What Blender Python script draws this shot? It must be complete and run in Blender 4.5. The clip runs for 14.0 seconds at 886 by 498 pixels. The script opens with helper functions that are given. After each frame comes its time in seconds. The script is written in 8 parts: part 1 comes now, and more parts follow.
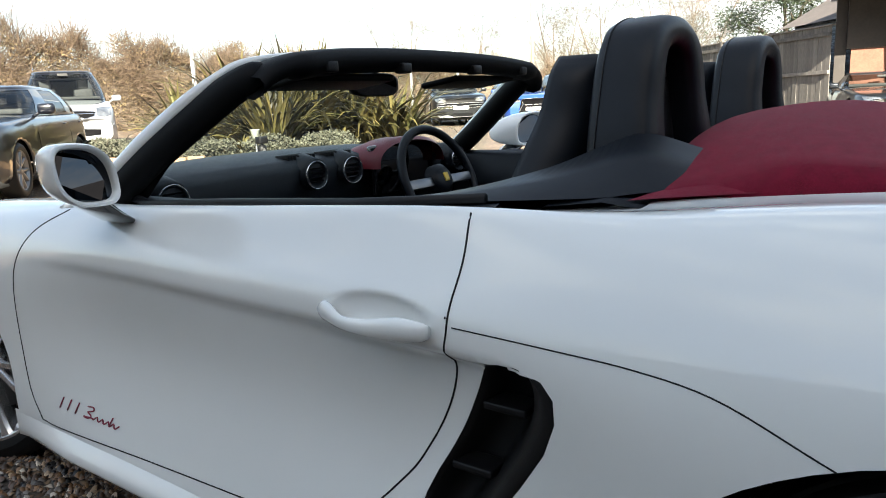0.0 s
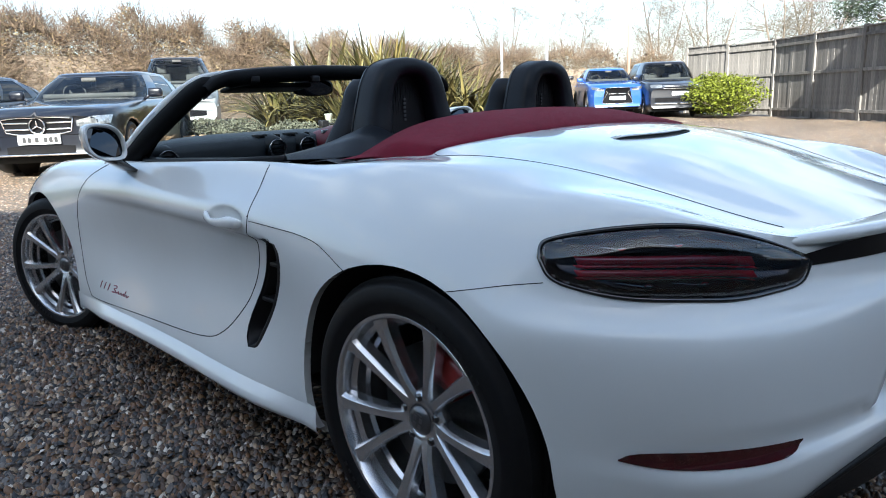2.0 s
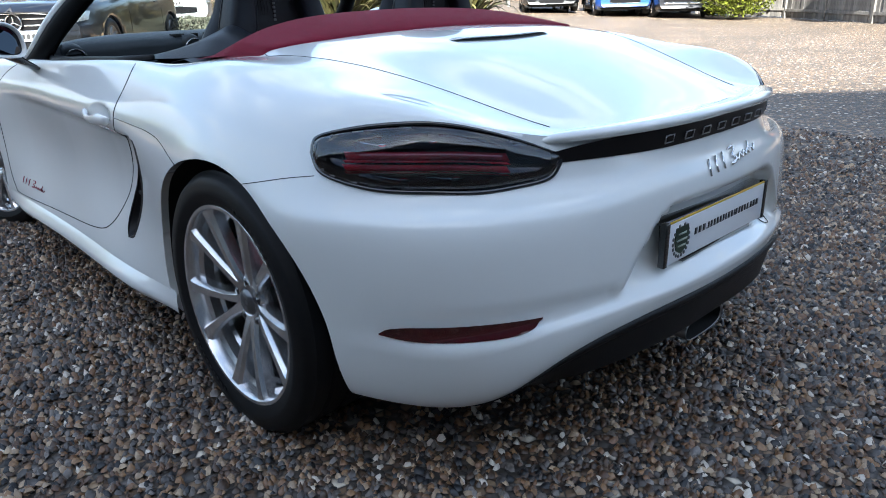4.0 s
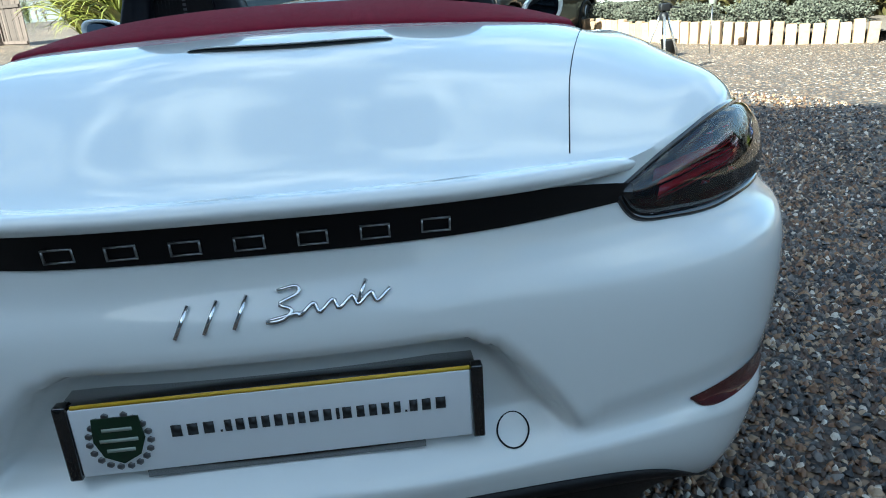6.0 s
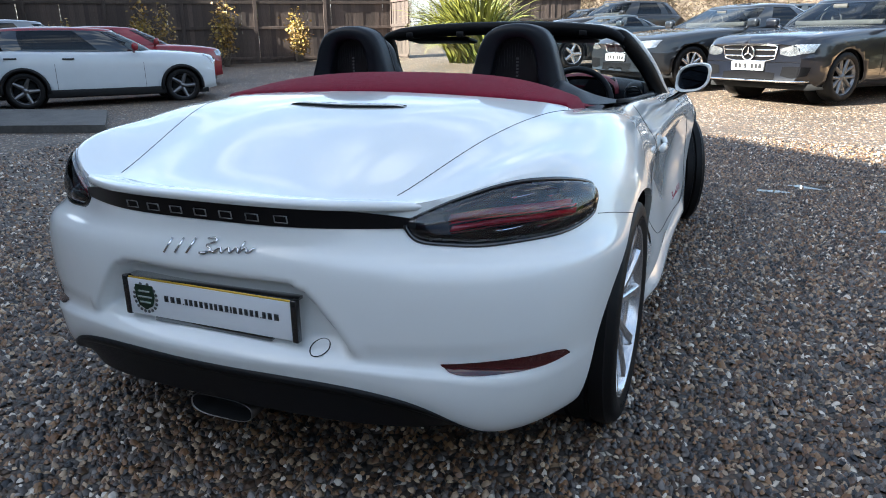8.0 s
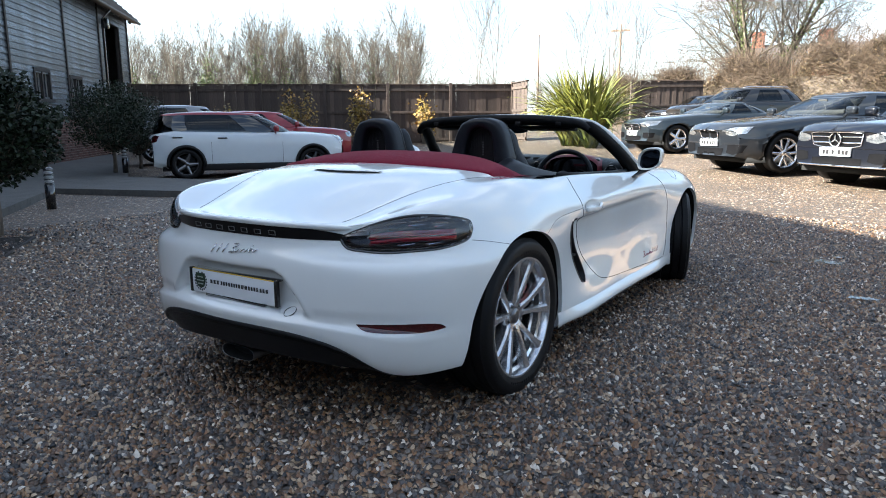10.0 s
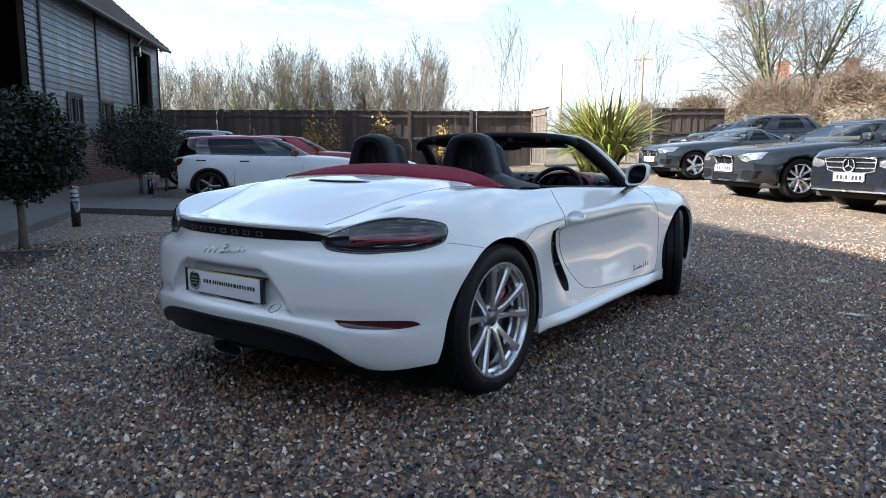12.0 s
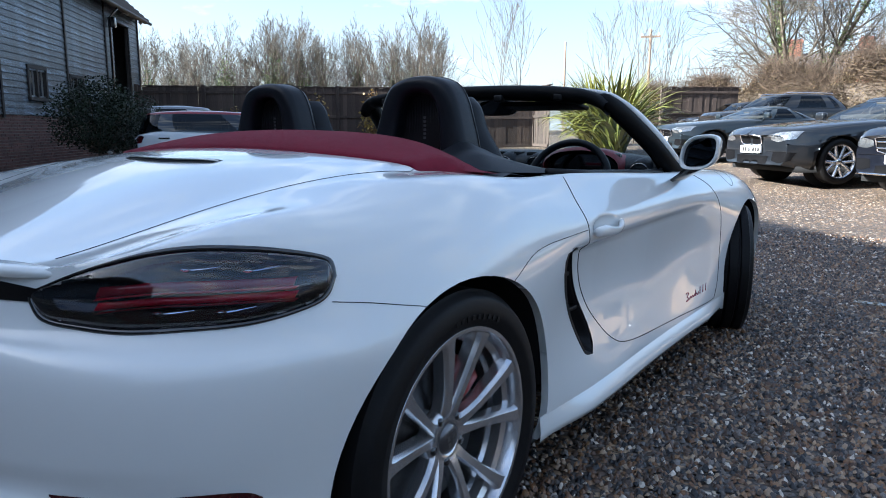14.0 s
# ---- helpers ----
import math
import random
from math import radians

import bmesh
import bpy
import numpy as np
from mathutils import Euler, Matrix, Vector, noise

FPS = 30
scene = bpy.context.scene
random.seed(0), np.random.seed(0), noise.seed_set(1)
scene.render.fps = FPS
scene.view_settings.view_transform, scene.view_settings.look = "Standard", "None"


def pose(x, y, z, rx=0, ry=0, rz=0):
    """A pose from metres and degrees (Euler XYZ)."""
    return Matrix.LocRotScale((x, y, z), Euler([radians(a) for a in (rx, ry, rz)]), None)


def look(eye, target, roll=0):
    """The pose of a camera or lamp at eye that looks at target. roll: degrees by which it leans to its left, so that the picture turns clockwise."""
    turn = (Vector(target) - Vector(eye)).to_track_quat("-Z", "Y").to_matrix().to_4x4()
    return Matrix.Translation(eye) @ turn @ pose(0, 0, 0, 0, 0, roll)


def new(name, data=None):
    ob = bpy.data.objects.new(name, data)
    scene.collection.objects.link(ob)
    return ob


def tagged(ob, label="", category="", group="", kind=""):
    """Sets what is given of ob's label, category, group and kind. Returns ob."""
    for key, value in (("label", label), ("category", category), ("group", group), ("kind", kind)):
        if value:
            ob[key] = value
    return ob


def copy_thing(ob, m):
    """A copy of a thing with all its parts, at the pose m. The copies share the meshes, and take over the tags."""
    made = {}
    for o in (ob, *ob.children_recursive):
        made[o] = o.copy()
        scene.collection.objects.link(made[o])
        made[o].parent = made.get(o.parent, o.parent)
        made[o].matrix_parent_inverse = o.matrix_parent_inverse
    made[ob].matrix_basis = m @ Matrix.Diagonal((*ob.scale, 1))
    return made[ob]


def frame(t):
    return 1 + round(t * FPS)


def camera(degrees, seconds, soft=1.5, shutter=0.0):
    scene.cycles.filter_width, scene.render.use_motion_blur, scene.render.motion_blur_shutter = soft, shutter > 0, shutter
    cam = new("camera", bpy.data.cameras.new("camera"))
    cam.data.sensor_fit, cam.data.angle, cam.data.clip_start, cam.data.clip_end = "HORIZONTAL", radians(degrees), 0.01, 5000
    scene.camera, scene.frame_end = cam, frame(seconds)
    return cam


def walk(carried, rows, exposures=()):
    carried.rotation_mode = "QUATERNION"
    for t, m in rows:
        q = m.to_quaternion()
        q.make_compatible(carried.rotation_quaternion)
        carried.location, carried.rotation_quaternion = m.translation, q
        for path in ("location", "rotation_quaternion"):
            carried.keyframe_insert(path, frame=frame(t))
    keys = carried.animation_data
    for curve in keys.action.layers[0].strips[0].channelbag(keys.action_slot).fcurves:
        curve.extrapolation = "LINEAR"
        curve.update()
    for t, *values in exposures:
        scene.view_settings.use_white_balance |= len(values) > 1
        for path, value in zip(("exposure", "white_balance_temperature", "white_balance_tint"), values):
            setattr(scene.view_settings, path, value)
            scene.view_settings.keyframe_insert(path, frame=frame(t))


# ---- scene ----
# the camera and its way
cam = camera(65.15, 14.0, soft=0.95)


def stand(x, y, z, yaw, pitch, roll):
    """A camera pose from its place and turn."""
    return pose(x, y, z, 90 + pitch, 0, yaw) @ pose(0, 0, 0, 0, 0, roll)


PATH = [
    (0.0, stand(-1.550, -1.137, 0.984, -52.83, -11.53, -2.86)),
    (0.5, stand(-1.658, -1.455, 0.985, -48.69, -11.84, -2.58)),
    (1.0, stand(-1.717, -1.751, 0.995, -48.03, -12.08, -2.35)),
    (1.5, stand(-1.767, -2.037, 1.007, -45.76, -12.11, -2.10)),
    (2.0, stand(-1.751, -2.285, 0.999, -44.46, -12.31, -1.92)),
    (2.5, stand(-1.752, -2.440, 0.981, -44.14, -13.07, -1.72)),
    (3.0, stand(-1.771, -2.556, 1.019, -43.63, -14.66, -1.57)),
    (3.5, stand(-1.696, -2.636, 1.009, -43.30, -17.31, -1.57)),
    (4.0, stand(-1.518, -2.685, 0.995, -43.22, -20.08, -1.57)),
    (4.2, stand(-1.382, -2.690, 0.990, -43.15, -20.44, -1.65)),
    (6.3, stand(0.265, -2.738, 0.947, 1.05, -20.01, -2.60)),
    (6.5, stand(0.310, -2.685, 0.955, 4.22, -20.88, -1.91)),
    (7.0, stand(0.546, -2.822, 0.989, 13.03, -22.07, -1.20)),
    (7.5, stand(0.786, -3.007, 1.043, 15.46, -21.70, -0.80)),
    (8.0, stand(1.080, -3.169, 1.077, 22.85, -17.05, -0.61)),
    (8.5, stand(1.400, -3.314, 1.104, 27.74, -14.06, -0.48)),
    (8.7, stand(1.529, -3.374, 1.130, 28.90, -13.43, -0.41)),
    (10.8, stand(2.301, -3.849, 1.093, 35.27, -9.33, -0.16)),
    (11.0, stand(2.342, -3.868, 1.097, 35.54, -9.04, -0.13)),
    (11.5, stand(2.386, -3.854, 1.075, 35.75, -8.12, -0.04)),
    (12.0, stand(2.340, -3.733, 1.036, 35.71, -8.24, 0.08)),
    (12.5, stand(2.160, -3.480, 1.013, 35.41, -8.49, 0.20)),
    (13.0, stand(1.964, -3.154, 0.987, 35.32, -8.92, 0.32)),
    (13.5, stand(1.800, -2.790, 0.988, 35.69, -9.38, 0.29)),
    (14.0, stand(1.617, -2.378, 0.961, 35.81, -9.72, 0.34)),
]
EXPOSURES = [(0.0, 2.90, 6800, 5), (0.6, 2.74, 6350, 4), (1.5, 2.74, 5950, 4), (3.0, 2.92, 5900, 6), (4.2, 3.14, 5850, 4), (6.3, 2.64, 5500, -8), (7.0, 2.60, 5600, -3), (8.0, 2.98, 6050, 5), (8.7, 3.0, 6200, 6), (10.8, 2.75, 5950, 6), (12.5, 2.66, 5850, 7), (14.0, 2.48, 5550, 7)]
walk(cam, PATH, exposures=EXPOSURES)


# ---- daylight: low spring sun from behind the barn, thin cloud ----
SUN_ELEV, SUN_FROM = 29.0, (-0.74, -0.67)


def daylight():
    world = bpy.data.worlds.new("sky")
    scene.world = world
    world.use_nodes = True
    nt = world.node_tree
    nt.nodes.clear()
    out = nt.nodes.new("ShaderNodeOutputWorld")
    bg = nt.nodes.new("ShaderNodeBackground")
    sky = nt.nodes.new("ShaderNodeTexSky")
    sky.sky_type, sky.sun_disc = "NISHITA", False
    sky.sun_elevation = radians(SUN_ELEV)
    sky.sun_rotation = math.atan2(SUN_FROM[0], SUN_FROM[1])
    sky.air_density, sky.dust_density, sky.ozone_density = 1.0, 1.6, 1.0
    co = nt.nodes.new("ShaderNodeTexCoord")
    mp = nt.nodes.new("ShaderNodeMapping")
    mp.inputs["Scale"].default_value = (1.0, 1.0, 3.2)
    n = nt.nodes.new("ShaderNodeTexNoise")
    n.inputs["Scale"].default_value, n.inputs["Detail"].default_value, n.inputs["Roughness"].default_value = 3.6, 7, 0.62
    ramp = nt.nodes.new("ShaderNodeValToRGB")
    ramp.color_ramp.elements[0].position, ramp.color_ramp.elements[1].position = 0.50, 0.62
    ramp.color_ramp.elements[0].color = (0.04, 0.04, 0.04, 1)
    ramp.color_ramp.elements[1].color = (0.95, 0.95, 0.95, 1)
    # bright haze low over the horizon
    split = nt.nodes.new("ShaderNodeSeparateXYZ")
    haze = nt.nodes.new("ShaderNodeMapRange")
    haze.interpolation_type = "SMOOTHSTEP"
    haze.inputs["From Min"].default_value, haze.inputs["From Max"].default_value = 0.02, 0.34
    haze.inputs["To Min"].default_value, haze.inputs["To Max"].default_value = 0.42, 0.0
    most = nt.nodes.new("ShaderNodeMath")
    most.operation = "MAXIMUM"
    nt.links.new(co.outputs["Generated"], split.inputs["Vector"])
    nt.links.new(split.outputs["Z"], haze.inputs["Value"])
    nt.links.new(haze.outputs["Result"], most.inputs[0])
    nt.links.new(ramp.outputs["Color"], most.inputs[1])
    mix = nt.nodes.new("ShaderNodeMixRGB")
    mix.inputs[2].default_value = (4.8, 4.9, 5.05, 1)
    nt.links.new(co.outputs["Generated"], mp.inputs["Vector"])
    nt.links.new(mp.outputs["Vector"], n.inputs["Vector"])
    nt.links.new(n.outputs["Fac"], ramp.inputs["Fac"])
    nt.links.new(most.outputs["Value"], mix.inputs[0])
    nt.links.new(sky.outputs["Color"], mix.inputs[1])
    nt.links.new(mix.outputs["Color"], bg.inputs["Color"])
    bg.inputs["Strength"].default_value = 0.05
    nt.links.new(bg.outputs["Background"], out.inputs["Surface"])
    lamp = bpy.data.lights.new("sun", "SUN")
    lamp.energy, lamp.angle, lamp.color = 5.0, radians(0.55), (1.0, 0.93, 0.82)
    ob = new("sun", lamp)
    k = math.cos(radians(SUN_ELEV))
    d = Vector((SUN_FROM[0], SUN_FROM[1], 0)).normalized() * k
    src = Vector((d.x, d.y, math.sin(radians(SUN_ELEV)))) * 60
    ob.matrix_world = look(src, (0, 0, 0))


daylight()
scene.view_settings.exposure = 0.0

# ---- materials ----
def shader(name, color, rough=0.5, metal=0.0, coat=0.0, noise_scale=0.0, noise_amount=0.0, bump=0.0, bump_scale=60.0,
           spec=0.5, second=None, stretch=(1, 1, 1), rough_var=0.0, vary=0.0, island=0.0, sheen=0.0, span=(0.65, 1.35)):
    """A principled material: a colour with two scales of variation, relief, and a shift from object to object."""
    m = bpy.data.materials.new(name)
    m.use_nodes = True
    nt = m.node_tree
    p = nt.nodes["Principled BSDF"]
    p.inputs["Base Color"].default_value = (*color, 1)
    p.inputs["Roughness"].default_value = rough
    p.inputs["Metallic"].default_value = metal
    p.inputs["Coat Weight"].default_value = coat
    p.inputs["Coat Roughness"].default_value = 0.03
    p.inputs["Specular IOR Level"].default_value = spec
    if sheen:
        p.inputs["Sheen Weight"].default_value = sheen
    co = nt.nodes.new("ShaderNodeTexCoord")
    mp = nt.nodes.new("ShaderNodeMapping")
    mp.inputs["Scale"].default_value = stretch
    nt.links.new(co.outputs["Object"], mp.inputs["Vector"])
    last = None
    if noise_scale:
        fine = nt.nodes.new("ShaderNodeTexNoise")
        fine.inputs["Scale"].default_value, fine.inputs["Detail"].default_value = noise_scale, 6
        wide = nt.nodes.new("ShaderNodeTexNoise")
        wide.inputs["Scale"].default_value, wide.inputs["Detail"].default_value = noise_scale * 0.13, 3
        for n in (fine, wide):
            nt.links.new(mp.outputs["Vector"], n.inputs["Vector"])
        both = nt.nodes.new("ShaderNodeMath")
        both.operation = "ADD"
        nt.links.new(fine.outputs["Fac"], both.inputs[0])
        nt.links.new(wide.outputs["Fac"], both.inputs[1])
        ramp = nt.nodes.new("ShaderNodeMapRange")
        ramp.inputs["From Min"].default_value, ramp.inputs["From Max"].default_value = span
        nt.links.new(both.outputs[0], ramp.inputs["Value"])
        mix = nt.nodes.new("ShaderNodeMixRGB")
        other = second or tuple(c * (1 - noise_amount) for c in color)
        mix.inputs[1].default_value, mix.inputs[2].default_value = (*color, 1), (*other, 1)
        nt.links.new(ramp.outputs["Result"], mix.inputs[0])
        last = mix.outputs["Color"]
        if rough_var:
            rr = nt.nodes.new("ShaderNodeMapRange")
            rr.inputs["To Min"].default_value, rr.inputs["To Max"].default_value = rough - rough_var, rough + rough_var
            nt.links.new(wide.outputs["Fac"], rr.inputs["Value"])
            nt.links.new(rr.outputs["Result"], p.inputs["Roughness"])
    for amount, node, sock in ((vary, "ShaderNodeObjectInfo", "Random"), (island, "ShaderNodeNewGeometry", "Random Per Island")):
        if amount:
            info = nt.nodes.new(node)
            hsv = nt.nodes.new("ShaderNodeHueSaturation")
            rng = nt.nodes.new("ShaderNodeMapRange")
            rng.inputs["To Min"].default_value, rng.inputs["To Max"].default_value = 1 - amount, 1 + amount
            nt.links.new(info.outputs[sock], rng.inputs["Value"])
            nt.links.new(rng.outputs["Result"], hsv.inputs["Value"])
            if last:
                nt.links.new(last, hsv.inputs["Color"])
            else:
                hsv.inputs["Color"].default_value = (*color, 1)
            last = hsv.outputs["Color"]
    if last:
        nt.links.new(last, p.inputs["Base Color"])
    if bump:
        b = nt.nodes.new("ShaderNodeBump")
        b.inputs["Strength"].default_value, b.inputs["Distance"].default_value = bump, 0.002
        n = nt.nodes.new("ShaderNodeTexNoise")
        n.inputs["Scale"].default_value, n.inputs["Detail"].default_value = bump_scale, 4
        nt.links.new(mp.outputs["Vector"], n.inputs["Vector"])
        nt.links.new(n.outputs["Fac"], b.inputs["Height"])
        nt.links.new(b.outputs["Normal"], p.inputs["Normal"])
    return m


def glass(name, tint, clear, rough=0.0, ior=1.5):
    """Thin glass: clear through, with mirror gloss that grows at a slant."""
    m = bpy.data.materials.new(name)
    m.use_nodes = True
    nt = m.node_tree
    nt.nodes.clear()
    out = nt.nodes.new("ShaderNodeOutputMaterial")
    t = nt.nodes.new("ShaderNodeBsdfTransparent")
    t.inputs["Color"].default_value = (*[c * clear for c in tint], 1)
    g = nt.nodes.new("ShaderNodeBsdfGlossy")
    g.inputs["Roughness"].default_value = rough
    f = nt.nodes.new("ShaderNodeFresnel")
    f.inputs["IOR"].default_value = ior
    mix = nt.nodes.new("ShaderNodeMixShader")
    nt.links.new(f.outputs["Fac"], mix.inputs["Fac"])
    nt.links.new(t.outputs["BSDF"], mix.inputs[1])
    nt.links.new(g.outputs["BSDF"], mix.inputs[2])
    nt.links.new(mix.outputs["Shader"], out.inputs["Surface"])
    return m


WHITE = shader("white_paint", (0.765, 0.775, 0.752), 0.24, coat=1.0, spec=0.3, noise_scale=9, noise_amount=0.02, rough_var=0.03)
WHITE.node_tree.nodes["Principled BSDF"].inputs["Coat IOR"].default_value = 1.5
CABIN_BLACK = shader("cabin_black", (0.0035, 0.0038, 0.0045), 0.6, spec=0.12, noise_scale=90, noise_amount=0.25, bump=0.2, bump_scale=700)
BLACK_PLASTIC = shader("black_plastic", (0.007, 0.007, 0.008), 0.45, spec=0.25, noise_scale=120, noise_amount=0.3, bump=0.25, bump_scale=900)
GLOSS_BLACK = shader("gloss_black", (0.006, 0.006, 0.007), 0.06, coat=1.0, noise_scale=40, noise_amount=0.2)
LAMP_BLACK = shader("lamp_housing", (0.004, 0.005, 0.007), 0.12, noise_scale=30, noise_amount=0.4)
FOG_LENS = shader("fog_lens", (0.055, 0.003, 0.005), 0.12, coat=0.6, noise_scale=60, noise_amount=0.3)
STRIP_BLACK = shader("strip_black", (0.006, 0.006, 0.007), 0.28, spec=0.25, noise_scale=40, noise_amount=0.2)
DISC = shader("brake_disc_steel", (0.085, 0.083, 0.08), 0.42, metal=1.0, noise_scale=90, noise_amount=0.3)
GAP = shader("shadow_gap", (0.004, 0.004, 0.004), 0.9)
RUBBER = shader("tyre_rubber", (0.006, 0.006, 0.007), 0.5, noise_scale=70, noise_amount=0.4, second=(0.009, 0.0085, 0.008), bump=0.2, bump_scale=500, spec=0.16)
ALLOY = shader("silver_alloy", (0.66, 0.66, 0.67), 0.24, metal=0.9, coat=0.6, noise_scale=80, noise_amount=0.06, rough_var=0.05)
DARK_ALLOY = shader("grey_alloy", (0.16, 0.16, 0.165), 0.3, metal=0.85, coat=0.4, noise_scale=60, noise_amount=0.1)
CHROME = shader("chrome", (0.82, 0.82, 0.83), 0.07, metal=1.0, noise_scale=30, noise_amount=0.03)
STEEL = shader("brushed_steel", (0.30, 0.30, 0.30), 0.34, metal=1.0, noise_scale=150, noise_amount=0.25)
RED_METAL = shader("red_caliper", (0.26, 0.010, 0.008), 0.35, coat=0.5, noise_scale=40, noise_amount=0.2)
LEATHER = shader("black_leather", (0.006, 0.008, 0.012), 0.42, spec=0.24, noise_scale=90, noise_amount=0.25, bump=0.15, bump_scale=700)
DASH = shader("dash_leather", (0.009, 0.014, 0.020), 0.5, spec=0.4, noise_scale=60, noise_amount=0.2, bump=0.5, bump_scale=650)
RED_CLOTH = shader("red_canvas", (0.20, 0.006, 0.026), 0.9, noise_scale=420, noise_amount=0.35, bump=0.6, bump_scale=1100, sheen=0.06, spec=0.2)
RED_LEATHER = shader("red_leather", (0.17, 0.012, 0.022), 0.45, noise_scale=80, noise_amount=0.2, bump=0.4, bump_scale=700)
RED_LENS = shader("red_lens", (0.70, 0.015, 0.035), 0.16, coat=1.0, noise_scale=60, noise_amount=0.3)
DARK_RED_LENS = shader("dark_red_lens", (0.32, 0.008, 0.018), 0.14, coat=1.0, noise_scale=60, noise_amount=0.3)
RED_VINYL = shader("red_vinyl", (0.22, 0.006, 0.03), 0.4)
PLATE_WHITE = shader("plate_white", (0.78, 0.79, 0.8), 0.3, coat=0.4, noise_scale=20, noise_amount=0.04)
PLATE_YELLOW = shader("plate_yellow", (0.7, 0.45, 0.03), 0.4)
PALE_MARK = shader("grey_mark", (0.07, 0.07, 0.075), 0.5)
INK = shader("black_ink", (0.01, 0.01, 0.011), 0.4)
CREST_GREEN = shader("crest_green", (0.01, 0.035, 0.015), 0.4, noise_scale=60, noise_amount=0.5)
CREST_PALE = shader("crest_pale", (0.35, 0.38, 0.33), 0.5)
SMOKE = glass("smoked_lens", (0.84, 0.87, 0.95), 0.94, ior=1.85)
CLEAR = glass("clear_glass", (0.93, 0.97, 0.95), 0.97)
DARK_MIRROR = shader("door_mirror_glass", (0.055, 0.06, 0.07), 0.01, metal=1.0)
# pale blue patches: peeling paint, with the sky's sheen put into the colour
TIMBER = shader("barn_boards", (0.010, 0.014, 0.020), 0.36, noise_scale=9, noise_amount=0.5, second=(0.19, 0.25, 0.32), span=(0.92, 1.36), bump=1.0, bump_scale=40, stretch=(1, 1, 9), vary=0.5)
DARK_WOOD = shader("dark_wood", (0.035, 0.028, 0.024), 0.7, noise_scale=16, noise_amount=0.5, bump=0.5, bump_scale=60)
FENCE_WOOD = shader("fence_wood", (0.045, 0.030, 0.024), 0.85, noise_scale=12, noise_amount=0.5, second=(0.085, 0.062, 0.050), bump=0.6, bump_scale=50, stretch=(4, 4, 0.6), vary=0.3)
GREY_WOOD = shader("grey_wood", (0.175, 0.160, 0.146), 0.85, noise_scale=12, noise_amount=0.5, second=(0.08, 0.073, 0.066), bump=0.6, bump_scale=50, stretch=(4, 4, 0.6), vary=0.3)
LOG = shader("log_edging", (0.36, 0.24, 0.14), 0.8, noise_scale=18, noise_amount=0.5, bump=0.5, bump_scale=60, vary=0.3)
BRICK = shader("red_brick", (0.24, 0.1, 0.065), 0.85, noise_scale=25, noise_amount=0.45, bump=0.6, bump_scale=120, vary=0.35)
MORTAR = shader("mortar", (0.3, 0.27, 0.23), 0.9, noise_scale=60, noise_amount=0.3, bump=0.5, bump_scale=200)
CONCRETE = shader("concrete", (0.115, 0.110, 0.102), 0.85, noise_scale=22, noise_amount=0.45, bump=0.5, bump_scale=150)
SLATE = shader("roof_slate", (0.09, 0.075, 0.07), 0.8, noise_scale=10, noise_amount=0.4, bump=0.5, bump_scale=40)
BARK = shader("bark", (0.16, 0.125, 0.095), 0.9, noise_scale=20, noise_amount=0.5, bump=0.7, bump_scale=80)
PALE_BARK = shader("pale_bark", (0.105, 0.086, 0.063), 0.9, noise_scale=9, noise_amount=0.4, island=0.25)
TWIG = shader("hedge_twig", (0.130, 0.090, 0.060), 0.9, noise_scale=5, noise_amount=0.5, island=0.45)
DRY_LEAF = shader("dry_leaf", (0.135, 0.088, 0.045), 0.8, noise_scale=4, noise_amount=0.4, second=(0.080, 0.068, 0.032), island=0.6)
LEAF = shader("bay_leaf", (0.014, 0.024, 0.010), 0.5, spec=0.3, noise_scale=6, noise_amount=0.4, island=0.45)
LAUREL = shader("laurel_leaf", (0.085, 0.100, 0.009), 0.6, spec=0.15, noise_scale=6, noise_amount=0.4, island=0.5)
PHORMIUM = shader("strap_leaf", (0.19, 0.175, 0.03), 0.42, noise_scale=5, noise_amount=0.4, second=(0.07, 0.095, 0.02), island=0.5)
PHORMIUM_TAN = shader("bronze_strap_leaf", (0.085, 0.066, 0.024), 0.5, noise_scale=5, noise_amount=0.5, second=(0.022, 0.029, 0.010), island=0.9, spec=0.3)
LAVENDER = shader("lavender_leaf", (0.075, 0.078, 0.054), 0.85, noise_scale=8, noise_amount=0.4, island=0.4)
AUTUMN = shader("yellow_leaf", (0.24, 0.18, 0.025), 0.6, noise_scale=8, noise_amount=0.5, second=(0.22, 0.1, 0.03), island=0.5)
PINE = shader("pine_needle", (0.022, 0.038, 0.014), 0.6, noise_scale=3, noise_amount=0.4, island=0.4)
IVY = shader("ivy_leaf", (0.085, 0.115, 0.022), 0.5, noise_scale=5, noise_amount=0.4, island=0.4)
GALV = shader("galvanised", (0.45, 0.46, 0.47), 0.5, metal=0.6, noise_scale=30, noise_amount=0.2)
POLE_WOOD = shader("pole_wood", (0.3, 0.21, 0.15), 0.85, noise_scale=14, noise_amount=0.4, stretch=(4, 4, 0.5))
WHITE_SHEET = shader("white_roof_sheet", (0.7, 0.71, 0.72), 0.6, noise_scale=6, noise_amount=0.12)


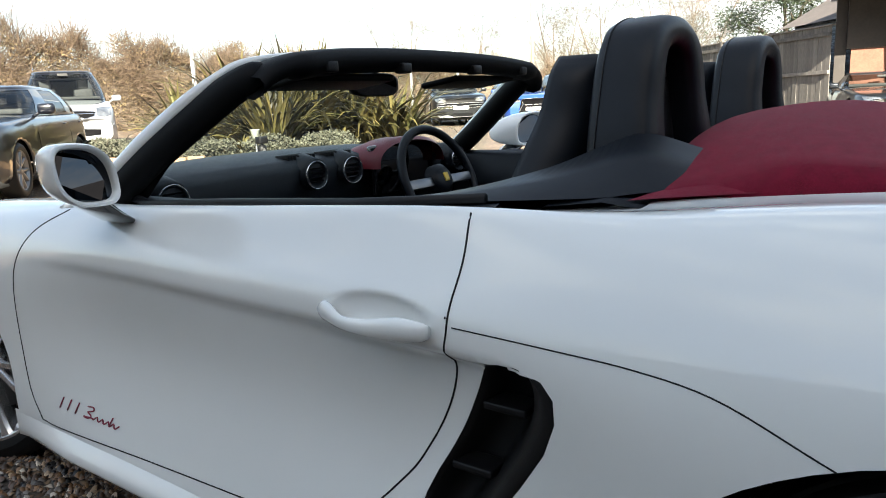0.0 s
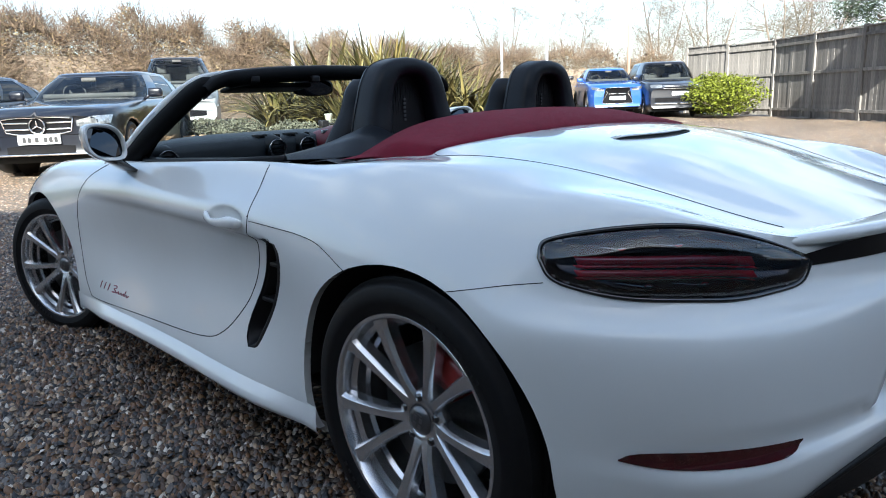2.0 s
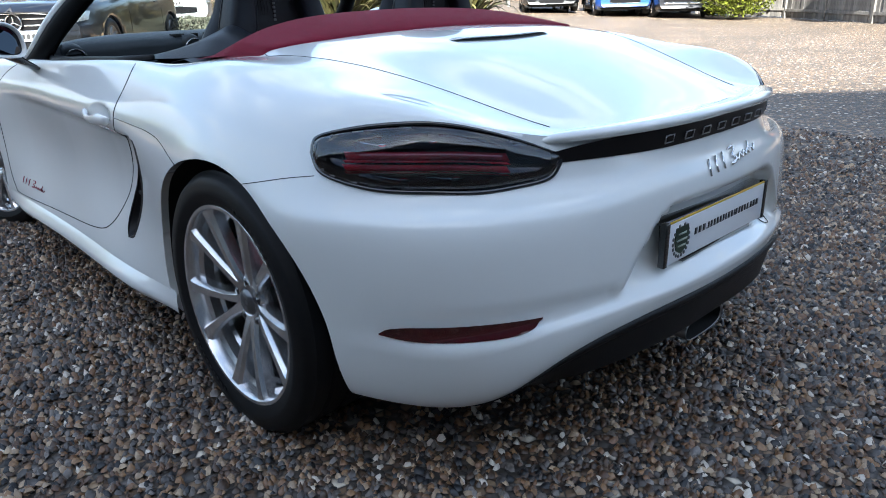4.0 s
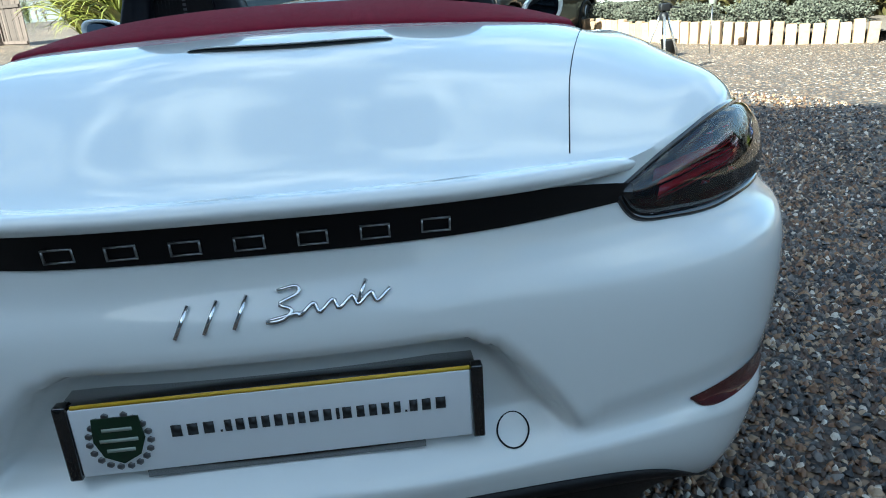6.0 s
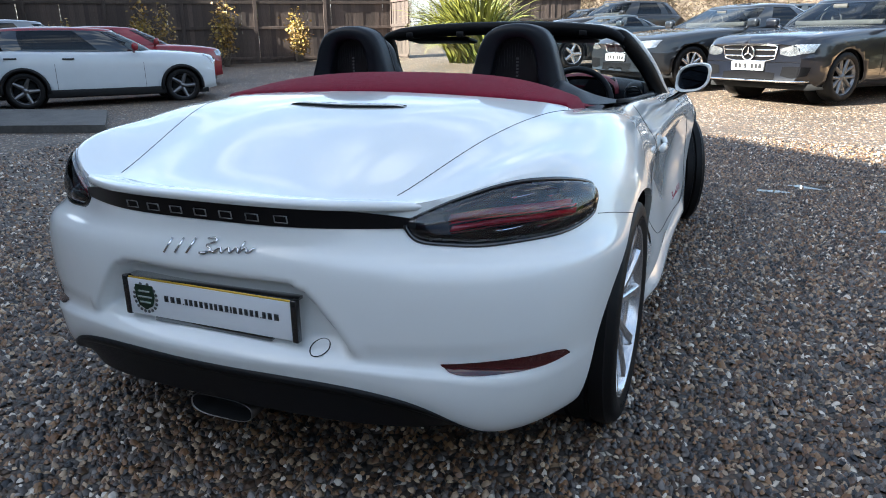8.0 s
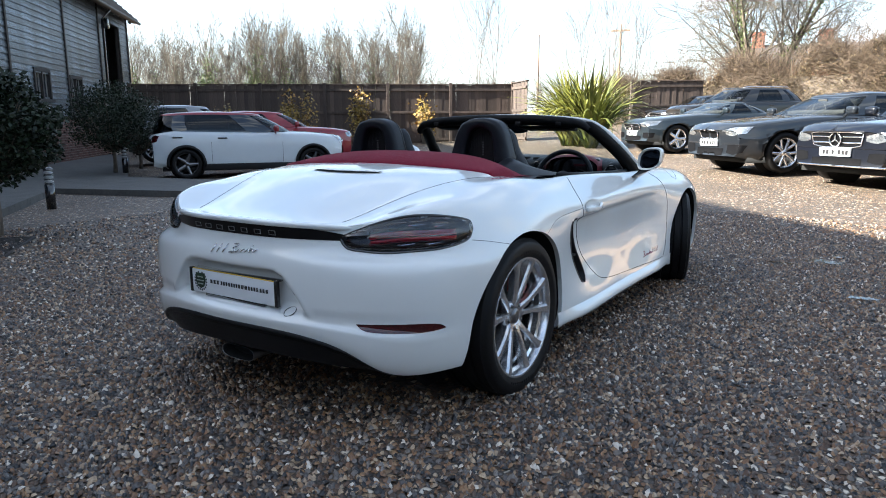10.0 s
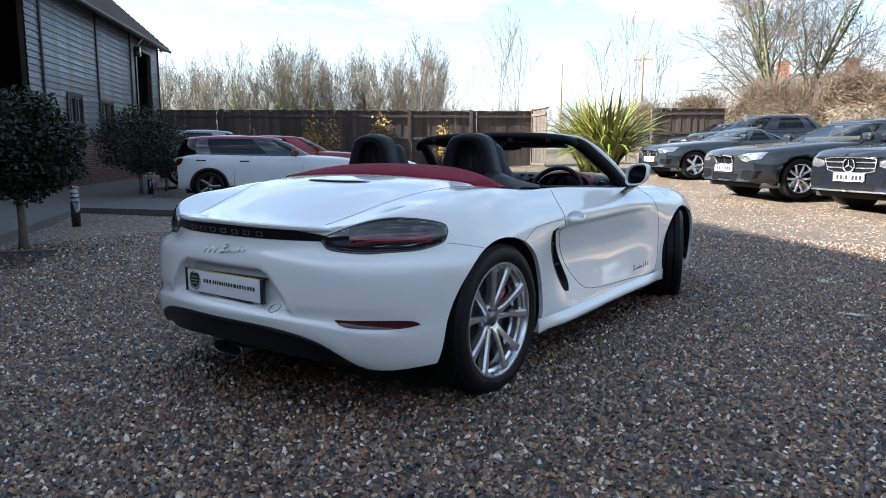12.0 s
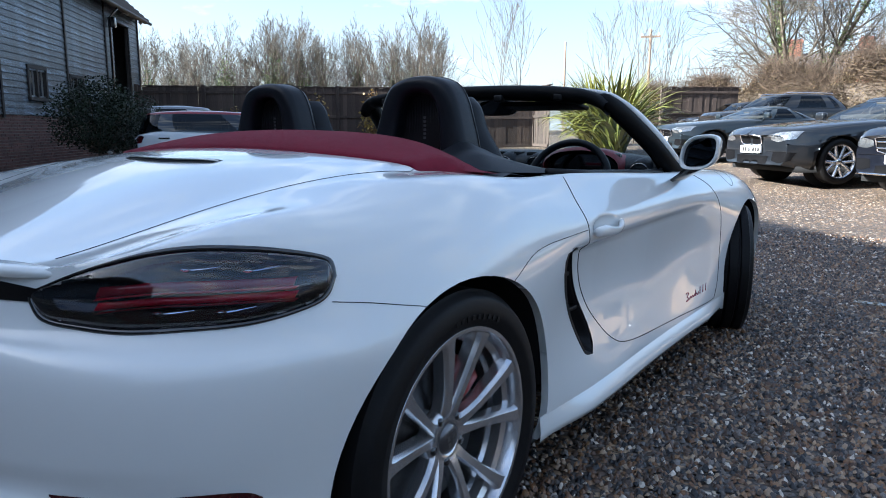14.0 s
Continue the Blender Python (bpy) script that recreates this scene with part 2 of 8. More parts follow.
def gravel_material(name, light, dark):
    """Mixed flint shingle: a colour for each stone, rounded relief and damp patches."""
    m = bpy.data.materials.new(name)
    m.use_nodes = True
    nt = m.node_tree
    p = nt.nodes["Principled BSDF"]
    co = nt.nodes.new("ShaderNodeTexCoord")
    v = nt.nodes.new("ShaderNodeTexVoronoi")
    v.inputs["Scale"].default_value = 38
    nt.links.new(co.outputs["Object"], v.inputs["Vector"])
    ramp = nt.nodes.new("ShaderNodeValToRGB")
    ramp.color_ramp.interpolation = "CONSTANT"
    els = ramp.color_ramp.elements
    els[0].position, els[0].color = 0.0, (*dark, 1)
    els[1].position, els[1].color = 0.94, (*light, 1)
    for at, c in ((0.25, (0.093, 0.055, 0.032)), (0.5, (0.205, 0.132, 0.076)), (0.7, (0.120, 0.101, 0.088)), (0.85, (0.325, 0.222, 0.131))):
        e = els.new(at)
        e.color = (*c, 1)
    sep = nt.nodes.new("ShaderNodeSeparateColor")
    nt.links.new(v.outputs["Color"], sep.inputs["Color"])
    nt.links.new(sep.outputs["Red"], ramp.inputs["Fac"])
    big = nt.nodes.new("ShaderNodeTexNoise")
    big.inputs["Scale"].default_value, big.inputs["Detail"].default_value = 0.7, 5
    nt.links.new(co.outputs["Object"], big.inputs["Vector"])
    hsv = nt.nodes.new("ShaderNodeHueSaturation")
    rng = nt.nodes.new("ShaderNodeMapRange")
    rng.inputs["From Min"].default_value, rng.inputs["From Max"].default_value = 0.3, 0.7
    rng.inputs["To Min"].default_value, rng.inputs["To Max"].default_value = 0.74, 1.34
    nt.links.new(big.outputs["Fac"], rng.inputs["Value"])
    nt.links.new(rng.outputs["Result"], hsv.inputs["Value"])
    nt.links.new(ramp.outputs["Color"], hsv.inputs["Color"])
    # shade of the crevices between the stones, put into the colour
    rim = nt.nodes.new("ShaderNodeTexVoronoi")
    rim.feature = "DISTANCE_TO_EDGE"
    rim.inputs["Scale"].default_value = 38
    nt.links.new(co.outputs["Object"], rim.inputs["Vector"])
    gap_shade = nt.nodes.new("ShaderNodeMapRange")
    gap_shade.inputs["From Max"].default_value = 0.17
    nt.links.new(rim.outputs["Distance"], gap_shade.inputs["Value"])
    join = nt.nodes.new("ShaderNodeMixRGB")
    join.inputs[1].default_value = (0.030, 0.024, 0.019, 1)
    nt.links.new(gap_shade.outputs["Result"], join.inputs[0])
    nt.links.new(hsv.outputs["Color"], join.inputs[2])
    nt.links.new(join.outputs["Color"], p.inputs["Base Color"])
    p.inputs["Roughness"].default_value = 0.62
    b = nt.nodes.new("ShaderNodeBump")
    b.invert = True
    b.inputs["Strength"].default_value, b.inputs["Distance"].default_value = 1.0, 0.012
    nt.links.new(v.outputs["Distance"], b.inputs["Height"])
    nt.links.new(b.outputs["Normal"], p.inputs["Normal"])
    return m


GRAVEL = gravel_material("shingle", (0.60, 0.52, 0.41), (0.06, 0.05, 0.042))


def pebble_material():
    m = bpy.data.materials.new("pebbles")
    m.use_nodes = True
    nt = m.node_tree
    p = nt.nodes["Principled BSDF"]
    g = nt.nodes.new("ShaderNodeNewGeometry")
    ramp = nt.nodes.new("ShaderNodeValToRGB")
    els = ramp.color_ramp.elements
    ramp.color_ramp.interpolation = "CONSTANT"
    els[0].position, els[0].color = 0.0, (0.018, 0.017, 0.018, 1)
    els[1].position, els[1].color = 0.955, (0.62, 0.55, 0.46, 1)
    for at, c in ((0.14, (0.070, 0.042, 0.026)), (0.28, (0.185, 0.096, 0.046)), (0.40, (0.085, 0.073, 0.066)), (0.52, (0.26, 0.150, 0.074)), (0.60, (0.145, 0.122, 0.104)), (0.70, (0.105, 0.058, 0.034)), (0.80, (0.33, 0.235, 0.150)), (0.88, (0.20, 0.175, 0.155)), (0.92, (0.42, 0.31, 0.20))):
        e = els.new(at)
        e.color = (*c, 1)
    nt.links.new(g.outputs["Random Per Island"], ramp.inputs["Fac"])
    co = nt.nodes.new("ShaderNodeTexCoord")
    n = nt.nodes.new("ShaderNodeTexNoise")
    n.inputs["Scale"].default_value, n.inputs["Detail"].default_value = 160, 5
    nt.links.new(co.outputs["Object"], n.inputs["Vector"])
    mix = nt.nodes.new("ShaderNodeMixRGB")
    mix.blend_type = "OVERLAY"
    mix.inputs[0].default_value = 0.45
    nt.links.new(ramp.outputs["Color"], mix.inputs[1])
    nt.links.new(n.outputs["Fac"], mix.inputs[2])
    nt.links.new(mix.outputs["Color"], p.inputs["Base Color"])
    p.inputs["Roughness"].default_value = 0.36
    return m


PEBBLES = pebble_material()


# ---- building helpers ----
def ground_z(x, y):
    """The yard rises gently to the far side and falls a little towards the barn."""
    up = max(0.0, y - 6.0)
    return 0.012 * min(0.0, x + 2.0) * min(1.0, max(0.0, (-x - 2.0) / 6.0)) + (0.0042 * up * up if up < 8 else 0.2688 + 0.034 * (min(up, 40) - 8))


def mesh_of(name, bm, mat, smooth=True):
    me = bpy.data.meshes.new(name)
    bm.normal_update()
    bm.to_mesh(me)
    bm.free()
    for m in (mat if isinstance(mat, (list, tuple)) else [mat]):
        me.materials.append(m)
    if smooth:
        me.shade_smooth()
    return me


def part(name, bm, mat, parent=None, label="", smooth=True, sharp=None):
    """Links a bmesh as one mesh object under a thing or a part."""
    me = mesh_of(name, bm, mat, smooth) if isinstance(bm, bmesh.types.BMesh) else bm
    if sharp:
        me.set_sharp_from_angle(angle=radians(sharp))
    ob = new(name, me)
    if parent:
        ob.parent = parent
    if label:
        ob["label"] = label
    return ob


def thing(name, label, category, group="", kind="", at=None):
    ob = new(name)
    ob.empty_display_size = 0.2
    if at is not None:
        ob.matrix_basis = at
    return tagged(ob, label, category, group, kind)


def box(bm, lo, hi, m=None, bevel=0.0):
    """A box between two corners, with bevelled edges."""
    made = bmesh.ops.create_cube(bm, size=1)["verts"]
    lo, hi = Vector(lo), Vector(hi)
    for v in made:
        v.co = Vector([lo[i] + (v.co[i] + 0.5) * (hi[i] - lo[i]) for i in range(3)])
    if bevel:
        edges = list({e for v in made for e in v.link_edges})
        made = list({v for f in bmesh.ops.bevel(bm, geom=edges, offset=bevel, segments=2, affect="EDGES", profile=0.6)["faces"] for v in f.verts} | {v for v in made if v.is_valid})
    if m is not None:
        bmesh.ops.transform(bm, matrix=m, verts=[v for v in made if v.is_valid])
    return made


def boxes(*items):
    bm = bmesh.new()
    for it in items:
        box(bm, *it)
    return bm


def tube(bm, pts, radii, sides=8, cap=True):
    """A round tube along points."""
    pts = [Vector(p) for p in pts]
    if not hasattr(radii, "__len__"):
        radii = [radii] * len(pts)
    rings, ref = [], None
    for i, p in enumerate(pts):
        d = (pts[min(i + 1, len(pts) - 1)] - pts[max(i - 1, 0)]).normalized()
        if ref is None:
            ref = d.orthogonal().normalized()
        ref = (ref - d * ref.dot(d)).normalized()
        s = d.cross(ref)
        rings.append([bm.verts.new(p + radii[i] * (math.cos(2 * math.pi * k / sides) * ref + math.sin(2 * math.pi * k / sides) * s)) for k in range(sides)])
    for a, b in zip(rings, rings[1:]):
        for k in range(sides):
            bm.faces.new((a[k], a[(k + 1) % sides], b[(k + 1) % sides], b[k]))
    if cap:
        bm.faces.new(rings[0][::-1])
        bm.faces.new(rings[-1])
    return rings


def lathe(bm, profile, sides=48, axis="x", closed=False):
    """Turns a profile of (radius, along) round the x or z axis."""
    rings = []
    for k in range(sides):
        c, s = math.cos(2 * math.pi * k / sides), math.sin(2 * math.pi * k / sides)
        rings.append([bm.verts.new((a, r * c, r * s) if axis == "x" else (r * c, r * s, a)) for r, a in profile])
    n = len(profile)
    for k in range(sides):
        a, b = rings[k], rings[(k + 1) % sides]
        for i in range(n if closed else n - 1):
            j = (i + 1) % n
            bm.faces.new((a[i], a[j], b[j], b[i]))
    return rings


def grid(bm, rows, wrap=False):
    """Faces over rows of points; returns the rows of vertices."""
    vs = [[bm.verts.new(p) for p in r] for r in rows]
    for a, b in zip(vs, vs[1:]):
        for i in range(len(a) - (0 if wrap else 1)):
            j = (i + 1) % len(a)
            bm.faces.new((a[i], a[j], b[j], b[i]))
    return vs


def curve_at(keys, u):
    """A smooth curve through evenly numbered keys (tuples), at u."""
    n = len(keys)
    i = max(0, min(n - 2, int(math.floor(u))))
    f = u - i
    p = [Vector(keys[max(0, min(n - 1, i + k))]) for k in (-1, 0, 1, 2)]
    if i == 0:
        p[0] = 2 * p[1] - p[2]
    if i == n - 2:
        p[3] = 2 * p[2] - p[1]
    return 0.5 * (2 * p[1] + (p[2] - p[0]) * f + (2 * p[0] - 5 * p[1] + 4 * p[2] - p[3]) * f * f + (3 * p[1] - p[0] - 3 * p[2] + p[3]) * f ** 3)


def resample(keys, n):
    return [curve_at(keys, (len(keys) - 1) * k / (n - 1)) for k in range(n)]


def ground():
    bm = bmesh.new()
    ticks = [-400, -150, -60, -35, -25] + [-20 + 1.0 * k for k in range(56)] + [40, 60, 150, 400]
    vs = [[bm.verts.new((x, y, ground_z(x, y) + (0.006 * noise.noise((x * 0.5, y * 0.5, 0)) if abs(x) < 30 else 0))) for x in ticks] for y in ticks]
    for a, b in zip(vs, vs[1:]):
        for i in range(len(a) - 1):
            bm.faces.new((a[i], a[i + 1], b[i + 1], b[i]))
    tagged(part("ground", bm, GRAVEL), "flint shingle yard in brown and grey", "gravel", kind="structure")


ground()


def pebbles():
    """Loose stones round the car, where they can be told apart."""
    rng = np.random.default_rng(4)
    n = 470000
    xs, ys = rng.uniform(-6.0, 4.4, n), rng.uniform(-5.0, 5.6, n)
    away = np.hypot(np.maximum(np.abs(xs) - 0.6, 0), np.maximum(np.abs(ys) - 1.8, 0))
    chance = np.where(away < 1.2, 0.97, np.where(away < 1.7, 0.75, np.where(away < 2.3, 0.45, np.where(away < 3.3, 0.2, np.where((away < 5.2) & (xs < 0), 0.09, 0.0)))))
    keep = (rng.random(n) < chance) & ~((np.abs(xs) < 0.62) & (np.abs(ys) < 1.5))
    xs, ys, away = xs[keep], ys[keep], away[keep]
    n = len(xs)
    # each stone: a six-sided foot under a short ridge, shaded round
    ang = np.arange(6) * math.pi / 3
    base = np.concatenate([np.stack([np.cos(ang), np.sin(ang), 0 * ang - 0.3], 1), [(0.42, 0.0, 0.72), (-0.38, 0.0, 0.62)]])
    corners = np.array([0, 1, 6, 1, 2, 7, 6, 2, 3, 7, 3, 4, 7, 4, 5, 6, 7, 5, 0, 6])
    size = rng.uniform(0.0080, 0.0135, n) * np.where(rng.random(n) < 0.10, 1.35, 1.0) * np.where(away > 2.2, 1.15, 1.0) * np.where(away > 3.3, 1.2, 1.0)
    asp = rng.uniform(0.55, 0.85, n)
    turn = rng.uniform(0, 6.28, n)
    tilt = rng.uniform(-0.6, 0.6, (n, 2))
    v = np.repeat(base[None], n, 0) * (1 + rng.uniform(-0.2, 0.2, (n, 8, 1)))
    v[:, :, 1] *= asp[:, None]
    v[:, :, 2] *= rng.uniform(0.65, 1.15, n)[:, None]
    v[:, :, 2] += v[:, :, 0] * tilt[:, :1] + v[:, :, 1] * tilt[:, 1:]
    v *= size[:, None, None]
    c, s = np.cos(turn)[:, None], np.sin(turn)[:, None]
    x, y = v[:, :, 0] * c - v[:, :, 1] * s + xs[:, None], v[:, :, 0] * s + v[:, :, 1] * c + ys[:, None]
    gz = np.array([ground_z(a, b) for a, b in zip(xs, ys)])
    z = v[:, :, 2] + gz[:, None] + rng.uniform(0.0, 0.009, n)[:, None]
    co = np.stack([x, y, z], -1).reshape(-1, 3)
    loops = (corners[None] + 8 * np.arange(n)[:, None]).ravel()
    total = np.tile(np.array([3, 4, 3, 3, 4, 3]), n)
    me = bpy.data.meshes.new("pebbles")
    me.vertices.add(len(co))
    me.vertices.foreach_set("co", co.ravel())
    me.loops.add(len(loops))
    me.loops.foreach_set("vertex_index", loops)
    me.polygons.add(len(total))
    me.polygons.foreach_set("loop_start", np.concatenate([[0], np.cumsum(total)[:-1]]))
    me.polygons.foreach_set("loop_total", total)
    me.update()
    me.validate()
    me.polygons.foreach_set("use_smooth", np.ones(len(total), bool))
    me.materials.append(PEBBLES)
    tagged(new("pebbles", me), "loose rounded flint pebbles lying on the yard", "gravel", kind="stuff")


pebbles()


def puddle(x, y, r, seed):
    """A shallow film of water with a ragged edge."""
    rng = np.random.default_rng(seed)
    ph = rng.uniform(0, 6.28, 4)
    bm = bmesh.new()
    pts = []
    for k in range(36):
        q = 2 * math.pi * k / 36
        d = r * (1 + 0.22 * math.sin(2 * q + ph[0]) + 0.18 * math.sin(5 * q + ph[1]) + 0.12 * math.sin(9 * q + ph[2]))
        pts.append(bm.verts.new((x + d * 1.5 * math.cos(q), y + d * 0.8 * math.sin(q), ground_z(x, y) + 0.0145)))
    bm.faces.new(pts)
    tagged(part("puddle", bm, WATER, smooth=False), "small shallow puddle among the shingle", "puddle", "puddles", kind="structure")


WATER = glass("water", (0.72, 0.66, 0.58), 0.8)
for spot in ((1.62, 2.35, 0.09, 1), (1.36, 2.12, 0.06, 2), (1.95, 1.2, 0.05, 3), (1.72, 2.62, 0.05, 4)):
    puddle(*spot)

# ---- the white two-seat convertible ----
from mathutils.bvhtree import BVHTree

REAR_HUB, FRONT_HUB = (-1.2375, 0.310), (1.2375, 0.295)


def side_station(y, sill, waist, belt, edge, z_edge, lean=0.0):
    """A section through door or wing: half widths of sill, waist and belt, and the inner edge of the opening."""
    return [(sill - 0.045, y, 0.15), (sill + 0.026, y, 0.176), (waist + 0.020, y, 0.265), (waist - 0.022, y, 0.49), (waist + 0.002, y, 0.662),
            (waist - 0.030, y, 0.75), (belt, y + lean * 0.5, z_edge - 0.005), ((belt + edge) / 2, y + lean * 0.8, z_edge + 0.006), (edge, y + lean, z_edge)]


STATIONS = [
    [(0, -2.018, 0.268), (0, -2.036, 0.366), (0, -2.040, 0.41), (0, -2.025, 0.600), (0, -1.995, 0.655), (0, -1.975, 0.742), (0, -1.84, 0.757), (0, -1.45, 0.862), (0, -1.115, 0.909)],
    [(0.25, -2.003, 0.262), (0.25, -2.018, 0.362), (0.26, -2.021, 0.41), (0.26, -2.006, 0.600), (0.26, -1.98, 0.65), (0.25, -1.955, 0.738), (0.25, -1.83, 0.753), (0.25, -1.45, 0.857), (0.25, -1.115, 0.904)],
    [(0.48, -1.905, 0.230), (0.50, -1.945, 0.308), (0.53, -1.943, 0.40), (0.525, -1.930, 0.600), (0.485, -1.895, 0.64), (0.478, -1.868, 0.740), (0.44, -1.78, 0.752), (0.44, -1.43, 0.846), (0.45, -1.11, 0.895)],
    [(0.60, -1.74, 0.190), (0.632, -1.825, 0.208), (0.71, -1.82, 0.38), (0.726, -1.806, 0.598), (0.700, -1.765, 0.645), (0.668, -1.725, 0.786), (0.61, -1.63, 0.806), (0.57, -1.38, 0.852), (0.60, -1.10, 0.881)],
    [(0.72, -1.58, 0.178), (0.775, -1.60, 0.198), (0.815, -1.61, 0.38), (0.838, -1.592, 0.585), (0.817, -1.56, 0.645), (0.768, -1.51, 0.778), (0.695, -1.43, 0.832), (0.642, -1.26, 0.862), (0.622, -1.02, 0.867)],
    [(0.77, -1.2375, 0.15), (0.84, -1.2375, 0.175), (0.862, -1.2375, 0.36), (0.874, -1.2375, 0.53), (0.868, -1.225, 0.65), (0.815, -1.19, 0.768), (0.745, -1.13, 0.842), (0.675, -1.02, 0.859), (0.624, -0.84, 0.848)],
    [(0.77, -0.87, 0.15), (0.83, -0.87, 0.172), (0.842, -0.87, 0.32), (0.848, -0.87, 0.52), (0.848, -0.865, 0.65), (0.806, -0.85, 0.763), (0.746, -0.81, 0.828), (0.688, -0.77, 0.837), (0.640, -0.70, 0.832)],
    side_station(-0.55, 0.81, 0.825, 0.742, 0.670, 0.827),
    side_station(-0.10, 0.805, 0.815, 0.750, 0.690, 0.813),
    side_station(0.40, 0.81, 0.815, 0.752, 0.690, 0.797),
    [(0.78, 0.85, 0.15), (0.838, 0.85, 0.172), (0.848, 0.85, 0.31), (0.842, 0.85, 0.50), (0.838, 0.85, 0.63), (0.80, 0.85, 0.735), (0.74, 0.83, 0.785), (0.66, 0.76, 0.795), (0.58, 0.68, 0.80)],
    [(0.77, 1.2375, 0.15), (0.84, 1.2375, 0.172), (0.858, 1.2375, 0.33), (0.866, 1.2375, 0.50), (0.855, 1.2375, 0.62), (0.79, 1.2375, 0.735), (0.70, 1.2, 0.775), (0.52, 1.06, 0.765), (0.42, 0.82, 0.80)],
    [(0.74, 1.60, 0.15), (0.80, 1.60, 0.172), (0.825, 1.60, 0.33), (0.83, 1.60, 0.48), (0.81, 1.59, 0.59), (0.74, 1.56, 0.68), (0.64, 1.5, 0.715), (0.44, 1.25, 0.74), (0.30, 0.90, 0.80)],
    [(0.60, 1.88, 0.15), (0.66, 1.90, 0.172), (0.69, 1.90, 0.33), (0.68, 1.88, 0.46), (0.64, 1.84, 0.54), (0.55, 1.77, 0.61), (0.45, 1.66, 0.65), (0.30, 1.35, 0.72), (0.17, 0.94, 0.80)],
    [(0.34, 2.02, 0.15), (0.36, 2.05, 0.172), (0.37, 2.06, 0.33), (0.36, 2.03, 0.44), (0.33, 1.98, 0.51), (0.29, 1.89, 0.57), (0.24, 1.75, 0.62), (0.16, 1.4, 0.71), (0.085, 0.96, 0.80)],
    [(0, 2.06, 0.15), (0, 2.09, 0.172), (0, 2.10, 0.33), (0, 2.07, 0.43), (0, 2.02, 0.50), (0, 1.93, 0.56), (0, 1.79, 0.61), (0, 1.42, 0.705), (0, 0.97, 0.80)],
]


def spline_basis(knots, at):
    """Weights of a natural cubic spline through the knots, at the given places: one row a place."""
    n, h = len(knots), np.diff(knots)
    a, r = np.eye(n), np.zeros((n, n))
    for i in range(1, n - 1):
        a[i, i - 1:i + 2] = h[i - 1], 2 * (h[i - 1] + h[i]), h[i]
        r[i, i - 1:i + 2] = 6 / h[i - 1], -6 / h[i - 1] - 6 / h[i], 6 / h[i]
    bend, eye = np.linalg.solve(a, r), np.eye(n)
    k = np.clip(np.searchsorted(knots, at, side="right") - 1, 0, n - 2)
    d = h[k][:, None]
    p, q = (knots[k + 1] - at)[:, None], (at - knots[k])[:, None]
    return (bend[k] * p ** 3 + bend[k + 1] * q ** 3) / (6 * d) + (eye[k] / d - bend[k] * d / 6) * p + (eye[k + 1] / d - bend[k + 1] * d / 6) * q


def ease(t):
    t = max(0.0, min(1.0, t))
    return t * t * (3 - 2 * t)


INTAKE_FRONT = [(q.x, q.y) for q in resample([(-0.672, 0.652, 0), (-0.638, 0.642, 0), (-0.618, 0.602, 0), (-0.597, 0.559, 0), (-0.569, 0.504, 0), (-0.535, 0.449, 0), (-0.510, 0.395, 0), (-0.506, 0.350, 0), (-0.525, 0.321, 0)], 12)]
INTAKE_REAR = [(q.x, q.y) for q in resample([(-0.672, 0.652, 0), (-0.716, 0.652, 0), (-0.748, 0.636, 0), (-0.758, 0.603, 0), (-0.740, 0.548, 0), (-0.686, 0.465, 0), (-0.620, 0.377, 0), (-0.592, 0.337, 0), (-0.574, 0.323, 0), (-0.545, 0.318, 0)], 12)]


def INTAKE_EDGE(z, side):
    """How far along the car the intake's front or rear edge lies at a height."""
    pts = sorted((q[1], q[0]) for q in (INTAKE_REAR if side else INTAKE_FRONT))
    return float(np.interp(z, [p[0] for p in pts], [p[1] for p in pts]))


def flank(p):
    """The crease along the door and the hollow under it that runs back into the air intake."""
    if p[0] < 0.6 or not -0.80 < p[1] < 0.80 or not 0.24 < p[2] < 0.70:
        return p
    d = float(np.interp(p[1], [-0.60, -0.44, -0.19, 0.27, 0.52], [0.655, 0.660, 0.666, 0.675, 0.678])) - p[2]
    if d <= 0:
        return p
    deep = float(np.interp(p[1], [-0.80, -0.60, -0.45, 0.0, 0.5, 0.78], [0.030, 0.030, 0.022, 0.012, 0.008, 0.0]))
    if p[1] < INTAKE_EDGE(p[2], 1) + 0.012:
        deep = 0.0
    return Vector((p[0] - deep * ease(d / 0.030) * (1 - ease((d - 0.06) / 0.30)) * ease((p[2] - 0.28) / 0.09), p[1], p[2]))


def bumper_ledge(p):
    """Below a crease along the tail the bumper steps out in a ledge, which fades round the corner."""
    if p.y > -1.45 or p.z > 0.43:
        return p
    top = float(np.interp(p.x, [0, 0.35, 0.55, 0.72, 0.82], [0.418, 0.412, 0.396, 0.374, 0.368]))
    k = 0.014 * ease((top - p.z) / 0.020) * (1 - ease((p.x - 0.66) / 0.18))
    return Vector((p.x + k * ease(p.x / 0.9), p.y - k + 0.005 * (1 - ease((p.x - 0.66) / 0.18)), p.z))


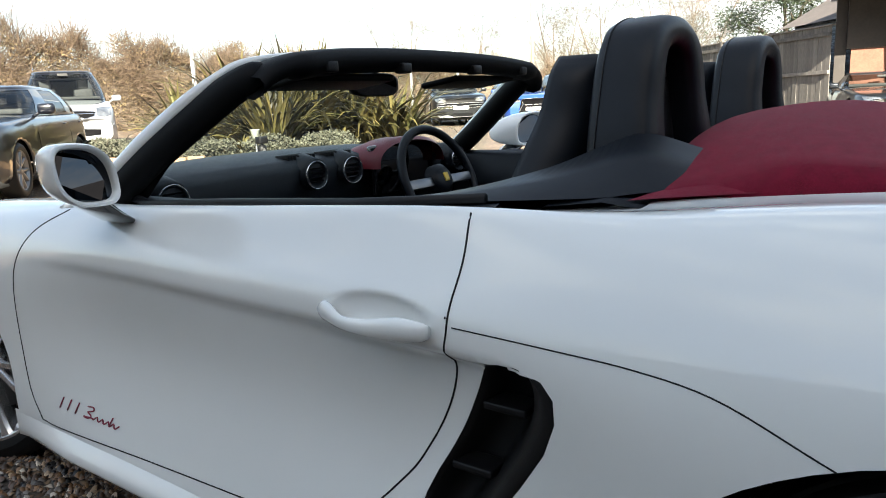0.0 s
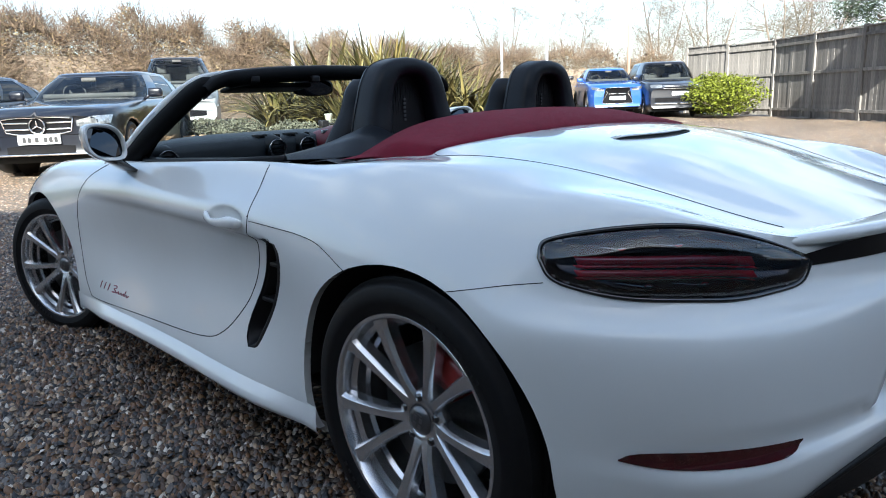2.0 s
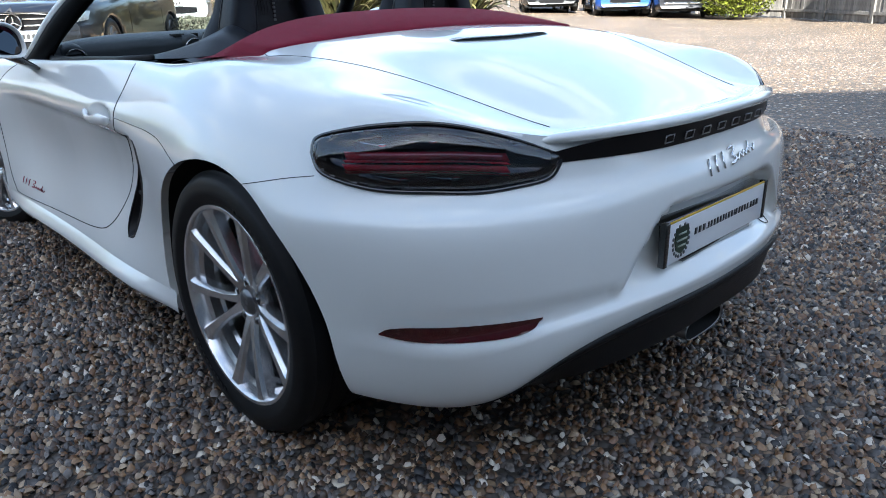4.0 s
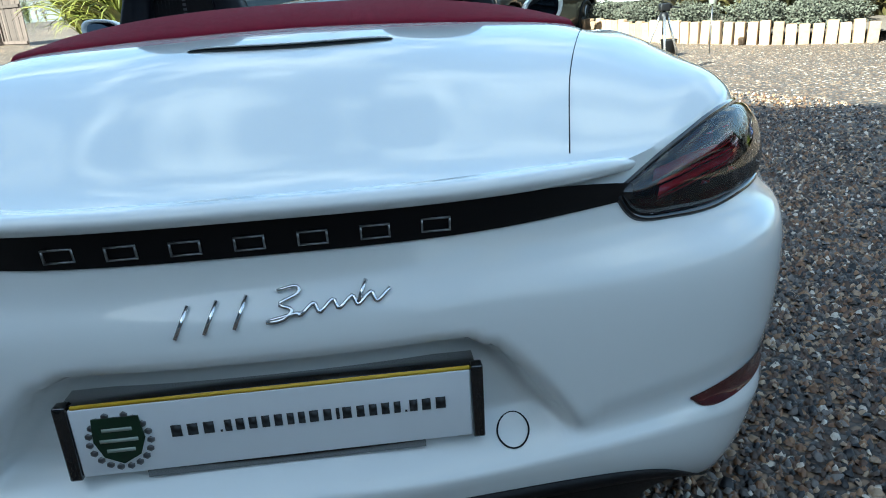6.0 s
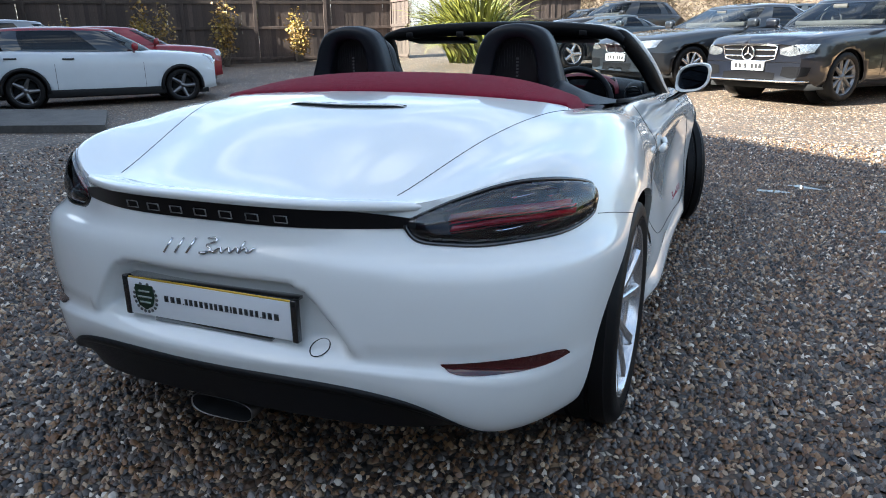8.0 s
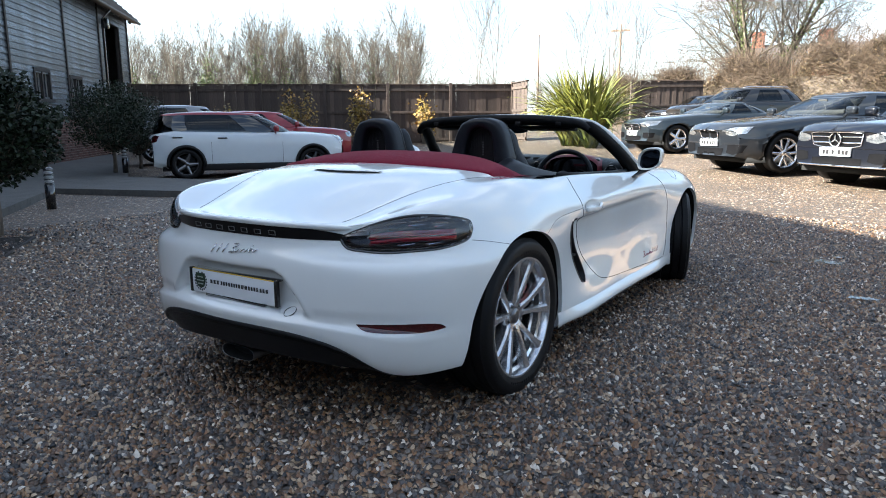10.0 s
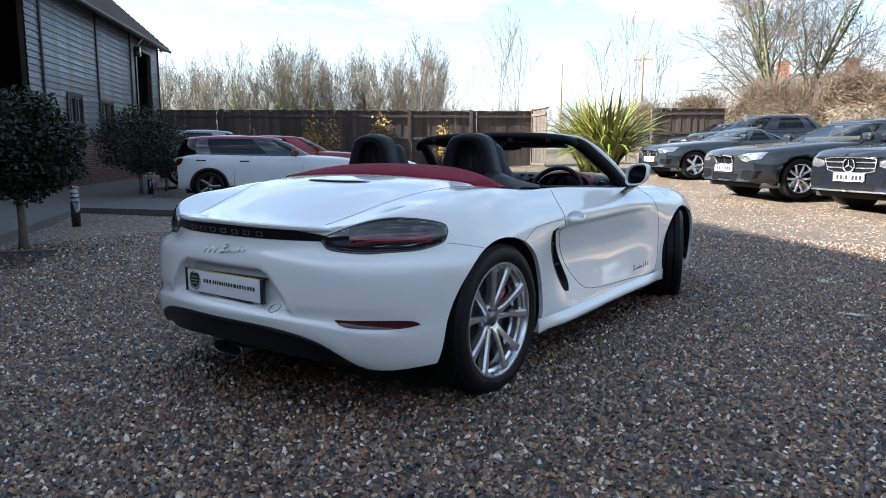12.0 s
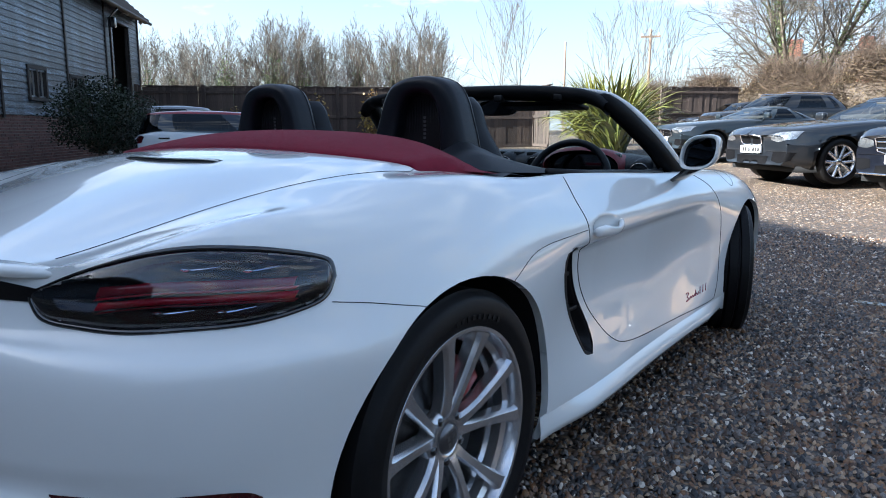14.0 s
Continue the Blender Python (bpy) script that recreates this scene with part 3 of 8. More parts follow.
def body_rows(per_station=30, per_row=14, r0=0, r1=8, s0=0, s1=None):
    """The skin of the right half as rows of points, from tail round the side to nose."""
    s1 = len(STATIONS) - 1 if s1 is None else s1
    net = np.array(STATIONS, float)
    flip = np.array([-1.0, 1.0, 1.0])
    net = np.concatenate([net[2:0:-1] * flip, net, net[-2:-4:-1] * flip])
    ku = np.concatenate([[0], np.cumsum((np.linalg.norm(np.diff(net, axis=0), axis=2) ** 0.6).mean(1))])
    kv = np.concatenate([[0], np.cumsum((np.linalg.norm(np.diff(net, axis=1), axis=2) ** 0.6).mean(0))])
    us = np.interp(np.linspace(s0, s1, (s1 - s0) * per_station + 1) + 2, np.arange(len(ku)), ku)
    vs = np.interp(np.linspace(r0, r1, (r1 - r0) * per_row + 1), np.arange(9), kv)
    skin = np.einsum("ai,ijk,bj->abk", spline_basis(ku, us), net, spline_basis(kv, vs))
    # over the tail the deck meets the rear panel in an edge, which melts into the wing
    low, high = vs <= kv[5], vs > kv[5]
    bent = np.zeros((len(vs), 9))
    bent[low, :6], bent[high, 5:] = spline_basis(kv[:6], vs[low]), spline_basis(kv[5:], vs[high])
    edged = np.einsum("ai,ijk,bj->abk", spline_basis(ku, us), net, bent)
    mix = np.array([1 - ease((u - 2.2) / 1.6) for u in np.linspace(s0, s1, len(us))])[:, None, None]
    skin = skin * (1 - mix) + edged * mix
    return [[bumper_ledge(Vector(flank(p))) for p in col] for col in skin]


def skin_tree():
    bm = bmesh.new()
    grid(bm, body_rows())
    bm.normal_update()
    tree = BVHTree.FromBMesh(bm)
    bm.free()
    return tree


SKIN = skin_tree()


def on_skin(p, d, lift=0.0):
    """Where the ray from p along d meets the right half of the skin, lifted off it."""
    p = Vector((max(p[0], 0.003), p[1], p[2]))
    hit, nor, _, _ = SKIN.ray_cast(p, Vector(d).normalized())
    if hit is None:
        hit, nor, _, _ = SKIN.find_nearest(Vector(p))
    if nor.dot(Vector(d)) > 0:
        nor = -nor
    return hit + nor * lift, nor


def skin_patch(bm, upper, lower, origin, across, up, nu=24, nv=8, lift=0.003, lift_mid=None, side=1, tilt=0.0, rise=0.0):
    """A sheet that lies on the skin between an upper and a lower edge, both given as (a, b) in the plane of across and up."""
    origin, across, up = Vector(origin), Vector(across).normalized(), Vector(up).normalized()
    d = across.cross(up)
    if (origin + d).length > origin.length:
        d = -d
    d = (d + Vector((0, 0, -tilt))).normalized()
    rows = []
    for k in range(nu + 1):
        t = k / nu
        a, b = curve_at([(*q, 0) for q in upper], t * (len(upper) - 1)), curve_at([(*q, 0) for q in lower], t * (len(lower) - 1))
        row = []
        for j in range(nv + 1):
            f = j / nv
            q = b.lerp(a, f)
            edge = min(1.0, 4 * f * (1 - f)) * min(1.0, 6 * t * (1 - t))
            h = lift + rise * f + ((lift_mid - lift) * edge ** 0.5 if lift_mid is not None else 0)
            co, _ = on_skin(origin + across * q.x + up * q.y - d * 0.5, d, h)
            row.append((co.x * side, co.y, co.z))
        rows.append(row if side < 0 else row[::-1])
    return grid(bm, rows)


def skin_line(bm, pts, d, radius=0.0022, side=1, step=0.02):
    """A thin dark shut line on the skin through points, seen along d."""
    keys = [Vector(p) for p in pts]
    total = sum((b - a).length for a, b in zip(keys, keys[1:]))
    out = []
    for q in resample(keys, max(4, int(total / step))):
        co, _ = on_skin(q - Vector(d).normalized() * 0.4, d, 0.0)
        out.append((co.x * side, co.y, co.z))
    tube(bm, out, radius, 5)


def cut_arch(bm, centre, radius, fore, aft, reach=0.45):
    """Cuts a wheel arch that reaches fore and aft of the hub, with a clean edge and a turned-in lip; aft of the hub the edge drops straight."""
    cy, cz = centre

    def off(y, z):
        dy, dz = y - cy, z - cz
        if dy > 0:
            return math.hypot(dy * radius / fore, dz)
        if dz > 0:
            return math.hypot(dy * radius / aft, dz)
        return -dy * radius / (aft - 0.07 * dz)

    edge = [(cy + fore * math.cos(q), cz + radius * math.sin(q)) for q in [math.pi * (k / 24 * 0.75 - 0.25) for k in range(25)]]
    edge += [(cy - aft * math.sin(q), cz + radius * math.cos(q)) for q in [math.pi / 2 * k / 16 for k in range(1, 17)]]
    edge += [(cy - aft - 0.07 * t, cz - t) for t in (0.05, 0.10, 0.15, 0.20)]
    for (y0, z0), (y1, z1) in zip(edge, edge[1:]):
        near = []
        for f in bm.faces:
            c = f.calc_center_median()
            if c.x > reach and abs(c.y - (y0 + y1) / 2) < 0.045 and abs(c.z - (z0 + z1) / 2) < 0.045:
                near.append(f)
        geom = near + list({e for f in near for e in f.edges}) + list({v for f in near for v in f.verts})
        if near:
            bmesh.ops.bisect_plane(bm, geom=geom, dist=1e-5, plane_co=(0.8, y0, z0), plane_no=(0, z1 - z0, y0 - y1))
    gone = []
    for f in bm.faces:
        c = f.calc_center_median()
        if c.x > reach and off(c.y, c.z) < radius * 0.9985:
            gone.append(f)
    bmesh.ops.delete(bm, geom=gone, context="FACES")
    rim = [e for e in bm.edges if e.is_boundary and all(v.co.x > reach and abs(off(v.co.y, v.co.z) - radius) < 0.004 for v in e.verts)]
    made = bmesh.ops.extrude_edge_only(bm, edges=rim)["geom"]
    for v in [g for g in made if isinstance(g, bmesh.types.BMVert)]:
        v.co.x -= 0.02
    bmesh.ops.delete(bm, geom=[v for v in bm.verts if not v.link_faces], context="VERTS")


def round_arch(bm, centre, radius, reach=0.45):
    """Opens a plain round wheel arch on both sides of a shell."""
    cy, cz = centre
    ky = 0.92

    def off(v):
        return math.hypot((v.co.y - cy) * ky, v.co.z - cz) if abs(v.co.x) > reach and v.co.z < cz + radius * 1.3 else 9.0

    inner = {v for v in bm.verts if off(v) < radius}
    gone = [f for f in bm.faces if all(v in inner for v in f.verts)]
    bmesh.ops.delete(bm, geom=gone, context="FACES")
    for v in [v for v in bm.verts if v.is_valid and v in inner]:
        dy, dz = v.co.y - cy, v.co.z - cz
        if v.link_faces:
            k = radius / max(1e-4, math.hypot(dy * ky, dz))
            v.co.y, v.co.z = cy + dy * k, cz + dz * k
    rim = [e for e in bm.edges if e.is_boundary and all(abs(off(v) - radius) < 0.004 for v in e.verts)]
    made = bmesh.ops.extrude_edge_only(bm, edges=rim)["geom"]
    for v in [g for g in made if isinstance(g, bmesh.types.BMVert)]:
        v.co.x -= 0.02 * (1 if v.co.x > 0 else -1)
    bmesh.ops.delete(bm, geom=[v for v in bm.verts if not v.link_faces], context="VERTS")


CAR = thing("convertible_car", "white two-seat convertible with dark red folded soft top", "car")


def mirror_half(bm):
    """Adds the left half."""
    geom = bm.verts[:] + bm.edges[:] + bm.faces[:]
    got = bmesh.ops.duplicate(bm, geom=geom)["geom"]
    vs = [g for g in got if isinstance(g, bmesh.types.BMVert)]
    for v in vs:
        v.co.x = -v.co.x
    bmesh.ops.reverse_faces(bm, faces=[g for g in got if isinstance(g, bmesh.types.BMFace)])
    bmesh.ops.remove_doubles(bm, verts=[v for v in bm.verts if abs(v.co.x) < 1e-4], dist=2e-4)


LAMP_O, LAMP_A = Vector((0.68, -1.78, 0.68)), Vector((0.62, 0.70, 0.0)).normalized()
LAMP_TOP = [(-0.238, 0.021), (-0.161, 0.054), (-0.10, 0.075), (-0.037, 0.091), (0.029, 0.098), (0.108, 0.094), (0.182, 0.082), (0.236, 0.066), (0.249, 0.045)]
LAMP_LOW = [(-0.238, 0.014), (-0.213, -0.021), (-0.147, -0.031), (-0.079, -0.034), (0.007, -0.029), (0.113, -0.024), (0.193, -0.011), (0.232, 0.004), (0.249, 0.035)]


def in_lamp(p, rim=0.0045):
    """Whether a point of the skin lies in the opening of the tail light."""
    if p.x < 0.4 or p.y > -1.4 or not 0.62 < p.z < 0.80:
        return False
    a, b = (p - LAMP_O).dot(LAMP_A), p.z - LAMP_O.z
    if not -0.225 < a < 0.238:
        return False
    return np.interp(a, *zip(*LAMP_LOW)) + rim < b < np.interp(a, *zip(*LAMP_TOP)) - rim


def plate_recess(x, z):
    """Depth of the hollow round the plate."""
    edge = float(np.interp(z, [0.40, 0.431, 0.478, 0.519, 0.551, 0.575], [0.395, 0.371, 0.338, 0.307, 0.277, 0.225]))
    return 0.052 * min(1.0, max(0.0, (edge - x) / 0.030)) * min(1.0, max(0.0, (z - 0.412) / 0.028)) * min(1.0, max(0.0, (0.578 - z) / 0.016))


def car_body():
    bm = bmesh.new()
    net = grid(bm, [c[::-1] for c in body_rows(30, 14, 1, 8)])
    # cut the opening of the air intake along its outline
    for line in (INTAKE_FRONT, INTAKE_REAR):
        for (y0, z0), (y1, z1) in zip(line, line[1:]):
            near = [f for f in bm.faces if f.calc_center_median().x > 0.7 and abs(f.calc_center_median().y - (y0 + y1) / 2) < 0.05 and abs(f.calc_center_median().z - (z0 + z1) / 2) < 0.06]
            geom = near + list({e for f in near for e in f.edges}) + list({v for f in near for v in f.verts})
            bmesh.ops.bisect_plane(bm, geom=geom, dist=1e-5, plane_co=(0.8, y0, z0), plane_no=(0, z1 - z0, y0 - y1))
    gone = []
    for f in bm.faces:
        c = f.calc_center_median()
        if c.x > 0.7 and 0.3195 < c.z < 0.6515 and INTAKE_EDGE(c.z, 1) < c.y < INTAKE_EDGE(c.z, 0):
            gone.append(f)
    bmesh.ops.delete(bm, geom=gone, context="FACES")
    cut_arch(bm, REAR_HUB, 0.357, 0.404, 0.357)
    cut_arch(bm, FRONT_HUB, 0.345, 0.375, 0.375)
    # shallow scoop over the door handle; recess round the plate, with a crease that runs out to the corner
    for v in bm.verts:
        e = ((v.co.y + 0.458) / 0.10) ** 2 + ((v.co.z - 0.688) / 0.030) ** 2
        if v.co.x > 0.7 and e < 1:
            v.co.x -= 0.016 * (1 - e) ** 0.7
        if v.co.y < -1.85 and 0.405 < v.co.z < 0.60:
            v.co.y += plate_recess(v.co.x, v.co.z)
    gone = [f for f in bm.faces if in_lamp(f.calc_center_median())]
    bmesh.ops.delete(bm, geom=gone, context="FACES")
    mirror_half(bm)
    part("body", bm, WHITE, CAR, "glossy white painted bodywork", sharp=78)
    # black lower valance at the tail, sills under the doors, front lip
    bm = bmesh.new()
    grid(bm, [c[::-1] for c in body_rows(10, 5, 0, 1, 0, 3)])
    rows = body_rows(10, 5, 0, 1, 0, 3)
    grid(bm, [[(r[0].x, r[0].y, r[0].z), (r[0].x * 0.95, min(-1.3, r[0].y + 0.5), 0.20)] for r in rows])
    mirror_half(bm)
    diffuser = part("diffuser", bm, BLACK_PLASTIC, CAR, "matt black rear valance")
    bm = bmesh.new()
    rim = []
    for r in rows:
        a, b = r[-1], r[0]
        q = (b - a).normalized() if (b - a).length > 0.02 else Vector((0, 0, -1))
        out = Vector((0.35 * ease(a.x / 0.6), -1, 0)).normalized()
        h = 0.024 * min(1.0, (b - a).length / 0.05)
        rim.append([a + out * 0.001, a + out * 0.006 + q * 0.1 * h, a + out * 0.008 + q * 0.5 * h, a + out * 0.005 + q * 0.9 * h, a - out * 0.004 + q * h])
    grid(bm, rim)
    mirror_half(bm)
    part("valance_rim", bm, BLACK_PLASTIC, diffuser)
    bm = bmesh.new()
    grid(bm, [c[::-1] for c in body_rows(6, 4, 0, 1, 6, 10)])
    part("sill", bm, WHITE, CAR)
    bm = bmesh.new()
    grid(bm, [[(-p.x, p.y, p.z) for p in c] for c in body_rows(6, 4, 0, 1, 6, 10)])
    part("sill", bm, WHITE, CAR)
    # wheel housings and floor
    for cy, cz, r in ((*REAR_HUB, 0.372), (*FRONT_HUB, 0.365)):
        for s in (1, -1):
            bm = bmesh.new()
            rows = []
            for k in range(33):
                q = math.pi * k / 32
                y, z = cy + r * 1.08 * math.cos(q), cz + r * math.sin(q)
                edge = min(0.84, on_skin((1.5, y, max(z, 0.25)), (-1, 0, 0))[0].x - 0.022)
                rows.append([(s * edge, y, z), (s * 0.5, y, z)])
            grid(bm, rows)
            vs = grid(bm, [[(s * 0.5, cy + f * r * math.cos(a), cz + f * r * math.sin(a)) for f in (0.02, 1)] for a in [2 * math.pi * k / 24 for k in range(25)]])
            part("wheel_housing", bm, GAP, CAR)
    part("underbody", boxes(((-0.68, -1.70, 0.175), (0.68, 1.95, 0.215), None, 0.02)), GAP, CAR)


def sill_blades():
    """The ledge under each door, bowed out below the shut line and turned under."""
    for s in (1, -1):
        bm = bmesh.new()
        rows = []
        for k in range(41):
            t = k / 40
            y = -0.878 + 1.758 * t
            ends = min(1.0, 6 * (1 - t)) * (0.12 + 0.88 * ease(t / 0.16))
            x = on_skin((1.5, y, 0.235), (-1, 0, 0))[0].x
            rows.append([(s * (x + dx * ends), y, z) for dx, z in ((-0.004, 0.240), (0.006, 0.226), (0.020, 0.208), (0.026, 0.192), (0.020, 0.176), (-0.03, 0.165))])
        grid(bm, rows)
        bmesh.ops.recalc_face_normals(bm, faces=bm.faces[:])
        part("sill_blade", bm, WHITE, CAR)


car_body()
sill_blades()


def shut_lines():
    out, down = (-1, 0, 0), (0, 0, -1)
    sides = [
        [(1, -0.568, 0.843), (1, -0.588, 0.77), (1, -0.588, 0.69), (1, -0.582, 0.655), (1, -0.576, 0.605), (1, -0.551, 0.543), (1, -0.514, 0.478), (1, -0.470, 0.417), (1, -0.37, 0.325), (1, -0.24, 0.285), (1, 0.1, 0.262), (1, 0.6, 0.243), (1, 0.72, 0.245)],
        [(1, 0.72, 0.245), (1, 0.775, 0.32), (1, 0.80, 0.45), (1, 0.795, 0.56), (1, 0.765, 0.66), (1, 0.70, 0.735), (1, 0.60, 0.785)],
        [(1, -0.597, 0.690), (1, -0.745, 0.687), (1, -0.86, 0.684), (1, -0.955, 0.672), (1, -1.066, 0.632)],
        [(1, -1.566, 0.675), (1, -1.50, 0.664), (1, -1.44, 0.651), (1, -1.375, 0.637)],
    ]
    for s in (1, -1):
        for pts in sides:
            bm = bmesh.new()
            skin_line(bm, pts, out, 0.0017 if len(pts) > 6 else 0.0010, s)
            part("shut_line", bm, GAP, CAR)
        bm = bmesh.new()
        skin_line(bm, [(0.406, -1.825, 1), (0.484, -1.55, 1), (0.571, -1.30, 1), (0.618, -1.17, 1), (0.626, -1.14, 1), (0.620, -1.115, 1)], down, 0.0011, s)
        part("shut_line", bm, GAP, CAR)


shut_lines()


def tail_lights():
    o, a, u = LAMP_O, LAMP_A, (0, 0, 1)
    inward = Vector((-a.y, a.x, 0))

    def inset(k):
        """The outline drawn in, as much at the ends as above and below."""
        kv = 1 - (1 - k) * 3.6
        return [[(p[0] * k + 0.0055 * (1 - k), (p[1] - 0.033) * kv + 0.033) for p in pts] for pts in (LAMP_TOP, LAMP_LOW)]

    def strip(lo, hi, x0=-0.142, x1=0.188):
        """A bar of the lamp that bends with it, with slanted ends."""
        return [[(x0 + lean, v - 0.012), (-0.03 + lean, v + 0.001), (0.09 + lean, v + 0.004), (x1 + lean, v + 0.001)] for v, lean in ((hi, 0.006), (lo, -0.002))]

    for s in (1, -1):
        # gasket in the opening, a deep dark housing behind it
        bm = bmesh.new()
        skin_patch(bm, *inset(0.972), o, a, u, 60, 16, -0.010, -0.046, side=s, tilt=0.0)
        lamp = part("tail_light", bm, LAMP_BLACK, CAR, "smoked tail light with red bars")
        bm = bmesh.new()
        loop = []
        for pts, back_again in ((LAMP_TOP, False), (LAMP_LOW, True)):
            got = resample([(*p, 0) for p in pts], 40)
            loop += (got[::-1] if back_again else got)[:-1]
        rows = []
        mid = Vector((0.0055, 0.033, 0))
        for k, h in ((1.006, -0.004), (1.003, 0.0030), (0.994, 0.0042), (0.968, 0.0042), (0.962, -0.016)):
            row = []
            for q in loop:
                q = Vector((mid.x + (q.x - mid.x) * k, mid.y + (q.y - mid.y) * (1 - (1 - k) * 3.6), 0))
                co, _ = on_skin(o + a * q.x + Vector(u) * q.y - inward * 0.5, inward, h)
                row.append((co.x * s, co.y, co.z))
            rows.append(row)
        grid(bm, rows, wrap=True)
        bmesh.ops.recalc_face_normals(bm, faces=bm.faces[:])
        part("gasket", bm, GLOSS_BLACK, lamp, "gloss black gasket")
        # red light bars standing in the housing
        for lo, hi, mat, depth in ((0.0290, 0.0450, DARK_RED_LENS, -0.026), (0.0240, 0.0288, RED_LENS, -0.020), (0.0100, 0.0215, RED_LENS, -0.022), (0.0050, 0.0098, DARK_RED_LENS, -0.026)):
            bm = bmesh.new()
            skin_patch(bm, *strip(lo, hi), o, a, u, 30, 6, depth, depth + 0.008, side=s, tilt=0.0)
            part("light_bar", bm, mat, lamp)
        # small bright lamps with a fine line running out from each
        for x0, z0 in ((0.0645, -0.0015), (-0.039, -0.0025), (0.110, 0.060), (0.007, 0.064)):
            bm = bmesh.new()
            skin_patch(bm, [(x0 - 0.012, z0), (x0, z0 + 0.0055), (x0 + 0.010, z0)], [(x0 - 0.012, z0), (x0, z0 - 0.0045), (x0 + 0.010, z0)], o, a, u, 12, 4, -0.030, -0.016, side=s)
            skin_patch(bm, [(x0, z0 + 0.001), (x0 + 0.03, z0 + 0.0035), (x0 + 0.058, z0 + 0.0065)], [(x0, z0 - 0.0012), (x0 + 0.03, z0 + 0.0022), (x0 + 0.058, z0 + 0.0057)], o, a, u, 10, 2, -0.026, side=s)
            part("lamp_point", bm, CHROME, lamp, "small bright lamp")
        bm = bmesh.new()
        skin_patch(bm, *inset(0.968), o, a, u, 60, 24, 0.0030, 0.0215, side=s, tilt=0.0)
        ob = part("lens", bm, SMOKE, lamp, "smoked clear lens")
        ob.visible_shadow = False
        # red fog reflector low on the corner
        bm = bmesh.new()
        skin_patch(bm, [(-0.184, 0.406), (-0.041, 0.406), (0.060, 0.402), (0.112, 0.393), (0.134, 0.379)], [(-0.184, 0.403), (-0.152, 0.381), (-0.045, 0.373), (0.065, 0.370), (0.134, 0.3755)], (0.68, -1.80, 0.0), (0.70, 0.70, 0), u, 30, 4, 0.0025, side=s)
        part("reflector_strip", bm, FOG_LENS, CAR, "dark red bumper reflector")


tail_lights()


def script_strokes():
    """Plain slanted strokes and one waved line, as the model lettering sits: (along, up), 0.26 m long."""
    lean = lambda pts: [(p + 0.5 * q, q) for p, q in pts]
    out = [lean([(x, 0.015), (x, -0.015)]) for x in (-0.115, -0.083, -0.050)]
    wave = [(-0.016, 0.014), (0.004, 0.016), (0.010, 0.008), (-0.008, 0.001), (0.010, -0.006), (0.002, -0.014), (-0.016, -0.013), (0.018, -0.010)]
    wave += [(0.022 + 0.0108 * k, -0.003 if k % 2 else -0.013) for k in range(10)]
    out.append(lean([(q.x, q.y) for q in resample([(*p, 0) for p in wave], 60)]))
    out.append(lean([(0.086, 0.010), (0.086, -0.011)]))
    return out


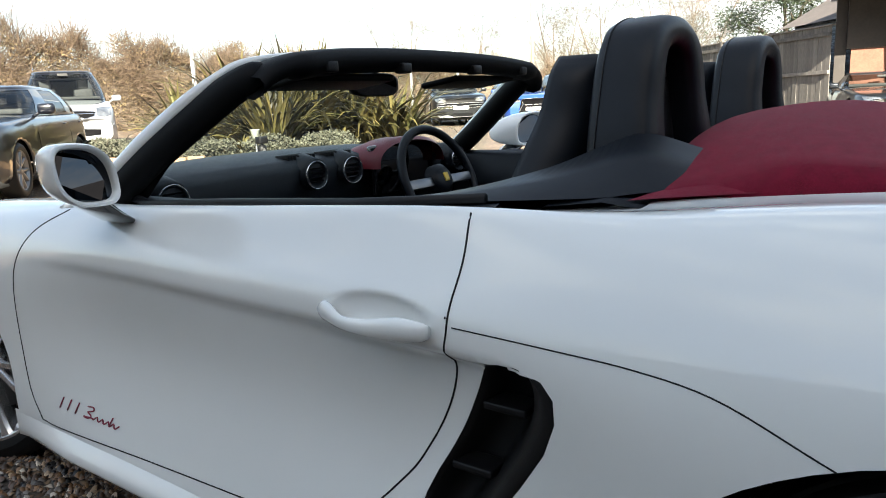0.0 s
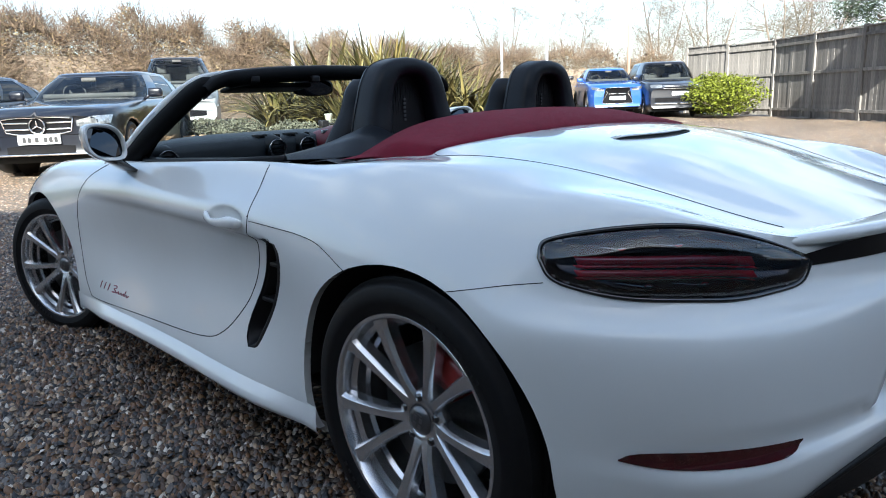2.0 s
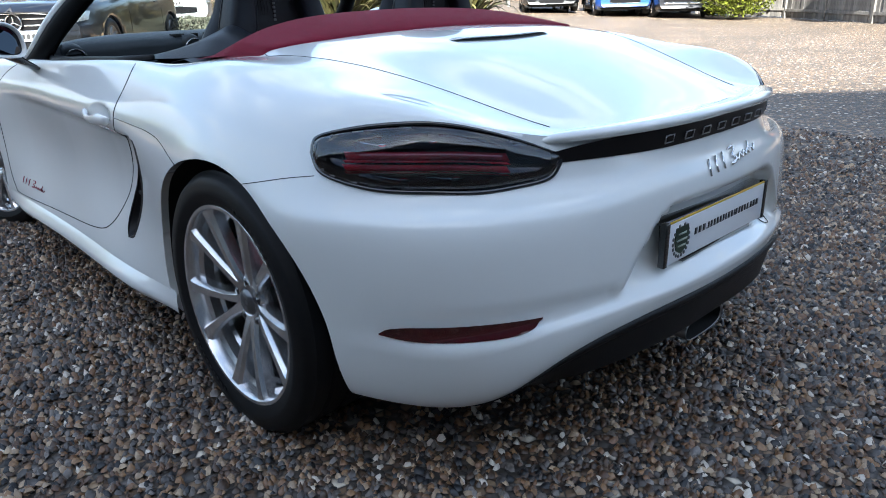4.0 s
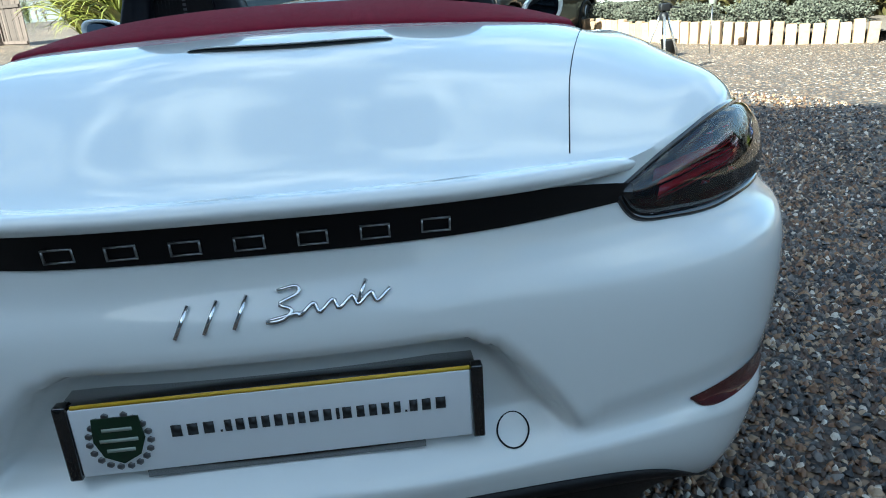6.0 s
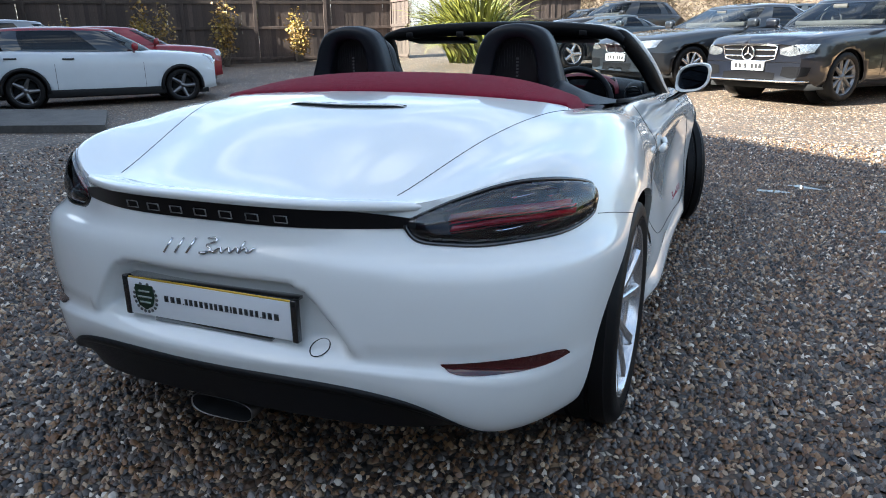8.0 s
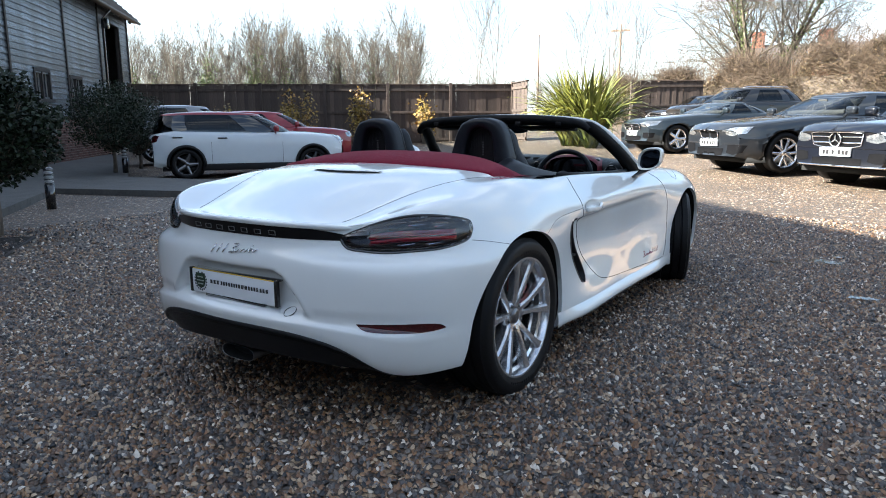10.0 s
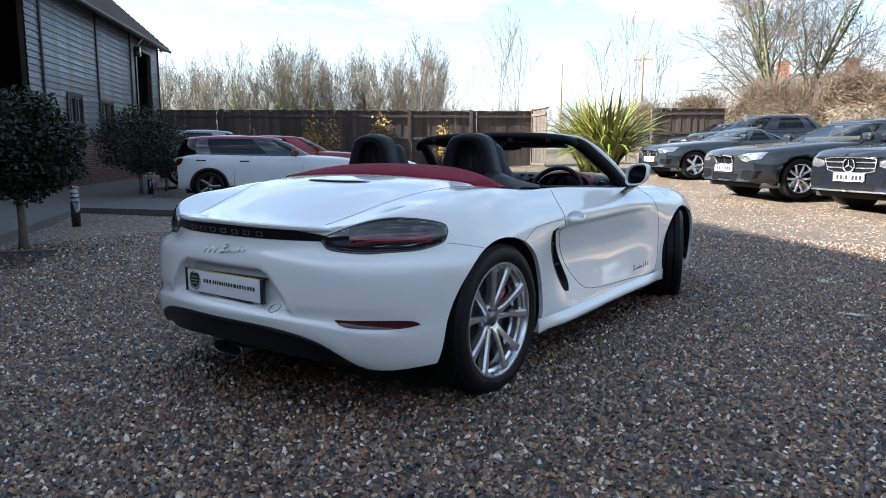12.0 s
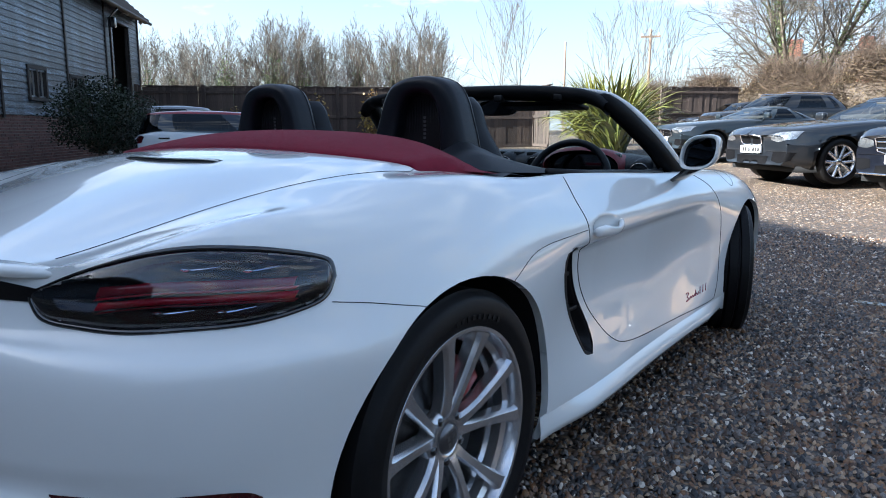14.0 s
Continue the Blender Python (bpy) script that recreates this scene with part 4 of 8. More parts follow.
def tail_details():
    # spoiler lip over a gloss black strip
    bm = bmesh.new()
    rows = []
    n = 44
    for k in range(n + 1):
        t = k / n * 2 - 1
        x = 0.515 * t
        y = -2.010 + 0.158 * abs(t) ** 2.6
        z = 0.745 - 0.014 * abs(t) ** 2
        w = 1 - abs(t) ** 16
        rows.append([(x, y + 0.03 + (dy - 0.03) * w, z - 0.010 + (dz + 0.010) * w) for dy, dz in ((0.13, -0.006), (0.075, 0.0), (0.025, 0.010), (0.0, 0.010), (-0.005, 0.002), (0.001, -0.008), (0.02, -0.013), (0.06, -0.014))])
    grid(bm, rows)
    part("spoiler_lip", bm, WHITE, CAR)
    bm = bmesh.new()
    rows = []
    for k in range(61):
        x = 0.475 * (k / 30 - 1)
        q = abs(x) / 0.475
        y = on_skin((abs(x), -3, 0.692), (0, 1, 0))[0].y
        z0, z1 = 0.690 - 0.003 * q ** 4, 0.738 - 0.030 * q ** 4
        rows.append([(x, y - 0.0035 - 0.009 * f * (1 - q ** 6), z0 + (z1 - z0) * f) for f in (0, 0.03, 0.25, 0.5, 0.75, 1)])
    grid(bm, rows)
    strip = part("light_strip", bm, STRIP_BLACK, CAR, "gloss black strip between the tail lights")
    # maker's letters as plain chromed frames
    for i in range(7):
        x = -0.212 + i * 0.0695
        y = on_skin((abs(x), -3, 0.700), (0, 1, 0), 0.009)[0].y
        bm = bmesh.new()
        for lo, hi in (((-0.018, -0.011), (0.018, -0.0088)), ((-0.018, 0.0088), (0.018, 0.011)), ((-0.018, -0.0088), (-0.0155, 0.0088)), ((0.0155, -0.0088), (0.018, 0.0088))):
            box(bm, (lo[0], -0.002, lo[1]), (hi[0], 0.002, hi[1]))
        bmesh.ops.transform(bm, matrix=pose(x, y - 0.002, 0.7075, 9) @ Matrix.Diagonal((0.95, 0.6, 0.8, 1)), verts=bm.verts[:])
        part("badge_mark", bm, STEEL, strip)
    # model badge: slanted chromed strokes and a waved ribbon
    for pts in script_strokes():
        bm = bmesh.new()
        way = []
        for p, q in pts:
            x = 0.029 + p
            co, _ = on_skin((abs(x), -3, 0.636 + q + 0.076 * p), (0, 1, 0), 0.0035)
            way.append((x, co.y, co.z))
        tube(bm, way, 0.0027, 6)
        part("badge_mark", bm, CHROME, CAR)
    # plate recess surround, show plate in its holder
    holder = part("plate_holder", boxes(((-0.22, -2.043, 0.445), (0.22, -1.99, 0.53), None, 0.004)), GLOSS_BLACK, CAR, "black plate holder")
    part("top_rail", boxes(((-0.255, -2.046, 0.535), (0.255, -2.01, 0.543))), GLOSS_BLACK, holder)
    part("bottom_rail", boxes(((-0.17, -2.048, 0.424), (0.185, -2.03, 0.441))), GLOSS_BLACK, holder)
    for x in (-0.256, 0.256):
        part("side_rail", boxes(((x - 0.008, -2.052, 0.432), (x + 0.008, -2.035, 0.544), None, 0.003)), GLOSS_BLACK, holder)
    plate = part("show_plate", boxes(((-0.247, -2.050, 0.436), (0.247, -2.044, 0.538), None, 0.002)), PLATE_WHITE, CAR, "white show plate with dark web address and green crest")
    for ob in (holder, plate):
        ob.scale = (0.94, 1.0, 0.89)
        ob.location.y, ob.location.z = 0.038, 0.053
    part("plate_edge", boxes(((-0.243, -2.0495, 0.5385), (0.247, -2.040, 0.5425))), PLATE_YELLOW, plate)
    x = -0.130
    for w in (9, 9, 9, 2, 6, 7, 7, 7, 7, 6, 6, 8, 7, 3, 8, 7, 7, 7, 6, 2, 7, 8, 9):
        w *= 0.00195
        bm = bmesh.new()
        h = 0.0085 if w > 0.005 else 0.0015
        box(bm, (x, -2.0512, 0.4845), (x + w * 0.72, -2.0503, 0.4845 + 2 * h))
        part("lettering_bar", bm, INK, plate)
        x += w + 0.0022
    bm = bmesh.new()
    shield = [(-0.028, 0.034), (0.028, 0.034), (0.031, 0.0), (0.022, -0.024), (0.0, -0.036), (-0.022, -0.024), (-0.031, 0.0)]
    f = bm.faces.new([bm.verts.new((a, 0, b)) for a, b in shield])
    r = bmesh.ops.extrude_face_region(bm, geom=[f])["geom"]
    for v in [g for g in r if isinstance(g, bmesh.types.BMVert)]:
        v.co.y -= 0.002
    bmesh.ops.transform(bm, matrix=pose(-0.193, -2.0505, 0.489), verts=bm.verts[:])
    crest = part("crest", bm, CREST_GREEN, plate, "green shield", smooth=False)
    for dz, w in ((0.016, 0.036), (0.0, 0.046), (-0.015, 0.034)):
        part("crest_bar", boxes(((-0.193 - w / 2, -2.0534, 0.487 + dz), (-0.193 + w / 2, -2.0526, 0.492 + dz))), CREST_PALE, crest)
    for s in (1, -1):
        bm = bmesh.new()
        for k in range(9):
            ang = radians(-80 + k * 19)
            c = Vector((-0.193 + s * 0.037 * math.cos(ang), -2.0508, 0.487 + 0.040 * math.sin(ang)))
            bmesh.ops.create_icosphere(bm, subdivisions=1, radius=0.0055, matrix=Matrix.Translation(c) @ Matrix.Diagonal((1, 0.3, 1, 1)))
        part("crest_leaf", bm, DARK_ALLOY, crest)
    # towing eye cap
    bm = bmesh.new()
    way = []
    for k in range(29):
        x, z = 0.287 + 0.021 * math.cos(k * math.pi / 14), 0.426 + 0.0125 * math.sin(k * math.pi / 14)
        way.append((x, on_skin((x, -3, z), (0, 1, 0))[0].y + plate_recess(x, z) - 0.0022, z))
    tube(bm, way, 0.0012, 5)
    part("tow_cap", bm, GAP, CAR)
    # exhaust: flattened oval pipe
    bm = bmesh.new()
    rows = []
    for yy, k in ((-1.80, 0.9), (-1.96, 0.97), (-2.000, 1.0), (-2.003, 0.985), (-2.000, 0.955), (-1.80, 0.86)):
        rows.append([(0.092 * k * math.copysign(abs(math.cos(a)) ** 0.6, math.cos(a)), yy, 0.222 + 0.028 * k * math.copysign(abs(math.sin(a)) ** 0.7, math.sin(a))) for a in [2 * math.pi * j / 32 for j in range(32)]])
    grid(bm, rows[:5], wrap=True)
    inner = bmesh.new()
    grid(inner, rows[4:], wrap=True)
    part("exhaust_inside", inner, GAP, CAR)
    part("exhaust_pipe", bm, STEEL, CAR, "oval brushed steel exhaust tip")
    bm = bmesh.new()
    bm.faces.new([bm.verts.new((0.080 * math.cos(a), -1.95, 0.222 + 0.023 * math.sin(a))) for a in [2 * math.pi * j / 24 for j in range(24)]])
    part("exhaust_inside", bm, GAP, CAR)
    # engine vent slot on the deck with its raised rim
    bm = bmesh.new()
    rows = []
    for k in range(25):
        t = k / 12 - 1
        x = 0.195 * t
        y = -1.362 + 0.027 * t * t
        z0 = on_skin((abs(x), y, 2), (0, 0, -1))[0].z
        rows.append([(x, y + 0.10, z0 + 0.002 + 0.002 * (1 - t ** 6)), (x, y + 0.03, z0 + 0.002 + 0.006 * (1 - t ** 6)), (x, y - 0.002, z0 + 0.001 + 0.007 * (1 - t ** 6)), (x, y, z0 + 0.001 + 0.004 * (1 - t ** 6)), (x, y + 0.02, z0 + 0.002)])
    grid(bm, rows)
    part("vent_hood", bm, WHITE, CAR)
    bm = bmesh.new()
    rows = []
    for k in range(21):
        t = k / 10 - 1
        x, y = 0.192 * t, -1.362 + 0.027 * t * t
        z0 = on_skin((abs(x), y, 2), (0, 0, -1))[0].z
        rows.append([(x, y + 0.022, z0 + 0.003 + 0.005 * (1 - t ** 6)), (x, y - 0.012, on_skin((abs(x), y - 0.010, 2), (0, 0, -1))[0].z + 0.0015)])
    grid(bm, rows)
    part("vent_slot", bm, GAP, CAR, "dark engine vent slot")


tail_details()


def side_details():
    out = (-1, 0, 0)
    for s in (1, -1):
        # air intake with black surround and slats behind the door
        bm = bmesh.new()
        front, rear = INTAKE_FRONT, INTAKE_REAR
        rows = []
        for k in range(26):
            t = k / 25
            a = curve_at([(*q, 0) for q in front], t * 11)
            b = curve_at([(*q, 0) for q in rear], t * 11)
            end = min(1.0, 7 * t) * min(1.0, 7 * (1 - t))
            row = []
            for f, dep in ((-0.06, -0.006), (0.0, -0.004), (0.08, -0.008), (0.16, -0.045), (0.50, -0.055), (0.58, -0.045), (0.72, -0.012), (0.90, -0.001), (1.0, -0.0025), (1.05, -0.006)):
                q = a.lerp(b, f)
                xf = on_skin((1.5, a.x + 0.004, a.y), out)[0].x
                xr = on_skin((1.5, b.x - 0.006, b.y), out)[0].x
                x = xf + (xr - xf) * ease((f - 0.45) / 0.4)
                row.append((s * (x + dep * (end if dep < -0.007 else 1)), q.x, q.y))
            rows.append(row if s < 0 else row[::-1])
        grid(bm, rows)
        intake = part("air_intake", bm, BLACK_PLASTIC, CAR, "black side air intake")
        for zz in (0.565, 0.455):
            yy = -0.535 - 0.56 * (zz - 0.34) + 0.012
            bm = bmesh.new()
            co, _ = on_skin((1.5, yy, zz), out)
            a, b = s * (co.x - 0.055), s * (co.x - 0.008)
            box(bm, (min(a, b), yy - 0.035, zz - 0.006), (max(a, b), yy + 0.035, zz + 0.006), None, 0.003)
            part("slat", bm, BLACK_PLASTIC, intake)
        # door handle: a white bar bowed off the door over a scooped recess
        bm = bmesh.new()
        pts = [(-0.564, 0.681), (-0.552, 0.681), (-0.513, 0.681), (-0.457, 0.674), (-0.400, 0.672), (-0.365, 0.681), (-0.345, 0.681), (-0.326, 0.678)]
        bows = (0.010, 0.016, 0.021, 0.023, 0.019, 0.012, 0.006, 0.0)
        rads = (0.010, 0.0150, 0.0175, 0.0140, 0.0115, 0.0165, 0.0150, 0.004)
        rows = []
        for (yy, zz), h, r in zip(pts, bows, rads):
            co, _ = on_skin((1.5, yy, zz), out)
            rows.append([(s * (co.x + h + 0.6 * r * math.cos(q)), yy, zz + r * math.sin(q)) for q in [2 * math.pi * j / 12 for j in range(12)]])
        rows = [[tuple(v) for v in r] for r in zip(*[resample(list(col), 22) for col in zip(*rows)])]
        vs = grid(bm, rows, wrap=True)
        bm.faces.new(vs[0][::-1])
        bm.faces.new(vs[-1])
        part("door_handle", bm, WHITE, CAR, "white door handle")
        # model lettering low on the door, as plain slanted strokes
        for pts in script_strokes():
            bm = bmesh.new()
            way = []
            for p, q in pts:
                if s > 0:
                    p = p + 0.165 if p < -0.028 else p - 0.085
                yy, zz = 0.500 + s * p * 1.06, 0.306 + q * 0.95 + 0.030 * p * s
                co, _ = on_skin((1.5, yy, zz), out, 0.0008)
                way.append((s * co.x, co.y, co.z))
            tube(bm, way, 0.0020, 4)
            part("lettering_mark", bm, RED_VINYL, CAR)
        # door mirror: a rounded shell with a white rim round the glass, on a black foot
        def ring(k, y, dx=0.0, dz=0.0):
            return [(s * (0.878 + dx + 0.076 * k * math.copysign(abs(math.cos(q)) ** 0.72, math.cos(q)) + 0.012 * k * math.sin(q)), y - 0.024 * math.cos(q), 0.887 + dz + 0.064 * k * math.copysign(abs(math.sin(q)) ** 0.72, math.sin(q)) + 0.010 * k * math.cos(q)) for q in [2 * math.pi * j / 32 for j in range(32)]]

        bm = bmesh.new()
        rows = [ring(k, y, dx, dz) for k, y, dx, dz in ((0.97, 0.235, 0, 0), (1.0, 0.243, 0, 0), (1.0, 0.262, 0, 0), (0.95, 0.30, -0.002, 0.0), (0.80, 0.345, -0.006, -0.003), (0.52, 0.378, -0.012, -0.008), (0.2, 0.392, -0.016, -0.012))]
        rows = [list(r) for r in zip(*[resample(list(col), 18) for col in zip(*rows)])]
        vs = grid(bm, rows, wrap=True)
        bm.faces.new(vs[-1])
        shell = part("door_mirror", bm, WHITE, CAR, "white door mirror on a black foot")
        bm = bmesh.new()
        grid(bm, [ring(0.97, 0.235), ring(0.90, 0.234), ring(0.84, 0.240), ring(0.80, 0.258)], wrap=True)
        part("mirror_bezel", bm, WHITE, shell)
        bm = bmesh.new()
        bm.faces.new([bm.verts.new((p[0], p[1] + 0.10 * (p[2] - 0.887), p[2])) for p in ring(0.83, 0.252)])
        part("mirror_glass", bm, DARK_MIRROR, shell, smooth=False)
        bm = bmesh.new()
        rows = [[(s * (c[0] + c[3] * math.cos(q)), c[1] + c[4] * math.sin(q), c[2] + 0.25 * c[3] * math.cos(q)) for q in [2 * math.pi * j / 16 for j in range(16)]] for c in ((0.765, 0.345, 0.770, 0.036, 0.05), (0.795, 0.330, 0.790, 0.042, 0.058), (0.825, 0.312, 0.808, 0.044, 0.050), (0.855, 0.296, 0.832, 0.044, 0.042), (0.865, 0.294, 0.850, 0.040, 0.036))]
        grid(bm, [list(r) for r in zip(*[resample(list(col), 14) for col in zip(*rows)])], wrap=True)
        part("mirror_arm", bm, GLOSS_BLACK, shell)
        # fuel flap on the right wing
        if s > 0:
            bm = bmesh.new()
            tube(bm, [on_skin((0.772 + 0.042 * math.cos(q), 1.035 + 0.062 * math.sin(q), 2.0), (0, 0, -1), 0.0)[0] for q in [2 * math.pi * j / 28 for j in range(29)]], 0.0011, 5)
            part("fuel_flap_line", bm, GAP, CAR)


side_details()


def wheel_meshes(radius, width, rim):
    """Tyre, rim, spokes, cap, bolts, disc and caliper about the x axis, the face towards +x."""
    out = {}
    w = width / 2
    bm = bmesh.new()
    prof = [(rim - 0.012, -w * 0.9), (rim + 0.02, -w), (radius - 0.035, -w), (radius - 0.012, -w * 0.93)]
    grooves = []
    for a, b in ((-0.82, -0.52), (-0.44, -0.06), (0.02, 0.40), (0.48, 0.82)):
        grooves += [(radius - 0.008, w * a - 0.002), (radius, w * a + 0.003), (radius, w * b - 0.003), (radius - 0.008, w * b + 0.002)]
    prof += grooves + [(radius - 0.012, w * 0.93), (radius - 0.022, w * 0.985), (radius - 0.04, w * 1.0), (radius - 0.048, w * 1.012), (rim + 0.028, w * 1.0), (rim + 0.012, w * 0.96), (rim - 0.006, w * 0.90)]
    lathe(bm, prof, 72)
    out["tyre"] = mesh_of("tyre", bm, RUBBER)
    out["tyre"].set_sharp_from_angle(angle=radians(40))
    bm = bmesh.new()
    lathe(bm, [(rim - 0.012, -w * 0.85), (rim - 0.03, -w * 0.5), (rim - 0.034, w * 0.35), (rim - 0.026, w * 0.42), (rim - 0.025, w * 0.62), (rim - 0.012, w * 0.68), (rim - 0.009, w * 0.88), (rim - 0.004, w * 0.935), (rim + 0.004, w * 0.94), (rim + 0.008, w * 0.90), (rim + 0.006, w * 0.84)], 72)
    out["rim"] = mesh_of("rim", bm, ALLOY)
    out["rim"].set_sharp_from_angle(angle=radians(35))
    # ten spokes in five pairs, each a tapered blade falling to the hub
    hub = w * 0.60
    for d in (-1, 1):
        for k in (0,):
            bm = bmesh.new()
            q0 = 2 * math.pi * k / 5 + d * 0.20
            q1 = 2 * math.pi * k / 5 + d * 0.285
            rows = []
            for t, half in ((0, 0.019), (0.12, 0.0145), (0.35, 0.0125), (0.7, 0.0155), (0.9, 0.0185), (1.0, 0.024)):
                r = 0.046 + (rim - 0.008 - 0.046) * t
                q = q0 + (q1 - q0) * t
                x = hub + (w * 0.90 - hub) * (t ** 0.75)
                c = Vector((0, math.cos(q), math.sin(q)))
                n = Vector((0, -math.sin(q), math.cos(q)))
                sec = [(-1.08, -0.036), (-1, -0.010), (-0.70, -0.0015), (-0.62, 0.0), (0.62, 0.0), (0.70, -0.0015), (1, -0.010), (1.08, -0.036)]
                rows.append([c * r + n * half * a + Vector((x + b, 0, 0)) for a, b in sec])
            rows = [list(rr) for rr in zip(*[resample(list(col), 16) for col in zip(*rows)])]
            grid(bm, rows)
            out["spoke", d] = mesh_of("spoke", bm, ALLOY)
            out["spoke", d].set_sharp_from_angle(angle=radians(22))
    bm = bmesh.new()
    lathe(bm, [(0.066, hub - 0.05), (0.068, hub - 0.012), (0.060, hub - 0.002), (0.036, hub + 0.003), (0.034, hub - 0.004)], 40)
    out["hub"] = mesh_of("hub", bm, ALLOY)
    bm = bmesh.new()
    lathe(bm, [(0.0005, hub + 0.010), (0.020, hub + 0.009), (0.030, hub + 0.005), (0.034, hub - 0.002)], 32)
    out["hub_cap"] = mesh_of("hub_cap", bm, DARK_ALLOY)
    bm = bmesh.new()
    for yy, zz, sy, sz in ((-0.009, 0.006, 0.006, 0.008), (0.009, 0.006, 0.006, 0.008), (-0.008, -0.010, 0.006, 0.007), (0.008, -0.010, 0.006, 0.007), (0, 0.018, 0.014, 0.002)):
        bmesh.ops.create_cube(bm, size=1, matrix=Matrix.Translation((hub + 0.0095, yy, zz)) @ Matrix.Diagonal((0.002, sy * 1.4, sz * 1.4, 1)))
    out["cap_crest"] = mesh_of("cap_crest", bm, STEEL, False)
    bm = bmesh.new()
    bmesh.ops.create_cone(bm, cap_ends=True, segments=10, radius1=0.0095, radius2=0.009, depth=0.03, matrix=Matrix.Translation((hub - 0.012, 0.042, 0.0305)) @ Matrix.Rotation(math.pi / 2, 4, "Y"))
    out["bolt"] = mesh_of("bolt", bm, GLOSS_BLACK)
    bm = bmesh.new()
    lathe(bm, [(0.07, -0.012), (0.162, -0.012), (0.162, 0.012), (0.07, 0.012), (0.065, 0.03), (0.0005, 0.03)], 48)
    out["brake_disc"] = mesh_of("brake_disc", bm, DISC)
    bm = bmesh.new()
    rows = []
    for k in range(9):
        q = radians(35 + 52 * k / 8)
        rows.append([(x, r * math.cos(q), r * math.sin(q)) for x, r in ((-0.03, 0.10), (0.034, 0.098), (0.040, 0.125), (0.040, 0.165), (0.03, 0.178), (-0.03, 0.178))])
    vs = grid(bm, rows)
    bm.faces.new(vs[0])
    bm.faces.new(vs[-1][::-1])
    out["brake_caliper"] = mesh_of("brake_caliper", bm, RED_METAL)
    bm = bmesh.new()
    for k in range(9):
        q = radians((k - 4) * 4.2)
        r = radius - 0.055
        bmesh.ops.create_cube(bm, size=1, matrix=Matrix.Translation((w * 1.009, r * math.cos(q), r * math.sin(q))) @ Matrix.Rotation(q, 4, "X") @ Matrix.Diagonal((0.002, 0.010 if k % 3 else 0.013, 0.010, 1)))
    out["tyre_lettering"] = mesh_of("tyre_lettering", bm, BLACK_PLASTIC, False)
    return out


def car_wheels():
    rear, front = wheel_meshes(0.327, 0.250, 0.245), wheel_meshes(0.318, 0.225, 0.242)
    for s in (1, -1):
        for meshes, (cy, cz), x, steer in ((rear, REAR_HUB, 0.735, 0), (front, FRONT_HUB, 0.735, 21)):
            spin = 12 if s > 0 else -16
            m = Matrix.Translation((s * x, cy, cz)) @ pose(0, 0, 0, 0, 0, steer + (0 if s > 0 else 180)) @ pose(0, 0, 0, spin)
            wheel = part("wheel", meshes["rim"], None, CAR, "silver ten-spoke alloy wheel")
            wheel.matrix_basis = m
            for n in ("tyre", "hub", "hub_cap", "cap_crest"):
                part(n, meshes[n], None, wheel)
            for k in range(5):
                for key, n in ((("spoke", 1), "spoke"), (("spoke", -1), "spoke"), ("bolt", "bolt")):
                    part(n, meshes[key], None, wheel).matrix_basis = pose(0, 0, 0, 72 * k)
            for a in (70, 250):
                tagged(part("tyre_lettering", meshes["tyre_lettering"], None, wheel), kind="stuff").matrix_basis = pose(0, 0, 0, a)
            for n, dx in (("brake_disc", 0.02), ("brake_caliper", 0.02)):
                ob = part(n, meshes[n], None, wheel)
                ob.matrix_basis = pose(0, 0, 0, -spin) @ Matrix.Translation((dx, 0, 0)) @ (pose(0, 0, 0, 0, 0, 0))


car_wheels()


def soft_top():
    """The red canvas of the folded roof, drawn tight over its frame."""
    bm = bmesh.new()
    rows = []
    for k in range(41):
        t = k / 20 - 1
        x = 0.612 * t
        bow = 1 - abs(t) ** 3.6
        yf, yr = -0.745 - 0.06 * abs(t) ** 3, -1.122 + 0.012 * abs(t) ** 4
        zf, zr = 0.850 + 0.055 * bow, 0.862 + 0.030 * (1 - t * t)
        zr = max(zr, on_skin((min(abs(x), 0.60), yr - 0.01, 2), (0, 0, -1))[0].z + 0.002)
        keys = [(x, yf + 0.01, zf - 0.05), (x, yf, zf), (x, yf - 0.06, zf + 0.030 * bow + 0.012), (x, (yf + yr) / 2, max(zf, zr) + 0.038 * bow + 0.012), (x, yr + 0.07, zr + 0.020 * bow + 0.012), (x, yr, zr + 0.004), (x, yr + 0.004, zr - 0.02)]
        rows.append(resample(keys, 26))
    for end, sx in ((0, -1), (-1, 1)):
        edge = [p + Vector((sx * 0.016, 0, -0.022)) for p in rows[end]]
        skirt = [p + Vector((sx * 0.020, 0, -0.07)) for p in rows[end]]
        rows = [skirt, edge] + rows if end == 0 else rows + [edge, skirt]
    grid(bm, rows)
    top = part("soft_top", bm, RED_CLOTH, CAR, "dark red canvas soft top, folded")
    # side gussets running down to the body edge
    for s in (1, -1):
        bm = bmesh.new()
        a = [(0.60, -0.80, 0.856), (0.61, -0.90, 0.870), (0.61, -1.09, 0.882)]
        b = [(0.640, -0.77, 0.846), (0.632, -0.88, 0.856), (0.622, -1.09, 0.872)]
        grid(bm, [[(s * p.x, p.y, p.z) for p in resample(q, 14)] for q in (a, b)])
        part("gusset", bm, RED_CLOTH, top)


soft_top()


